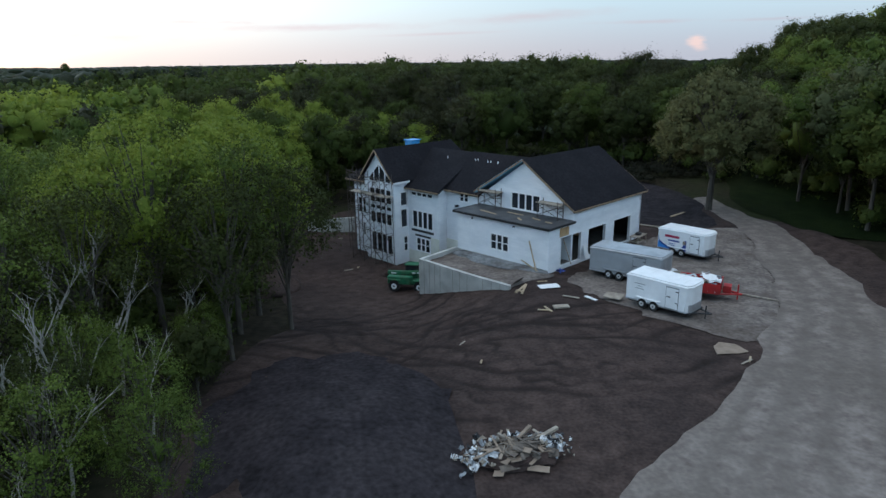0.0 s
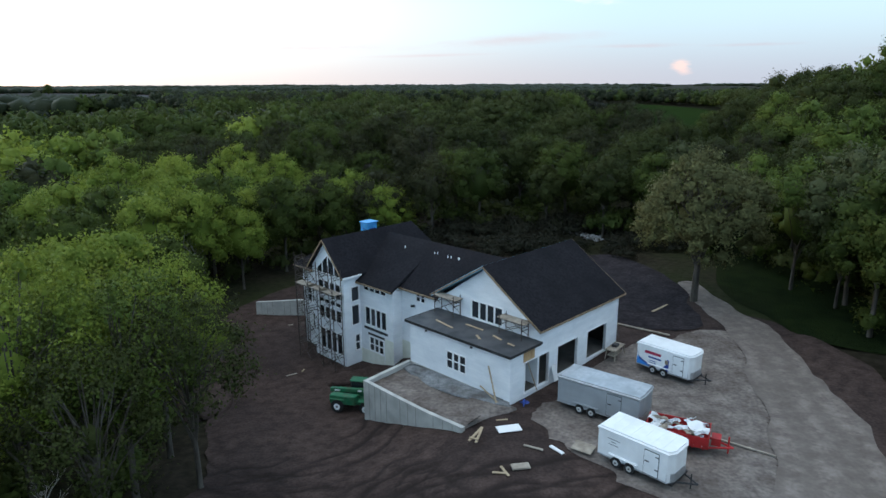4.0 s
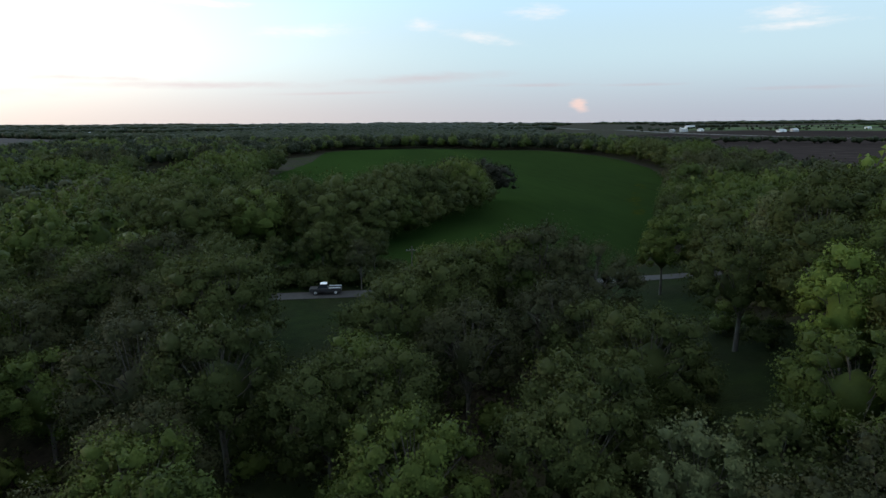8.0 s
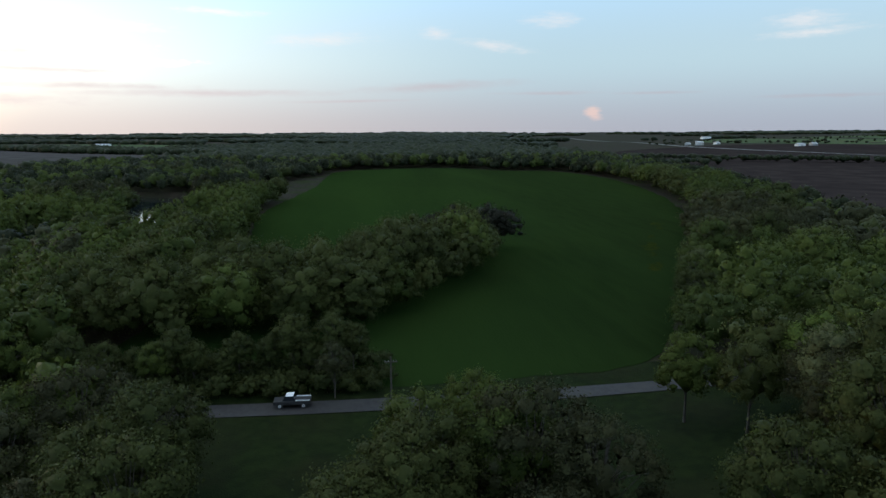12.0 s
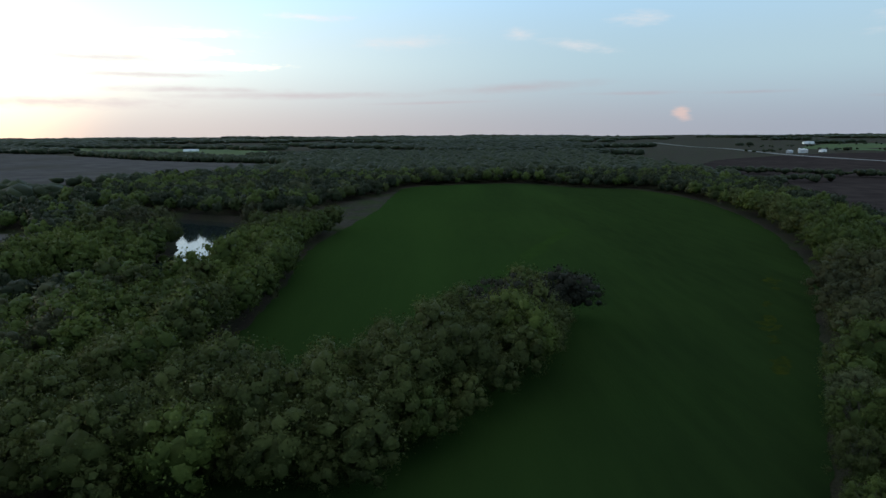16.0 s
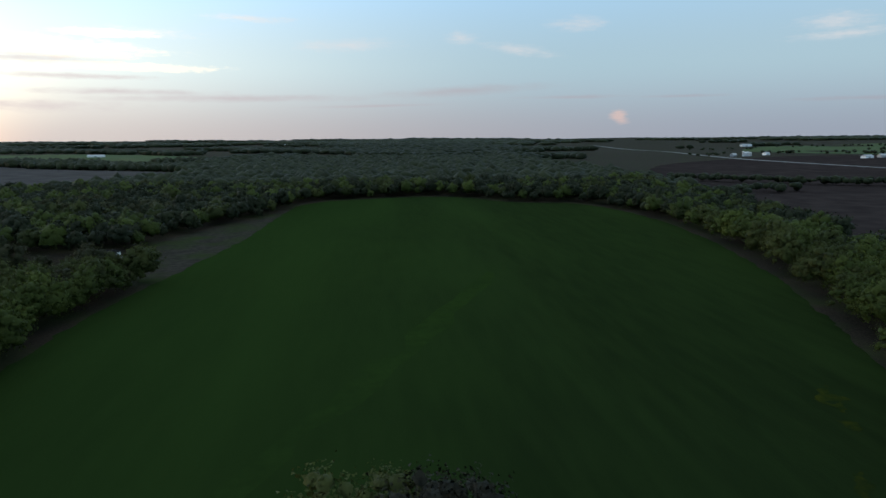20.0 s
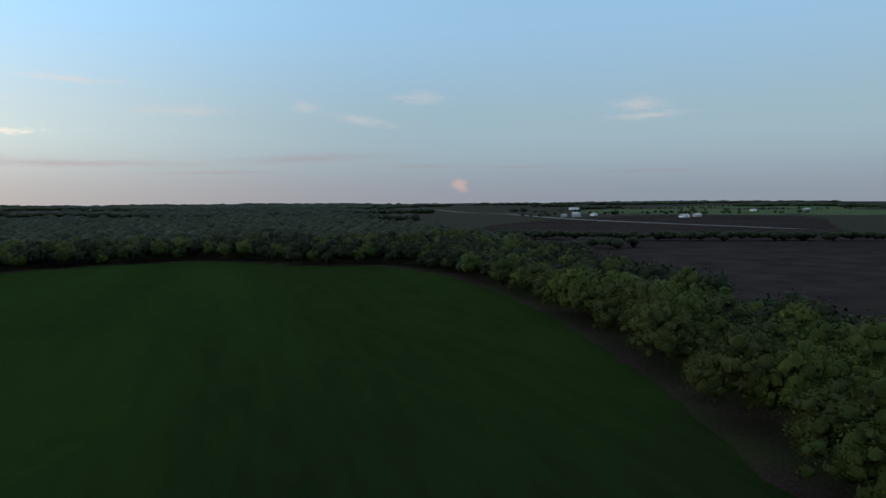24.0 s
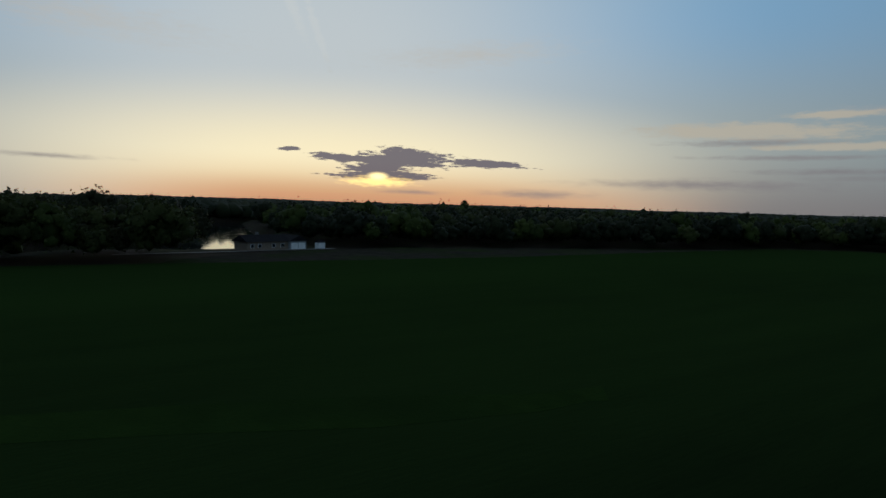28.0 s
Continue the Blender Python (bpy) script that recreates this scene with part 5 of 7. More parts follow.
# added linings and ceiling, coloured near black so the doorways read as shaded
part("garage_dark_lining", boxes((A0 + 0.28, G1 - 0.28, 6.2, 6.3, -0.93, 2.15)), M_SHADE_DARK, house, "added garage partition with the room's shade in its colour")
part("garage_dark_lining", boxes((A0 + 0.21, A0 + 0.26, GV + 0.22, 6.2, -0.93, 2.0)), M_SHADE_DARK, house, "added garage lining with the room's shade in its colour")
part("garage_dark_lining", boxes((G1 - 0.26, G1 - 0.21, GV + 0.22, 6.2, -0.93, 2.1)), M_SHADE_DARK, house, "added garage lining with the room's shade in its colour")
part("attic_floor", boxes((G0 + 0.22, G1 - 0.22, GV + 0.22, GV2 - 0.22, 2.2, 2.34)), M_SHADE_DARK, house)
for u0, u1 in doors:
    bm = bmesh.new()
    for r in ((u0 - 0.1, u0, GV - 0.03, GV + 0.2, -0.95, 1.36), (u1, u1 + 0.1, GV - 0.03, GV + 0.2, -0.95, 1.36), (u0, u1, GV - 0.03, GV + 0.2, 1.28, 1.36)):
        box(bm, *r)
    part("door_casing", bm, M_TRIM, house)
part("sheathing_patch", boxes((-1.55, -0.35, GV - 0.02, GV, 1.36, 2.05)), M_OSB, house, "bare sheathing panel above the doorway")
win = window((G0, GV2), (G0, GV), *pd, 4, 1, frame_w=0.09, name="patio_door")
slab("roof", [(-0.12, -0.05, 3.2), (11.0, -0.05, 3.2), (11.0, PK, 6.66), (-0.12, PK, 6.66)], 0.22, M_SHINGLE, "dark shingle slope over the garage")
slab("roof", [(-0.12, PK + 0.02, 6.655), (11.0, PK + 0.02, 6.655), (11.0, 10.15, 3.5), (-0.12, 10.15, 3.5)], 0.22, M_MEMBRANE, "pale blue underlay not yet shingled")
for p, q in (((-0.15, -0.08, 3.1), (-0.15, PK, 6.56)), ((-0.15, PK, 6.56), (-0.15, 10.2, 3.38)), ((11.03, -0.08, 3.1), (11.03, PK, 6.56)), ((11.03, PK, 6.56), (11.03, 10.2, 3.05))):
    board("rake_board", p, q, 0.05, 0.11, M_FASCIA, house, "raw wooden rake board")
board("fascia", (-0.12, -0.08, 3.09), (11.0, -0.08, 3.09), 0.05, 0.12, M_FASCIA, house, "raw wooden fascia")
# -- flat-roofed annex --
AV = 9.5
wall("annex_wall", (A0, AV), (A0, GV + 0.2), -1.6, 2.185, [(AV - 5.87, AV - 3.95, -0.32, 1.06)])
window((A0, AV), (A0, GV), AV - 5.87, AV - 3.95, -0.32, 1.06, 3, 2, frame_w=0.06)
wall("annex_wall", (0.5, AV), (A0 + 0.2, AV), -3.5, 2.185)
part("annex_plinth", boxes((A0 - 0.06, A0 - 0.005, GV, AV, -1.6, -0.92), (A0 - 0.06, A0 + 0.1, AV + 0.005, AV + 0.06, -1.6, -0.92)), M_CONC, house, "low concrete footing")
part("flat_roof", boxes((A0 - 0.28, G0 - 0.01, GV - 0.2, AV + 0.25, 2.19, 2.33)), M_FLAT, house, "flat black roof sheet with chalky marks")
bm = boxes((A0 - 0.31, A0 - 0.285, GV - 0.22, AV + 0.27, 2.17, 2.36), (A0 - 0.28, G0 - 0.2, GV - 0.23, GV - 0.205, 2.17, 2.36), (A0 - 0.28, G0, AV + 0.255, AV + 0.28, 2.17, 2.36))
part("roof_edge", bm, M_BLACK, house)
for vv in (7.7, 3.4):
    part("outlet", boxes((A0 - 0.12, A0 - 0.002, vv, vv + 0.14, 1.86, 1.96)), M_BLACK, house)
# -- middle wing --
UC, VE, UE, VT, UT = 0.73, 14.4, -0.28, 18.6, -2.0
wall("wing_wall", (UC, VE + 0.15), (UC, GV2), -4.9, 3.05, [(VE + 0.15 - 12.75, VE + 0.15 - 11.6, 2.0, 2.93)])
window((UC, VE + 0.15), (UC, GV2), VE + 0.15 - 12.75, VE + 0.15 - 11.6, 2.0, 2.93, 2, 2, frame_w=0.06)
part("wing_footing", boxes((UC - 0.03, UC - 0.004, 9.9, VE, -4.9, -1.7)), M_FOUND, house, "pale yellow-grey foundation board")
wall("bay_wall", (UE, VE), (UC, VE), -4.9, 2.95)
wall("bay_wall", (UE, VT), (UE, VE + 0.2), -4.9, 2.82, [(VT - 18.17, VT - 15.15, 2.0, 2.48), (VT - 18.05, VT - 15.15, -1.05, 0.7), (VT - 17.55, VT - 15.6, -3.32, -1.92)])
window((UE, VT), (UE, VE), VT - 18.17, VT - 15.15, 2.0, 2.48, 4, 1, frame_w=0.06)
window((UE, VT), (UE, VE), VT - 18.05, VT - 15.15, -1.05, 0.7, 4, 1, frame_w=0.07)
window((UE, VT), (UE, VE), VT - 17.55, VT - 15.6, -3.32, -1.92, 3, 2, frame_w=0.06)
for z0, z1, v0, v1 in ((-1.4, -1.17, 15.1, 18.15), (-1.84, -1.66, 15.5, 17.65)):
    part("flashing", boxes((UE - 0.025, UE - 0.003, v0, v1, z0, z1)), M_BLACK, house, "black flashing strip at a window")
part("bay_footing", boxes((UE - 0.02, UE - 0.003, VE, 15.5, -4.9, -1.7), (UE - 0.02, UE - 0.003, 15.6, VT, -4.9, -3.34)), M_FOUND, house, "pale yellow-grey foundation board")
for u0, vv, zz in ((UC, 13.05, 1.45), (UC, 12.8, 1.5), (UC, 11.3, 0.9)):
    part("wall_vent", boxes((u0 - 0.12, u0 - 0.002, vv, vv + 0.18, zz, zz + 0.18)), M_BLACK, house)
part("utility_box", boxes((UC - 0.2, UC - 0.035, 11.5, 11.85, -2.6, -1.9)), M_BLACK, house)
# -- tower with the tall windows --
TL, TR, TP = 23.0, VT, 20.85
tall = lambda s: 3.6 + 2.6 * (1 - abs(TL - s - TP) / 2.2)
t_open = [(TL - 22.3, TL - 18.95, 1.13, 2.67), (TL - 22.3, TL - 18.95, 0.45, 1.02), (TL - 22.3, TL - 18.95, -0.95, 0.34), (TL - 22.3, TL - 18.95, -3.85, -1.78)]
wall("tower_wall", (UT, TL), (UT, TR), -5.2, tall, t_open, breaks=(TL - TP,))
for (s0, s1, z0, z1), rows in zip(t_open, (1, 1, 1, 1)):
    window((UT, TL), (UT, TR), s0, s1, z0, z1, 4, rows, frame_w=0.08)
# the pointed window: four lights under the gable
pw = empty("gable_window")
pw.parent = house
for k in range(4):
    v0, v1 = 22.25 - 0.82 * k, 22.25 - 0.82 * (k + 1)
    zt = lambda v: 3.42 + 1.5 * (1 - abs(v - 20.62) / 1.75)
    a = [(UT - 0.03, v0 - 0.05, 3.3), (UT - 0.03, v1 + 0.05, 3.3), (UT - 0.03, v1 + 0.05, zt(v1 + 0.05)), (UT - 0.03, v0 - 0.05, zt(v0 - 0.05))]
    pane = bmesh.new()
    lo = [pane.verts.new(p) for p in a]
    hi = [pane.verts.new((p[0] + 0.02, p[1], p[2])) for p in a]
    pane.faces.new(lo), pane.faces.new(hi[::-1])
    for i in range(4):
        pane.faces.new((lo[i], hi[i], hi[(i + 1) % 4], lo[(i + 1) % 4]))
    part("pane", pane, M_GLASS, pw)
for k in range(5):
    v0 = 22.25 - 0.82 * k
    board("mullion", (UT - 0.03, v0, 3.22), (UT - 0.03, v0, zt(v0) + 0.05), 0.09, 0.08, M_TRIM, pw)
board("head", (UT - 0.03, 22.3, zt(22.3) + 0.03), (UT - 0.03, 20.62, zt(20.62) + 0.05), 0.08, 0.09, M_TRIM, pw)
board("head", (UT - 0.03, 20.62, zt(20.62) + 0.05), (UT - 0.03, 18.93, zt(18.93) + 0.03), 0.08, 0.09, M_TRIM, pw)
board("sill", (UT - 0.03, 22.3, 3.26), (UT - 0.03, 18.93, 3.26), 0.08, 0.08, M_TRIM, pw)
side = [(0.72, 1.62, 1.0, 2.38), (0.72, 1.62, -1.12, 0.75), (1.0, 1.6, -3.5, -1.95)]
wall("tower_wall", (UT + 0.2, TR), (UE + 0.2, TR), -5.2, 3.6, [(s0 - 0.2, s1 - 0.2, z0, z1) for s0, s1, z0, z1 in side])
for s0, s1, z0, z1 in side:
    window((UT, TR), (UE, TR), s0, s1, z0, z1, 1, 2 if z1 < -1.5 else 1, frame_w=0.05)
wall("tower_wall", (5.0, TL), (UT + 0.2, TL), -5.2, 3.6)
UB, VB = -1.0, 26.0
b_open = [(0.5, 2.0, -0.55, 1.1), (1.1, 2.05, -2.95, -1.45), (0.55, 1.9, 2.35, 2.8)]
wall("west_wall", (UB, VB), (UB, TL + 0.2), -5.2, 3.1, b_open)
for s0, s1, z0, z1 in b_open:
    window((UB, VB), (UB, TL), s0, s1, z0, z1, 2, 2 if z1 < 2 else 1, frame_w=0.06)
wall("west_wall", (9.5, VB), (UB + 0.2, VB), -5.4, 3.1)
wall("rear_wall", (9.5, GV2 + 0.2), (9.5, VB - 0.2), -5.2, 2.7)
# floor and partition behind the windows, indoor shade in their colour
part("upper_floor", boxes((UC + 0.25, 9.25, 10.1, VB - 0.25, -0.15, 0.0)), M_SHADE_DARK, house)
part("inner_partition", boxes((3.2, 3.3, 10.1, VB - 0.25, -4.9, 2.95)), M_SHADE_DARK, house)
# -- roofs of the wing and the main block --
ZR, UR = 6.02, 4.4
slab("roof", [(0.32, 10.1, 3.02), (UR, 6.05, ZR), (UR, 14.3, ZR), (0.32, 14.3, 3.02)], 0.22, M_SHINGLE, "dark shingle slope of the middle wing")
slab("roof", [(UR, 6.05, ZR - 0.01), (5.0, 6.6, 5.8), (5.0, 13.3, 5.8), (UR, 13.5, ZR - 0.01)], 0.15, M_MEMBRANE, "pale blue underlay on a low rear slope")
board("fascia", (5.05, 6.6, 5.72), (5.05, 13.2, 5.72), 0.05, 0.12, M_FASCIA, house, "raw wooden fascia")
ZM, UM, ZG, VW = 5.9, 4.75, 6.36, 27.0
slab("roof", [(-0.72, 14.05, 2.83), (UM, 14.05, ZM), (UM, 20.6, ZM), (0.1, 18.7, 3.29), (-0.72, 18.7, 2.83)], 0.22, M_SHINGLE, "dark shingle front slope of the main block")
slab("roof", [(1.0, TP, ZG - 0.01), (7.9, TP, ZG - 0.01), (9.9, VW, 2.85), (-1.45, VW, 2.85)], 0.22, M_SHINGLE, "dark shingle slope over the west end")
slab("roof", [(-1.45, 23.2, 2.84), (1.0, TP, ZG - 0.02), (-1.45, VW, 2.84)], 0.18, M_SHINGLE, "dark shingle hip at the west end")
slab("roof", [(9.9, 10.4, 2.9), (9.9, 20.8, 2.9), (UM, 20.8, ZM), (UM, 13.2, ZM)], 0.22, M_SHINGLE, "dark shingle rear slope")
slab("roof", [(UT - 0.38, TP, ZG), (UT - 0.38, 18.3, 3.42), (0.33, 18.3, 3.42), (UM, 20.45, 5.9), (9.9, 17.85, 2.9), (7.9, TP, ZG)], 0.18, M_SHINGLE, "dark shingle side of the tower gable")
slab("roof", [(7.9, TP, ZG - 0.005), (9.9, 17.85, 2.9), (9.9, VW, 2.85)], 0.18, M_SHINGLE, "dark shingle hip at the rear")
slab("roof", [(UT - 0.38, TP, ZG), (1.2, TP, ZG), (-1.0, 23.35, 3.42), (UT - 0.38, 23.35, 3.42)], 0.18, M_SHINGLE, "dark shingle side of the tower gable")
board("rake_board", (UT - 0.41, TP, 6.26), (UT - 0.41, 18.26, 3.32), 0.05, 0.12, M_FASCIA, house, "raw wooden rake board")
board("rake_board", (UT - 0.41, TP, 6.26), (UT - 0.41, 23.4, 3.32), 0.05, 0.12, M_FASCIA, house, "raw wooden rake board")
board("fascia", (-0.75, 14.05, 2.72), (-0.75, 18.58, 2.72), 0.05, 0.12, M_FASCIA, house, "raw wooden fascia")
board("fascia", (0.29, 10.1, 2.92), (0.29, 14.3, 2.92), 0.05, 0.12, M_FASCIA, house, "raw wooden fascia")
board("fascia", (UT - 0.3, 18.28, 3.33), (-0.3, 18.28, 3.33), 0.05, 0.16, M_TRIM, house)
board("fascia", (UB - 0.48, 23.3, 2.8), (UB - 0.48, 26.85, 2.8), 0.05, 0.12, M_FASCIA, house, "raw wooden fascia")
part("soffit", boxes((UB - 0.42, UB, 23.1, 26.6, 2.66, 2.7)), M_OSB, house)
chim = part("chimney", bevelled(boxes((4.1, 5.25, 22.75, 23.75, 4.3, 6.4)), 0.02, 1), M_BLUE, house, "boxed chimney in bright blue wrap")
part("chimney_cap", bevelled(boxes((3.98, 5.37, 22.63, 23.87, 6.4, 6.48)), 0.02, 1), M_BLUE, chim)
part("wrap_seam", boxes((4.092, 4.098, 22.95, 23.45, 5.75, 5.85), (4.4, 5.0, 22.742, 22.748, 5.78, 5.9)), M_DECAL, chim)
for u0, v0, r in ((3.55, 16.96, 0.06), (3.48, 13.29, 0.055), (3.53, 13.0, 0.055), (3.44, 11.74, 0.055), (3.46, 11.4, 0.055), (3.48, 10.56, 0.09), (3.4, 24.6, 0.06)):
    zb = 3.02 + 0.735 * (u0 - 0.32) if v0 < 14.2 else 2.83 + 0.561 * (u0 + 0.72) if v0 < 20 else 4.22
    part("vent_pipe", tube(bmesh.new(), [(u0, v0, zb - 0.1), (u0, v0, zb + 0.16)], r * 0.75, 8), M_WHITE, house, "white plastic vent pipe")

# ---- scaffolds ----
def scaffold(name, m, bays, lifts, bay=1.9, deep=0.9, lift=1.75, decks=(), label="", parent=None):
    """Steel frame scaffolding: posts, ledgers and cross braces for each lift, with plank decks."""
    s = tagged(empty(name, m), label, "scaffold")
    for i in range(bays + 1):
        for y in (0.0, deep):
            part("post", tube(bmesh.new(), [(i * bay, y, 0), (i * bay, y, lifts * lift + 0.35)], 0.036, 5), M_STEEL, s)
        for j in range(1, lifts + 1):
            for dz in (-0.45, -0.22, 0.0):
                part("rung", tube(bmesh.new(), [(i * bay, 0, j * lift + dz), (i * bay, deep, j * lift + dz)], 0.026, 4), M_STEEL, s)
    for i in range(bays):
        for j in range(lifts):
            z0, z1 = j * lift + 0.2, (j + 1) * lift - 0.1
            for y in (0.0, deep):
                part("brace", tube(bmesh.new(), [(i * bay, y, z0), ((i + 1) * bay, y, z1)], 0.022, 4), M_STEEL, s)
                part("brace", tube(bmesh.new(), [(i * bay, y, z1), ((i + 1) * bay, y, z0)], 0.022, 4), M_STEEL, s)
            part("ledger", tube(bmesh.new(), [(i * bay, 0, (j + 1) * lift), ((i + 1) * bay, 0, (j + 1) * lift)], 0.026, 4), M_STEEL, s)
            if (j + 1) in decks:
                for k in range(3):
                    part("plank", boxes((i * bay - 0.25, (i + 1) * bay + 0.2, 0.04 + k * 0.29, 0.3 + k * 0.29, (j + 1) * lift + 0.03, (j + 1) * lift + 0.08)), M_GREYWOOD, s)
    return s


HM = pose(9.9, 47.2, 0, 0, 0, 44.64)
scaffold("scaffold", HM @ pose(UT - 1.35, 23.6, -4.75, 0, 0, -90), 3, 5, 1.75, 0.9, 1.72, (4,), "tall rusty steel scaffold against the tower windows")
scaffold("scaffold", HM @ pose(UB - 0.5, 26.6, -4.95, 0, 0, -90), 1, 5, 1.7, 0.8, 1.72, (), "narrow steel scaffold tower beside the west wall")
scaffold("scaffold", HM @ pose(-0.55, 9.3, 2.34, 0, 0, -90), 1, 1, 1.9, 0.75, 1.25, (1,), "low steel scaffold frame on the flat roof")
scaffold("scaffold", HM @ pose(-0.65, 3.0, 2.34, 0, 0, -90), 1, 1, 1.9, 0.75, 1.1, (1,), "low steel scaffold frame with a plank deck on the flat roof")

# ---- walls and heaps round the house ----
srng = random.Random(5)


def wall_run(name, pts, z0, tops, thick, material, label, category="wall"):
    """A free-standing cast wall through plan points, with a top height at each."""
    w = tagged(empty(name), label, category)
    for (p, zt0), (q, zt1) in zip(zip(pts, tops), zip(pts[1:], tops[1:])):
        p, q = Vector(p), Vector(q)
        d = (q - p).normalized()
        n = Vector((-d.y, d.x)) * thick
        bm = bmesh.new()
        vs = [bm.verts.new((c.x, c.y, z)) for c, zt in ((p, zt0), (q, zt1), (q + n, zt1), (p + n, zt0)) for z in (z0, zt)]
        for f in ((0, 2, 3, 1), (2, 4, 5, 3), (4, 6, 7, 5), (6, 0, 1, 7), (1, 3, 5, 7), (0, 6, 4, 2)):
            bm.faces.new([vs[i] for i in f])
        part("wall_panel", bm, material, w)
        steps = max(1, int((q - p).length / 0.6))
        for k in range(1, steps):
            c = p + (q - p) * (k / steps) - n.normalized() * 0.012
            zt = zt0 + (zt1 - zt0) * k / steps
            part("form_seam", boxes((-0.02, 0.02, 0, 0.03, z0, zt - 0.05), m=Matrix.Translation((c.x, c.y, 0)) @ Matrix.Rotation(math.atan2(d.y, d.x), 4, "Z")), M_SEAM, w)
    return w


wall_run("retaining_wall", [(-2.0, 48.5), (0.1, 46.3), (2.2, 44.2), (4.5, 42.3)], -4.6, [-0.82, -0.85, -0.9, -1.0], 0.28, M_CONC, "pale concrete retaining wall holding up the terrace")
wall_run("retaining_wall", [(1.0, 51.7), (-1.95, 48.55)], -4.6, [-0.75, -0.82], 0.28, M_CONC, "short concrete return wall from the annex corner")
wall_run("back_retaining_wall", [(-15.8, 72.4), (-13.4, 72.1), (-10.2, 71.9)], -6.0, [-3.3, -3.1, -2.9], 0.3, M_CONC, "low concrete wall behind the house beside the woods")
bm = bmesh.new()
prism(bm, [(4.5, 42.6), (8.1, 44.7), (1.3, 51.9), (-1.6, 48.6)], -4.0, -1.02)
bmesh.ops.subdivide_edges(bm, edges=bm.edges[:], cuts=7, use_grid_fill=True)
for v in bm.verts:
    if v.co.z > -1.1:
        v.co.z += 0.10 * noise.noise(v.co * 0.9) - 0.10 * smooth01((6 - v.co.x) / 8)
tagged(part("terrace", bm, M_APRON, smooth=True), "grey gravel terrace filled in behind the retaining wall", "terrace", kind="structure")


def mound(name, x, y, rx, ry, h, turn, material, label, category, seed, lumps=0.35):
    bm = bmesh.new()
    bmesh.ops.create_icosphere(bm, subdivisions=3, radius=1.0)
    for v in bm.verts:
        k = 1 + lumps * noise.noise(v.co * 1.9 + Vector((seed, 0, 0))) + 0.12 * noise.noise(v.co * 6 + Vector((0, seed, 0)))
        v.co = Vector((v.co.x * rx * k, v.co.y * ry * k, max(-0.15, v.co.z) * h * k))
    o = part(name, bm, material, smooth=True)
    o.matrix_basis = pose(x, y, h1(x, y) + 0.08, 0, 0, turn)
    return tagged(o, label, category)


for i, (x, y, rx, ry, h, t) in enumerate([(5.6, 80.6, 1.3, 0.9, 0.6, 10), (7.6, 79.0, 1.3, 0.6, 0.3, -40), (9.6, 77.0, 1.2, 0.6, 0.3, -45)]):
    mound("gravel_heap", x, y, rx, ry, h, t, M_STONE, "low pale heap of gravel behind the house", "gravel", i * 3.1)
grit = mound("grit_fill", 4.6, 48.2, 4.6, 1.15, 0.14, -44, M_GRIT, "blue-grey grit spread along the annex wall", "gravel", 33.0, 0.5)
grit.matrix_basis = pose(4.5, 47.9, -1.06, 0, 0, -44)
osb = bmesh.new()
prism(osb, [(14.5, 31.25), (15.75, 31.3), (16.3, 31.5), (16.0, 32.45), (15.2, 32.75), (14.7, 32.2)], 0, 0.03)
tagged(part("board_sheet", osb, M_BROWNCARD), "broken weathered sheathing sheet lying on the soil", "board").location.z = h1(15.3, 32) + 0.12


def spread_mound(name, x, y, rx, ry, h, turn, material, label, category, seed):
    """A heap that runs out flat at its rim, with a rough skin and a wavy outline."""
    rings, steps = 26, 72
    V, F_ = [(0, 0, h)], []
    for i in range(1, rings + 1):
        r = i / rings
        for j in range(steps):
            a = 2 * math.pi * j / steps
            wob = 1 + 0.16 * noise.noise(Vector((math.cos(a) * 1.6, math.sin(a) * 1.6, seed)))
            px, py = math.cos(a) * r * rx * wob, math.sin(a) * r * ry * wob
            rough = 0.10 * noise.fractal(Vector((px * 0.7, py * 0.7, seed)), 0.8, 2.1, 4)
            V.append((px, py, h * (1 - r * r) ** 1.6 + rough * (1 - r ** 6) - 0.06 * r ** 8))
    for i in range(rings - 1):
        for j in range(steps):
            k, n = 1 + i * steps, (j + 1) % steps
            F_.append((k + j, k + steps + j, k + steps + n, k + n))
    bm = bmesh.new()
    vs = [bm.verts.new(p) for p in V]
    for f in F_:
        bm.faces.new([vs[q] for q in f])
    for j in range(steps):
        bm.faces.new((vs[0], vs[1 + j], vs[1 + (j + 1) % steps]))
    o = part(name, bm, material, smooth=True)
    o.matrix_basis = pose(x, y, h1(x, y) + 0.12, 0, 0, turn)
    return tagged(o, label, category)


spread_mound("topsoil_mound", -4.4, 22.5, 5.2, 9.5, 0.85, 8, M_BLACKSOIL, "broad low mound of black topsoil in the yard", "soil", 7.0)
mound("soil_ridge", -6.0, 16.0, 3.5, 5.0, 0.7, 15, M_YARD, "low mound of dark soil at the edge of the woods", "soil", 51.0)
mound("soil_ridge", -4.0, 56.5, 2.0, 1.2, 0.5, 40, M_YARD, "low bank of dark soil beside the house wall", "soil", 57.0)
mound("soil_ridge", -14.5, 52.0, 2.0, 3.2, 0.8, 10, M_YARD, "low bank of brown soil at the edge of the woods", "soil", 63.0)
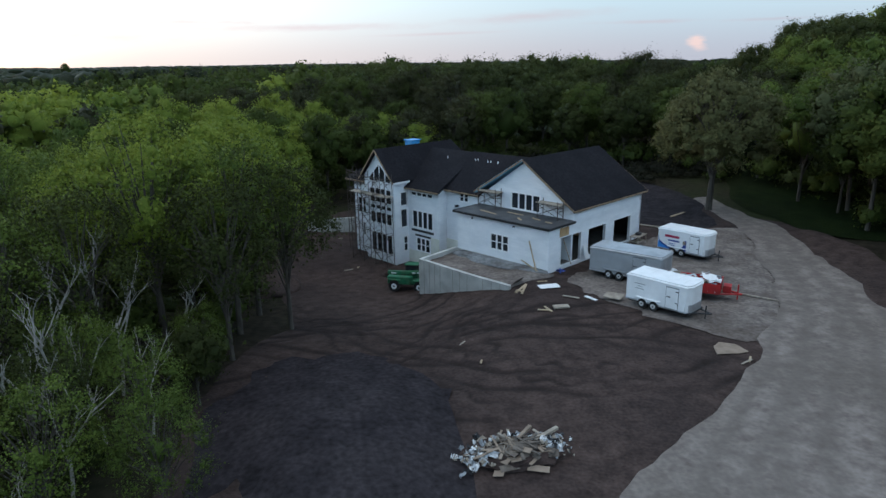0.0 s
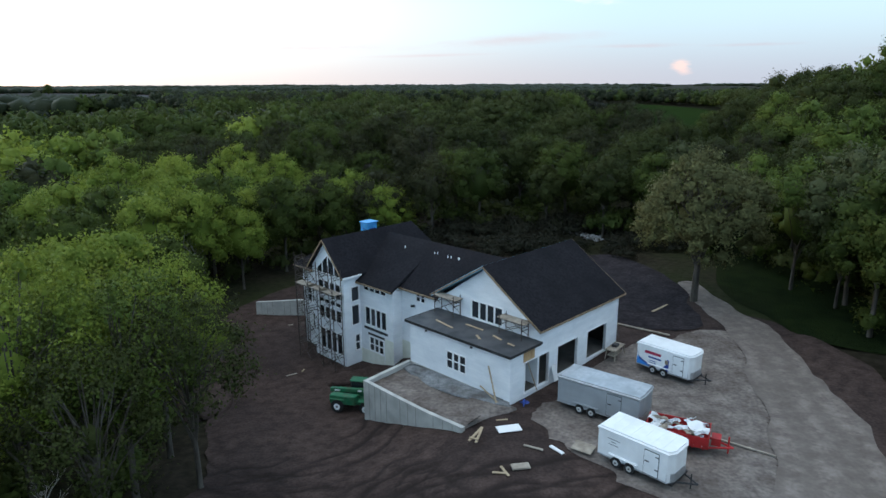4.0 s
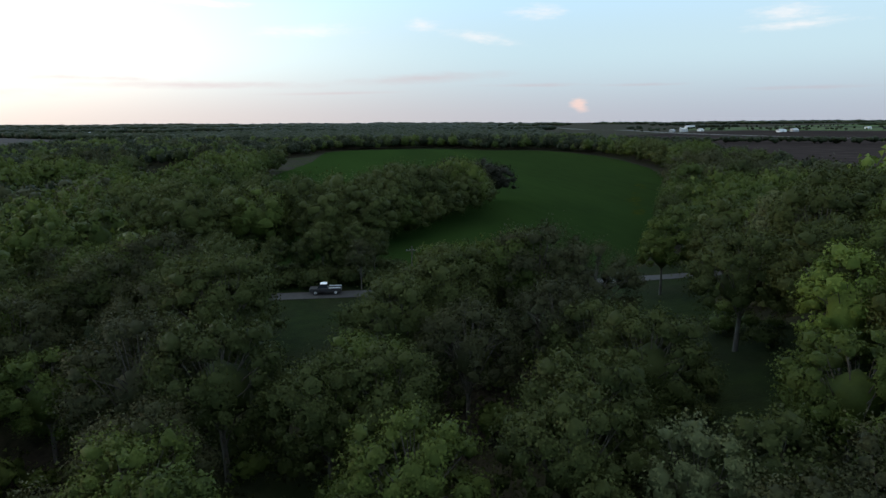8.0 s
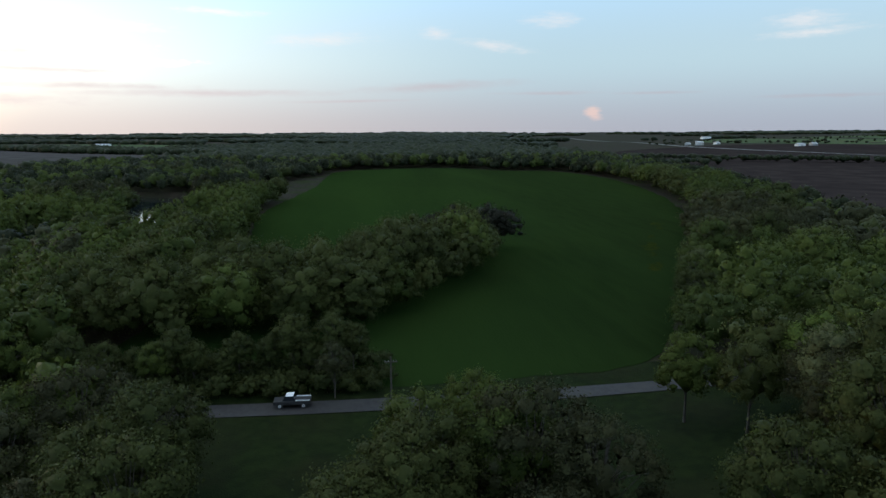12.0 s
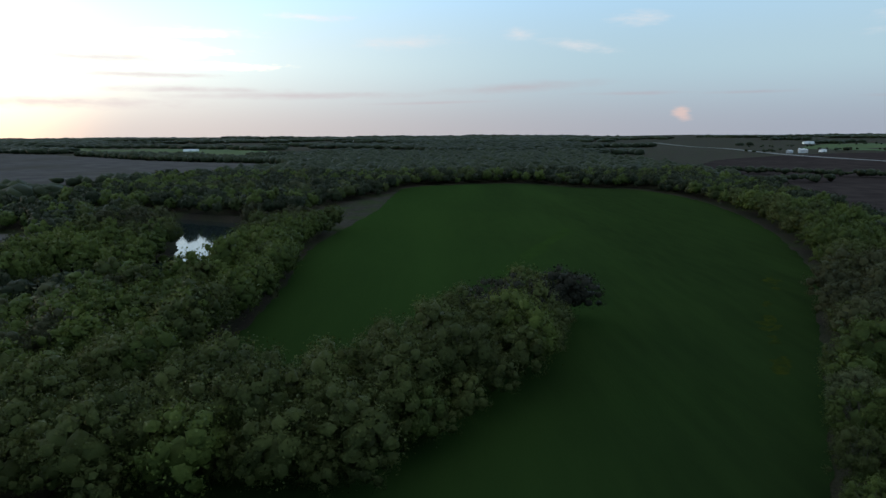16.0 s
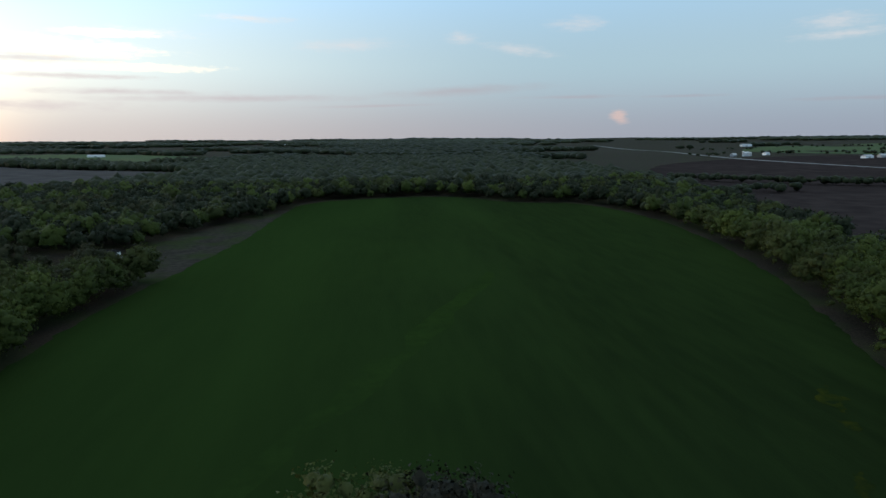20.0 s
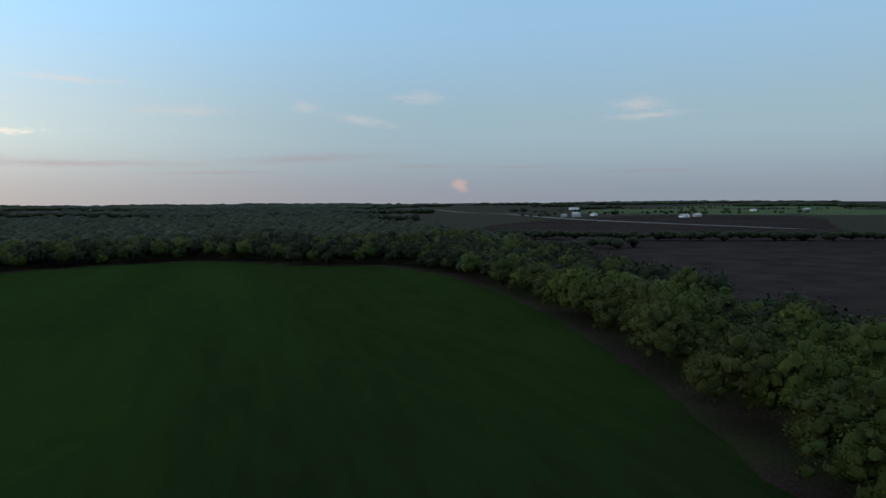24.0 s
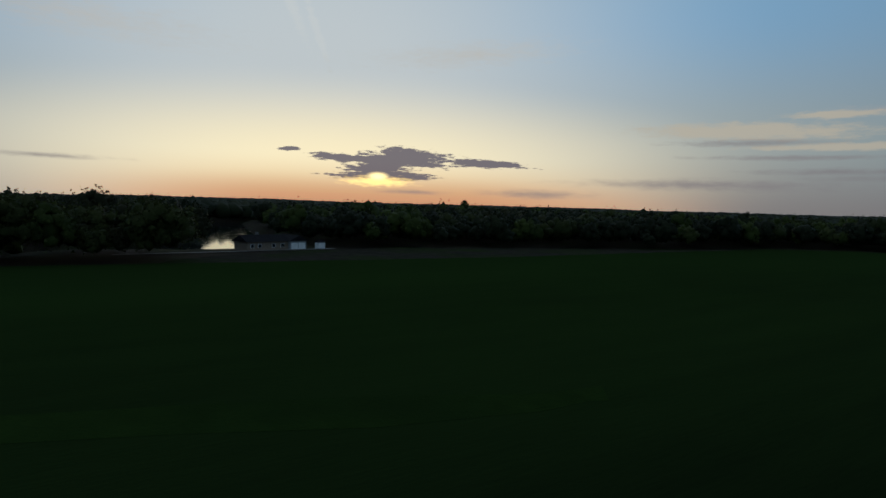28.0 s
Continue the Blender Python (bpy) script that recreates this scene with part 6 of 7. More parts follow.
# broken pale stone tipped at the edge of the brush, and on the heaps
for i, (x, y, sx, sy, n, a) in enumerate([(23.4, 88.6, 0.9, 2.6, 70, 30), (21.8, 91.6, 1.2, 0.7, 30, 0), (7.2, 79.0, 1.5, 0.9, 26, -20), (5.4, 80.8, 1.3, 0.7, 16, -20)]):
    heap = tagged(empty("rubble_heap", pose(x, y, h1(x, y) + 0.05, 0, 0, a)), "scattered heap of broken pale stone on dark soil", "rubble")
    for k in range(n):
        s = srng.uniform(0.1, 0.34) if i < 2 else srng.uniform(0.06, 0.19)
        bm = bmesh.new()
        bmesh.ops.create_icosphere(bm, subdivisions=1, radius=s)
        for v in bm.verts:
            v.co = v.co * (1 + 0.45 * noise.noise(v.co * 4 / s + Vector((k, i, 0))))
            v.co.z *= 0.6
        part("stone", bm, M_STONE if i < 2 else M_RUBBLE, heap).matrix_local = pose(srng.gauss(0, sx * 0.6), srng.gauss(0, sy * 0.5), s * 0.35 + srng.uniform(0, 0.15), 0, 0, srng.uniform(0, 360))


# stacks of lumber behind the house
def lumber_stack(x0, y0, x1, y1, wide, rows, label):
    z = h1((x0 + x1) / 2, (y0 + y1) / 2) + 0.12
    L = math.hypot(x1 - x0, y1 - y0)
    st = tagged(empty("lumber_stack", pose(x0, y0, z, 0, 0, math.degrees(math.atan2(y1 - y0, x1 - x0)))), label, "lumber", "lumber stacks behind the house")
    per = max(2, int(wide / 0.2))
    for j in range(rows):
        for k in range(per):
            e = srng.uniform(-0.2, 0.1)
            part("board", boxes((e, L + e, -wide / 2 + k * wide / per, -wide / 2 + (k + 0.92) * wide / per, 0.12 + j * 0.1, 0.2 + j * 0.1)), M_LUMBER, st)
    for s in (0.2, 0.8):
        part("bearer", boxes((L * s - 0.06, L * s + 0.06, -wide / 2, wide / 2, 0, 0.11)), M_GREYWOOD, st)
    return st


lumber_stack(-3.0, 84.6, 1.6, 86.4, 0.6, 5, "long stack of raw lumber on the soil")
lumber_stack(-3.9, 84.4, -1.7, 82.3, 1.0, 3, "short wide stack of raw boards on the soil")


# ---- wheels and trailers ----
def wheel(parent, x, y, z, r, w, turn=0.0, rim_mat=M_RIM):
    bm = bmesh.new()
    bmesh.ops.create_cone(bm, cap_ends=True, segments=20, radius1=r, radius2=r, depth=w, matrix=Matrix.Rotation(math.pi / 2, 4, "X"))
    bmesh.ops.bevel(bm, geom=[e for e in bm.edges if len(e.link_faces) == 2 and any(len(f.verts) > 4 for f in e.link_faces)], offset=r * 0.14, segments=2, affect="EDGES")
    wh = part("wheel", bm, M_TYRE, parent)
    wh.matrix_local = pose(x, y, z, 0, 0, turn)
    bm = bmesh.new()
    bmesh.ops.create_cone(bm, cap_ends=True, segments=16, radius1=r * 0.58, radius2=r * 0.5, depth=w + 0.02, matrix=Matrix.Rotation(math.pi / 2, 4, "X"))
    part("rim", bm, rim_mat, wh)
    bm = bmesh.new()
    bmesh.ops.create_cone(bm, cap_ends=True, segments=10, radius1=r * 0.16, radius2=r * 0.16, depth=w + 0.06, matrix=Matrix.Rotation(math.pi / 2, 4, "X"))
    part("hub", bm, M_BLACK, wh)
    return wh


def box_trailer(x, y, turn, length, wide, tall, skin, roof, label, nose=0.45, axle=0.42, door_at=None, decal=False, mark=False, floor=0.38):
    """An enclosed cargo trailer: x along it towards the hitch, its nearer side at y = 0."""
    t = tagged(empty("cargo_trailer", pose(x, y, h1(x, y) + 0.09, 0, 0, turn)), label, "trailer", "cargo trailers in the yard")
    plan = [(0, 0), (length - nose * 0.5, 0), (length, wide * 0.22), (length, wide * 0.78), (length - nose * 0.5, wide), (0, wide)]
    part("body", bevelled(prism(bmesh.new(), plan, floor, floor + tall), 0.03), skin, t)
    bm = prism(bmesh.new(), [(px + (0.04 if px > 0 else -0.04), py + (0.03 if py > wide / 2 else -0.03)) for px, py in plan], floor + tall - 0.06, floor + tall + 0.13)
    bmesh.ops.bevel(bm, geom=[e for e in bm.edges if min(v.co.z for v in e.verts) > floor + tall], offset=0.10, segments=3, affect="EDGES")
    part("roof", bm, roof, t, smooth=False)
    for k in range(1, int(length / 0.6)):
        part("roof_rib", boxes((k * 0.6 - 0.012, k * 0.6 + 0.012, 0.1, wide - 0.1, floor + tall + 0.128, floor + tall + 0.14)), roof, t)
    for k in range(1, int(length / 0.8)):
        part("panel_seam", boxes((k * 0.8 - 0.008, k * 0.8 + 0.008, -0.008, -0.002, floor + 0.1, floor + tall - 0.08)), skin, t)
    part("lower_trim", boxes((0, length - nose * 0.5, -0.012, -0.003, floor, floor + 0.09)), M_GALV, t)
    part("stone_guard", prism(bmesh.new(), [(length - nose * 0.5 - 0.02, -0.012), (length + 0.012, wide * 0.22 - 0.01), (length + 0.012, wide * 0.78 + 0.01), (length - nose * 0.5, wide * 0.9), (length - nose * 0.5, 0.1)], floor, floor + 0.5), M_GALV, t, "metal stone guard")
    part("chassis", boxes((0.1, length, 0.15, wide - 0.15, floor - 0.12, floor - 0.005)), M_BLACK, t)
    for side_y in (0.02, wide - 0.02):
        for k in (-0.4, 0.4):
            wheel(t, length * axle + k, side_y, 0.31, 0.31, 0.2)
        bm = boxes((length * axle - 0.85, length * axle + 0.85, side_y - 0.14, side_y + 0.14, 0.66, 0.72))
        part("mudguard", bevelled(bm, 0.02, 1), skin, t)
    if door_at:
        d0, d1 = door_at
        d = part("door", boxes((d0, d1, -0.03, -0.004, floor + 0.1, floor + tall - 0.18)), skin, t)
        bm = bmesh.new()
        for r in ((d0 - 0.015, d0, -0.034, -0.004, floor + 0.085, floor + tall - 0.165), (d1, d1 + 0.015, -0.034, -0.004, floor + 0.085, floor + tall - 0.165), (d0, d1, -0.036, -0.004, floor + tall - 0.18, floor + tall - 0.15), (d0, d1, -0.036, -0.004, floor + 0.07, floor + 0.1)):
            box(bm, *r)
        part("door_frame", bm, M_BLACK, t)
        part("latch", boxes((d0 + 0.05, d0 + 0.3, -0.06, -0.03, floor + tall * 0.5, floor + tall * 0.5 + 0.05)), M_BLACK, d)
        for zz in (0.3, 0.75):
            part("hinge", boxes((d1 - 0.18, d1 + 0.02, -0.05, -0.03, floor + tall * zz, floor + tall * zz + 0.05)), M_BLACK, d)
    if decal:
        def print_shape(pts, material, label, proud=0.0):
            bm = prism(bmesh.new(), [(px, pz) for px, pz in pts], 0.004 + proud, 0.012 + proud, m=Matrix(((1, 0, 0, 0), (0, 0, -1, 0), (0, 1, 0, floor), (0, 0, 0, 1))))
            part("decal", bm, material, t, label)
        w, h = length * 0.60, tall * 0.92
        arc = [(0.05 + 0.42 * w * s, h * (0.46 - 0.36 * s ** 0.6)) for s in (0, 0.15, 0.35, 0.6, 0.8, 1.0)]
        print_shape([(0.04, 0.1), (0.44 * w, 0.1)] + arc[::-1], M_DECALSKY, "sky-blue printed sweep")
        print_shape([(0.04, h * 0.70), (0.04, h * 0.60)] + [(x, z - 0.02) for x, z in arc[1:]] + [(x + 0.07, z + 0.08) for x, z in arc[::-1]], M_DECAL, "navy printed stripe", 0.004)
        print_shape([(0.74 * w, 0.1), (w, 0.1), (w, h * 0.66), (0.93 * w, h * 0.66), (0.95 * w, h * 0.5), (0.86 * w, h * 0.28)], M_DECAL, "navy printed corner")
        print_shape([(0.24 * w, h * 0.70), (0.74 * w, h * 0.70), (0.76 * w, h * 0.82), (0.26 * w, h * 0.84)], M_DECALRED, "crimson printed bar")
        print_shape([(0.36 * w, h * 0.50), (0.76 * w, h * 0.50), (0.76 * w, h * 0.58), (0.36 * w, h * 0.58)], M_DECAL, "navy printed bar")
        print_shape([(0.88 * w, h * 0.42), (0.98 * w, h * 0.42), (0.98 * w, h * 0.62), (0.88 * w, h * 0.62)], M_BROWNCARD, "brown printed square", 0.006)
        for z_ in (0.26, 0.36):
            print_shape([(0.40 * w, h * z_), (0.62 * w, h * z_), (0.62 * w, h * z_ + 0.05), (0.40 * w, h * z_ + 0.05)], M_DECAL, "navy printed bar", 0.004)
    if mark:
        for k, (w_, z_) in enumerate(((0.75, 0.72), (0.3, 0.62), (0.6, 0.52))):
            part("lettering", boxes((0.55 + 0.4 - w_ / 2, 0.55 + 0.4 + w_ / 2, -0.012, -0.004, floor + tall * z_, floor + tall * z_ + 0.045)), M_GREYPANEL, t, "grey printed bar")
    bm = bmesh.new()
    tube(bm, [(length - 0.4, wide * 0.15, floor - 0.05), (length + 0.95, wide * 0.5, floor + 0.02)], 0.05, 6)
    tube(bm, [(length - 0.4, wide * 0.85, floor - 0.05), (length + 0.95, wide * 0.5, floor + 0.02)], 0.05, 6)
    part("drawbar", bm, M_BLACK, t, "black A-frame drawbar")
    part("jack", tube(bmesh.new(), [(length + 0.6, wide * 0.5, 0.0), (length + 0.6, wide * 0.5, 0.85)], 0.04, 8), M_BLACK, t)
    part("tail_light", boxes((-0.03, -0.002, 0.1, 0.22, floor + 0.25, floor + 0.4)), M_RED, t)
    return t


box_trailer(11.8, 39.2, -46.7, 4.25, 2.1, 1.62, M_WHITE, M_WHITE, "white enclosed cargo trailer with a side door", door_at=(2.75, 3.55), mark=True, axle=0.37)
box_trailer(10.75, 45.2, -38.5, 5.4, 2.2, 1.7, M_GREYPANEL, M_GALV, "grey enclosed cargo trailer with a ribbed roof", nose=0.2, door_at=(3.3, 4.2), axle=0.36)
box_trailer(17.55, 50.65, -47.5, 4.1, 1.95, 1.62, M_WHITE, M_WHITE, "white enclosed cargo trailer with a navy printed graphic", door_at=(2.75, 3.5), decal=True, axle=0.42)
# the ramp lying behind the white trailer
board("loading_ramp", (11.5, 40.4, h1(11.5, 40.4) + 0.34), (11.0, 39.7, h1(11, 39.7) + 0.26), 1.2, 0.05, M_GREYWOOD)
tagged(bpy.data.objects["loading_ramp"], "weathered plywood ramp on the ground behind a trailer", "ramp")

# red dump trailer loaded with scrap
dump = tagged(empty("dump_trailer", pose(14.9, 40.6, h1(15, 40) + 0.1, 0, 0, -27)), "red open dump trailer heaped with scrap", "trailer")
for nm, r in (("side_board", (0, 3.3, 0, 0.06, 0.5, 1.15)), ("side_board", (0, 3.3, 1.84, 1.9, 0.5, 1.15)), ("tailgate", (-0.06, 0, 0, 1.9, 0.5, 1.15)), ("headboard", (3.3, 3.36, 0, 1.9, 0.5, 1.2)), ("bed", (0, 3.3, 0.06, 1.84, 0.46, 0.52))):
    part(nm, bevelled(boxes(r), 0.012, 1), M_RED, dump)
for k in range(6):
    part("stake", boxes((0.25 + k * 0.56, 0.33 + k * 0.56, -0.05, 0.0, 0.46, 1.17)), M_RED, dump)
    part("marker", boxes((0.5 + k * 0.5, 0.58 + k * 0.5, -0.02, -0.003, 0.62, 0.66)), M_WHITE, dump)
for side_y in (0.0, 1.9):
    for k in (1.1, 1.85):
        wheel(dump, k, side_y, 0.32, 0.32, 0.2)
bm = tube(bmesh.new(), [(3.2, 0.3, 0.45), (4.6, 0.95, 0.42)], 0.06, 6)
tube(bm, [(3.2, 1.6, 0.45), (4.6, 0.95, 0.42)], 0.06, 6)
part("drawbar", bm, M_RED, dump)
part("tool_box", bevelled(boxes((3.45, 3.95, 0.6, 1.3, 0.5, 0.95)), 0.02, 1), M_RED, dump)
part("jack", tube(bmesh.new(), [(4.35, 0.95, 0.02), (4.35, 0.95, 1.05)], 0.045, 8), M_RED, dump)


def scrap(name, parent, x, y, z, w, d, h, turn, tilt, material, label=""):
    """A crumpled or broken flat piece."""
    bm = bmesh.new()
    bmesh.ops.create_grid(bm, x_segments=4, y_segments=3, size=0.5)
    for v in bm.verts:
        v.co = Vector((v.co.x * w * (1 + 0.2 * noise.noise(v.co * 5 + Vector((x, y, 0)))), v.co.y * d, h * noise.noise(v.co * 3 + Vector((x * 3, y * 3, 1)))))
    res = bmesh.ops.extrude_face_region(bm, geom=bm.faces[:])
    for v in res["geom"]:
        if isinstance(v, bmesh.types.BMVert):
            v.co.z += 0.02
    o = part(name, bm, material, parent, label)
    o.matrix_local = pose(x, y, z, tilt, tilt * 0.6, turn)
    return o


for k in range(26):
    scrap("scrap_sheet", dump, srng.uniform(0.3, 3.0), srng.uniform(0.2, 1.7), 1.05 + srng.uniform(0, 0.28), srng.uniform(0.3, 0.8), srng.uniform(0.2, 0.5), 0.2, srng.uniform(0, 360), srng.uniform(-30, 30), srng.choice([M_FOIL, M_WHITE, M_FOIL, M_GREYWOOD, M_BROWNCARD]))
scrap("tarpaulin", dump, 2.7, 0.9, 1.32, 1.1, 1.0, 0.35, 20, 8, M_WHITE, "crumpled white sheet")

# ---- green telehandler ----
th = tagged(empty("telehandler", pose(-2.9, 50.9, h1(-2.9, 50.9) + 0.05, 0, 0, -14) @ Matrix.Diagonal((0.86, 0.86, 0.9, 1))), "green telescopic handler parked below the retaining wall", "telehandler")
bm = prism(bmesh.new(), [(-1.9, -0.55), (1.7, -0.55), (1.9, -0.3), (1.9, 0.3), (1.7, 0.55), (-1.9, 0.55)], 0.55, 1.0)
part("chassis", bevelled(bm, 0.04, 1), M_GREEN, th)
bm = prism(bmesh.new(), [(-1.95, -1.0), (0.3, -1.0), (0.5, -0.35), (-1.95, -0.35)], 0.7, 1.45)
part("engine_cover", bevelled(bm, 0.08, 2), M_GREEN, th)
bm = bmesh.new()
for x0, x1 in ((-0.5, -0.42), (0.62, 0.7)):
    for y0 in (0.3, 1.0):
        box(bm, x0, x1, y0, y0 + 0.08, 1.0, 2.2)
part("cab_frame", bm, M_BLACK, th)
part("cab_lower", bevelled(boxes((-0.5, 0.7, 0.3, 1.08, 0.7, 1.25)), 0.03, 1), M_GREEN, th)
part("cab_roof", bevelled(boxes((-0.58, 0.78, 0.24, 1.14, 2.2, 2.3)), 0.04, 2), M_GREEN, th)
for r in ((-0.44, 0.64, 0.32, 0.33, 1.25, 2.2), (-0.44, 0.64, 1.04, 1.05, 1.25, 2.2)):
    part("cab_glass", boxes(r), M_GLASS, th)
boom = part("boom", bevelled(boxes((-2.1, 2.3, -0.2, 0.14, 1.45, 1.78), m=pose(0, 0, 0, 0, -3, 0)), 0.03, 1), M_GREEN, th, "telescopic boom")
for k, x0 in enumerate((-1.7, 0.4, 0.9)):
    part("lettering", boxes((x0, x0 + (0.5, 0.35, 0.6)[k], -0.215, -0.202, 1.56, 1.68), m=pose(0, 0, 0, 0, -3, 0)), M_WHITE, boom, "pale printed bar")
part("inner_boom", boxes((2.25, 3.0, -0.14, 0.08, 1.5, 1.72)), M_BLACK, boom)
part("fork_frame", boxes((2.95, 3.05, -0.65, 0.6, 0.35, 1.3)), M_BLACK, th)
for y0 in (-0.5, 0.35):
    part("fork", boxes((3.05, 4.1, y0, y0 + 0.12, 0.35, 0.42)), M_BLACK, th)
for x0 in (-1.25, 1.25):
    for y0 in (-0.95, 0.95):
        wheel(th, x0, y0, 0.55, 0.55, 0.42, rim_mat=M_WHITE)
        part("fender", bevelled(boxes((x0 - 0.62, x0 + 0.62, y0 - 0.24, y0 + 0.24, 1.14, 1.2)), 0.02, 1), M_GREEN, th)

# ---- heap of building scrap in the yard ----
pile = tagged(empty("scrap_heap", pose(2.75, 22.2, h1(2.7, 22.2) + 0.1, 0, 0, 8)), "heap of broken boards, foil and sheathing scraps on bare soil", "scrap heap")
base_ = bmesh.new()
bmesh.ops.create_icosphere(base_, subdivisions=3, radius=1.0)
for v in base_.verts:
    k = 1 + 0.3 * noise.noise(v.co * 2.4)
    v.co = Vector((v.co.x * 2.15 * k, v.co.y * 1.05 * k, max(-0.1, v.co.z) * 0.5 * k))
part("rubble", base_, M_YARD, pile, "grey rubble core")
def heap_z(x, y):
    return 0.5 * max(0.0, 1 - (x / 2.15) ** 2 - (y / 1.05) ** 2)


# broken boards, mostly radiating from the middle
for k in range(60):
    x, y = srng.gauss(0.0, 0.75), srng.gauss(0.05, 0.38)
    L, t = srng.uniform(0.4, 1.5), radians(srng.gauss(20, 70))
    z, up = heap_z(x, y) + 0.06 + srng.uniform(0, 0.10), srng.uniform(-0.2, 0.3)
    board("board", (x - math.cos(t) * L / 2, y - math.sin(t) * L / 2, z - up * 0.3), (x + math.cos(t) * L / 2, y + math.sin(t) * L / 2, z + up * 0.5), srng.choice([0.03, 0.04, 0.08, 0.12]), 0.025, srng.choice([M_OLDBOARD, M_GREYWOOD, M_BROWNCARD, M_OLDBOARD]), pile)
# flat sheathing offcuts sliding off the front
for k in range(22):
    x, y = srng.uniform(-0.9, 1.5), srng.uniform(-1.15, -0.15)
    t = srng.gauss(-25, 40)
    w, d = srng.uniform(0.3, 0.9), srng.uniform(0.2, 0.42)
    m = pose(x, y, heap_z(x, y) + 0.07 + srng.uniform(0, 0.08), 14 + srng.uniform(-8, 8), srng.uniform(-8, 8), t)
    part("sheathing_piece", boxes((-w / 2, w / 2, -d / 2, d / 2, -0.008, 0.008), m=m), srng.choice([M_BROWNCARD, M_OLDBOARD, M_OLDBOARD]), pile, "flat brown sheathing offcut")
# crumpled foil and film at both ends
for k in range(96):
    x, y = (srng.gauss(-1.75, 0.3), srng.gauss(-0.25, 0.45)) if k % 5 < 2 else (srng.gauss(1.6, 0.35), srng.gauss(0.3, 0.35)) if k % 5 < 4 else (srng.gauss(-0.4, 0.8), srng.gauss(0.6, 0.2))
    scrap("sheet_scrap", pile, x, y, heap_z(x, y) + 0.08 + srng.uniform(0, 0.12), srng.uniform(0.12, 0.42), srng.uniform(0.1, 0.28), 0.22, srng.uniform(0, 360), srng.uniform(-40, 40), srng.choice([M_FOIL, M_FOIL, M_WHITE, M_BLACK, M_GREYPANEL, M_GREYWOOD]))
scrap("sheet_scrap", pile, 1.15, -0.5, 0.22, 0.2, 0.14, 0.15, 20, 10, M_RED)
for k in range(90):
    x, y = srng.gauss(1.6, 0.4), srng.gauss(0.2, 0.38)
    s = srng.uniform(0.02, 0.07)
    part("rubble_piece", boxes((-s, s, -s * 0.7, s * 0.7, -s * 0.4, s * 0.4), m=pose(x, y, heap_z(x, y) + 0.05 + srng.uniform(0, 0.1), srng.uniform(0, 90), srng.uniform(0, 90), srng.uniform(0, 90))), srng.choice([M_STONE, M_BLACK, M_GREYWOOD, M_FOIL]), pile)
board("beam", (0.75, 0.2, 0.42), (1.95, 0.85, 0.52), 0.16, 0.12, M_GREYWOOD, pile)
board("beam", (0.15, 0.35, 0.5), (0.85, 1.0, 0.62), 0.14, 0.1, M_BROWNCARD, pile)

# ---- loose boards and sheets lying about ----
def lying(name, x, y, L, w, h, turn, material, label, category="board", lift=0.0):
    z = h1(x, y) + 0.10 + h / 2 + lift
    o = part(name, bevelled(boxes((-L / 2, L / 2, -w / 2, w / 2, -h / 2, h / 2)), min(0.006, h * 0.2), 1), material)
    o.matrix_basis = pose(x, y, z, 0, 0, turn)
    return tagged(o, label, category)


lying("white_sheet", 7.3, 42.3, 1.45, 0.75, 0.05, 12, M_WHITE, "white foam sheet lying on the soil", "sheet")
lying("plank", 8.45, 40.3, 1.15, 0.14, 0.06, -28, M_GREYWOOD, "weathered plank lying on the soil")
lying("plank", 9.75, 40.1, 1.0, 0.22, 0.06, -55, M_WHITE, "short white board lying on the soil")
lying("plank", 6.55, 37.9, 0.95, 0.14, 0.06, -70, M_LUMBER, "short raw board lying on the soil")
lying("plank", 6.25, 37.75, 0.75, 0.14, 0.06, -8, M_LUMBER, "short raw board lying on the soil")
lying("pallet", 7.45, 38.35, 1.0, 0.5, 0.1, 8, M_GREYWOOD, "grey wooden pallet lying on the soil", "pallet")
lying("plank", 23.4, 62.4, 2.6, 0.2, 0.08, 42, M_LUMBER, "long raw beam lying under the big tree")
lying("plank", 19.8, 57.8, 5.5, 0.18, 0.1, -38, M_GREYWOOD, "long grey timber lying beside the garage corner")
lying("plank", 20.3, 40.2, 3.6, 0.12, 0.08, -38, M_GREYWOOD, "long weathered plank lying on the gravel")
lying("plank", 1.0, 34.0, 0.6, 0.08, 0.05, 60, M_GREYWOOD, "small offcut lying on the soil")
for (x, y, L, t) in ((-6.9, 27.5, 0.7, 70), (-7.4, 25.4, 0.5, 50), (15.6, 30.2, 0.9, 35), (15.9, 30.5, 0.7, 60), (3.2, 47.5, 0.8, 20), (7.0, 43.3, 0.7, 8), (-9.0, 57.5, 0.9, 30), (-8.2, 58.3, 0.5, 80), (-11.5, 69.0, 0.5, 10), (1.9, 31.0, 0.4, 80)):
    lying("offcut", x, y, L, 0.1, 0.05, t, srng.choice([M_GREYWOOD, M_LUMBER]), "short wooden offcut lying on the soil", "board")
frame_ = tagged(empty("timber_frame", pose(5.35, 41.4, h1(5.3, 41.4) + 0.14, 0, 0, 62)), "nailed timber A-frame lying on the soil", "frame")
board("leg", (-0.7, -0.22, 0.1), (0.7, 0.0, 0.3), 0.14, 0.06, M_LUMBER, frame_)
board("leg", (-0.7, 0.22, 0.1), (0.7, 0.0, 0.3), 0.14, 0.06, M_LUMBER, frame_)
board("crosspiece", (-0.5, -0.28, 0.2), (-0.5, 0.28, 0.2), 0.12, 0.05, M_LUMBER, frame_)
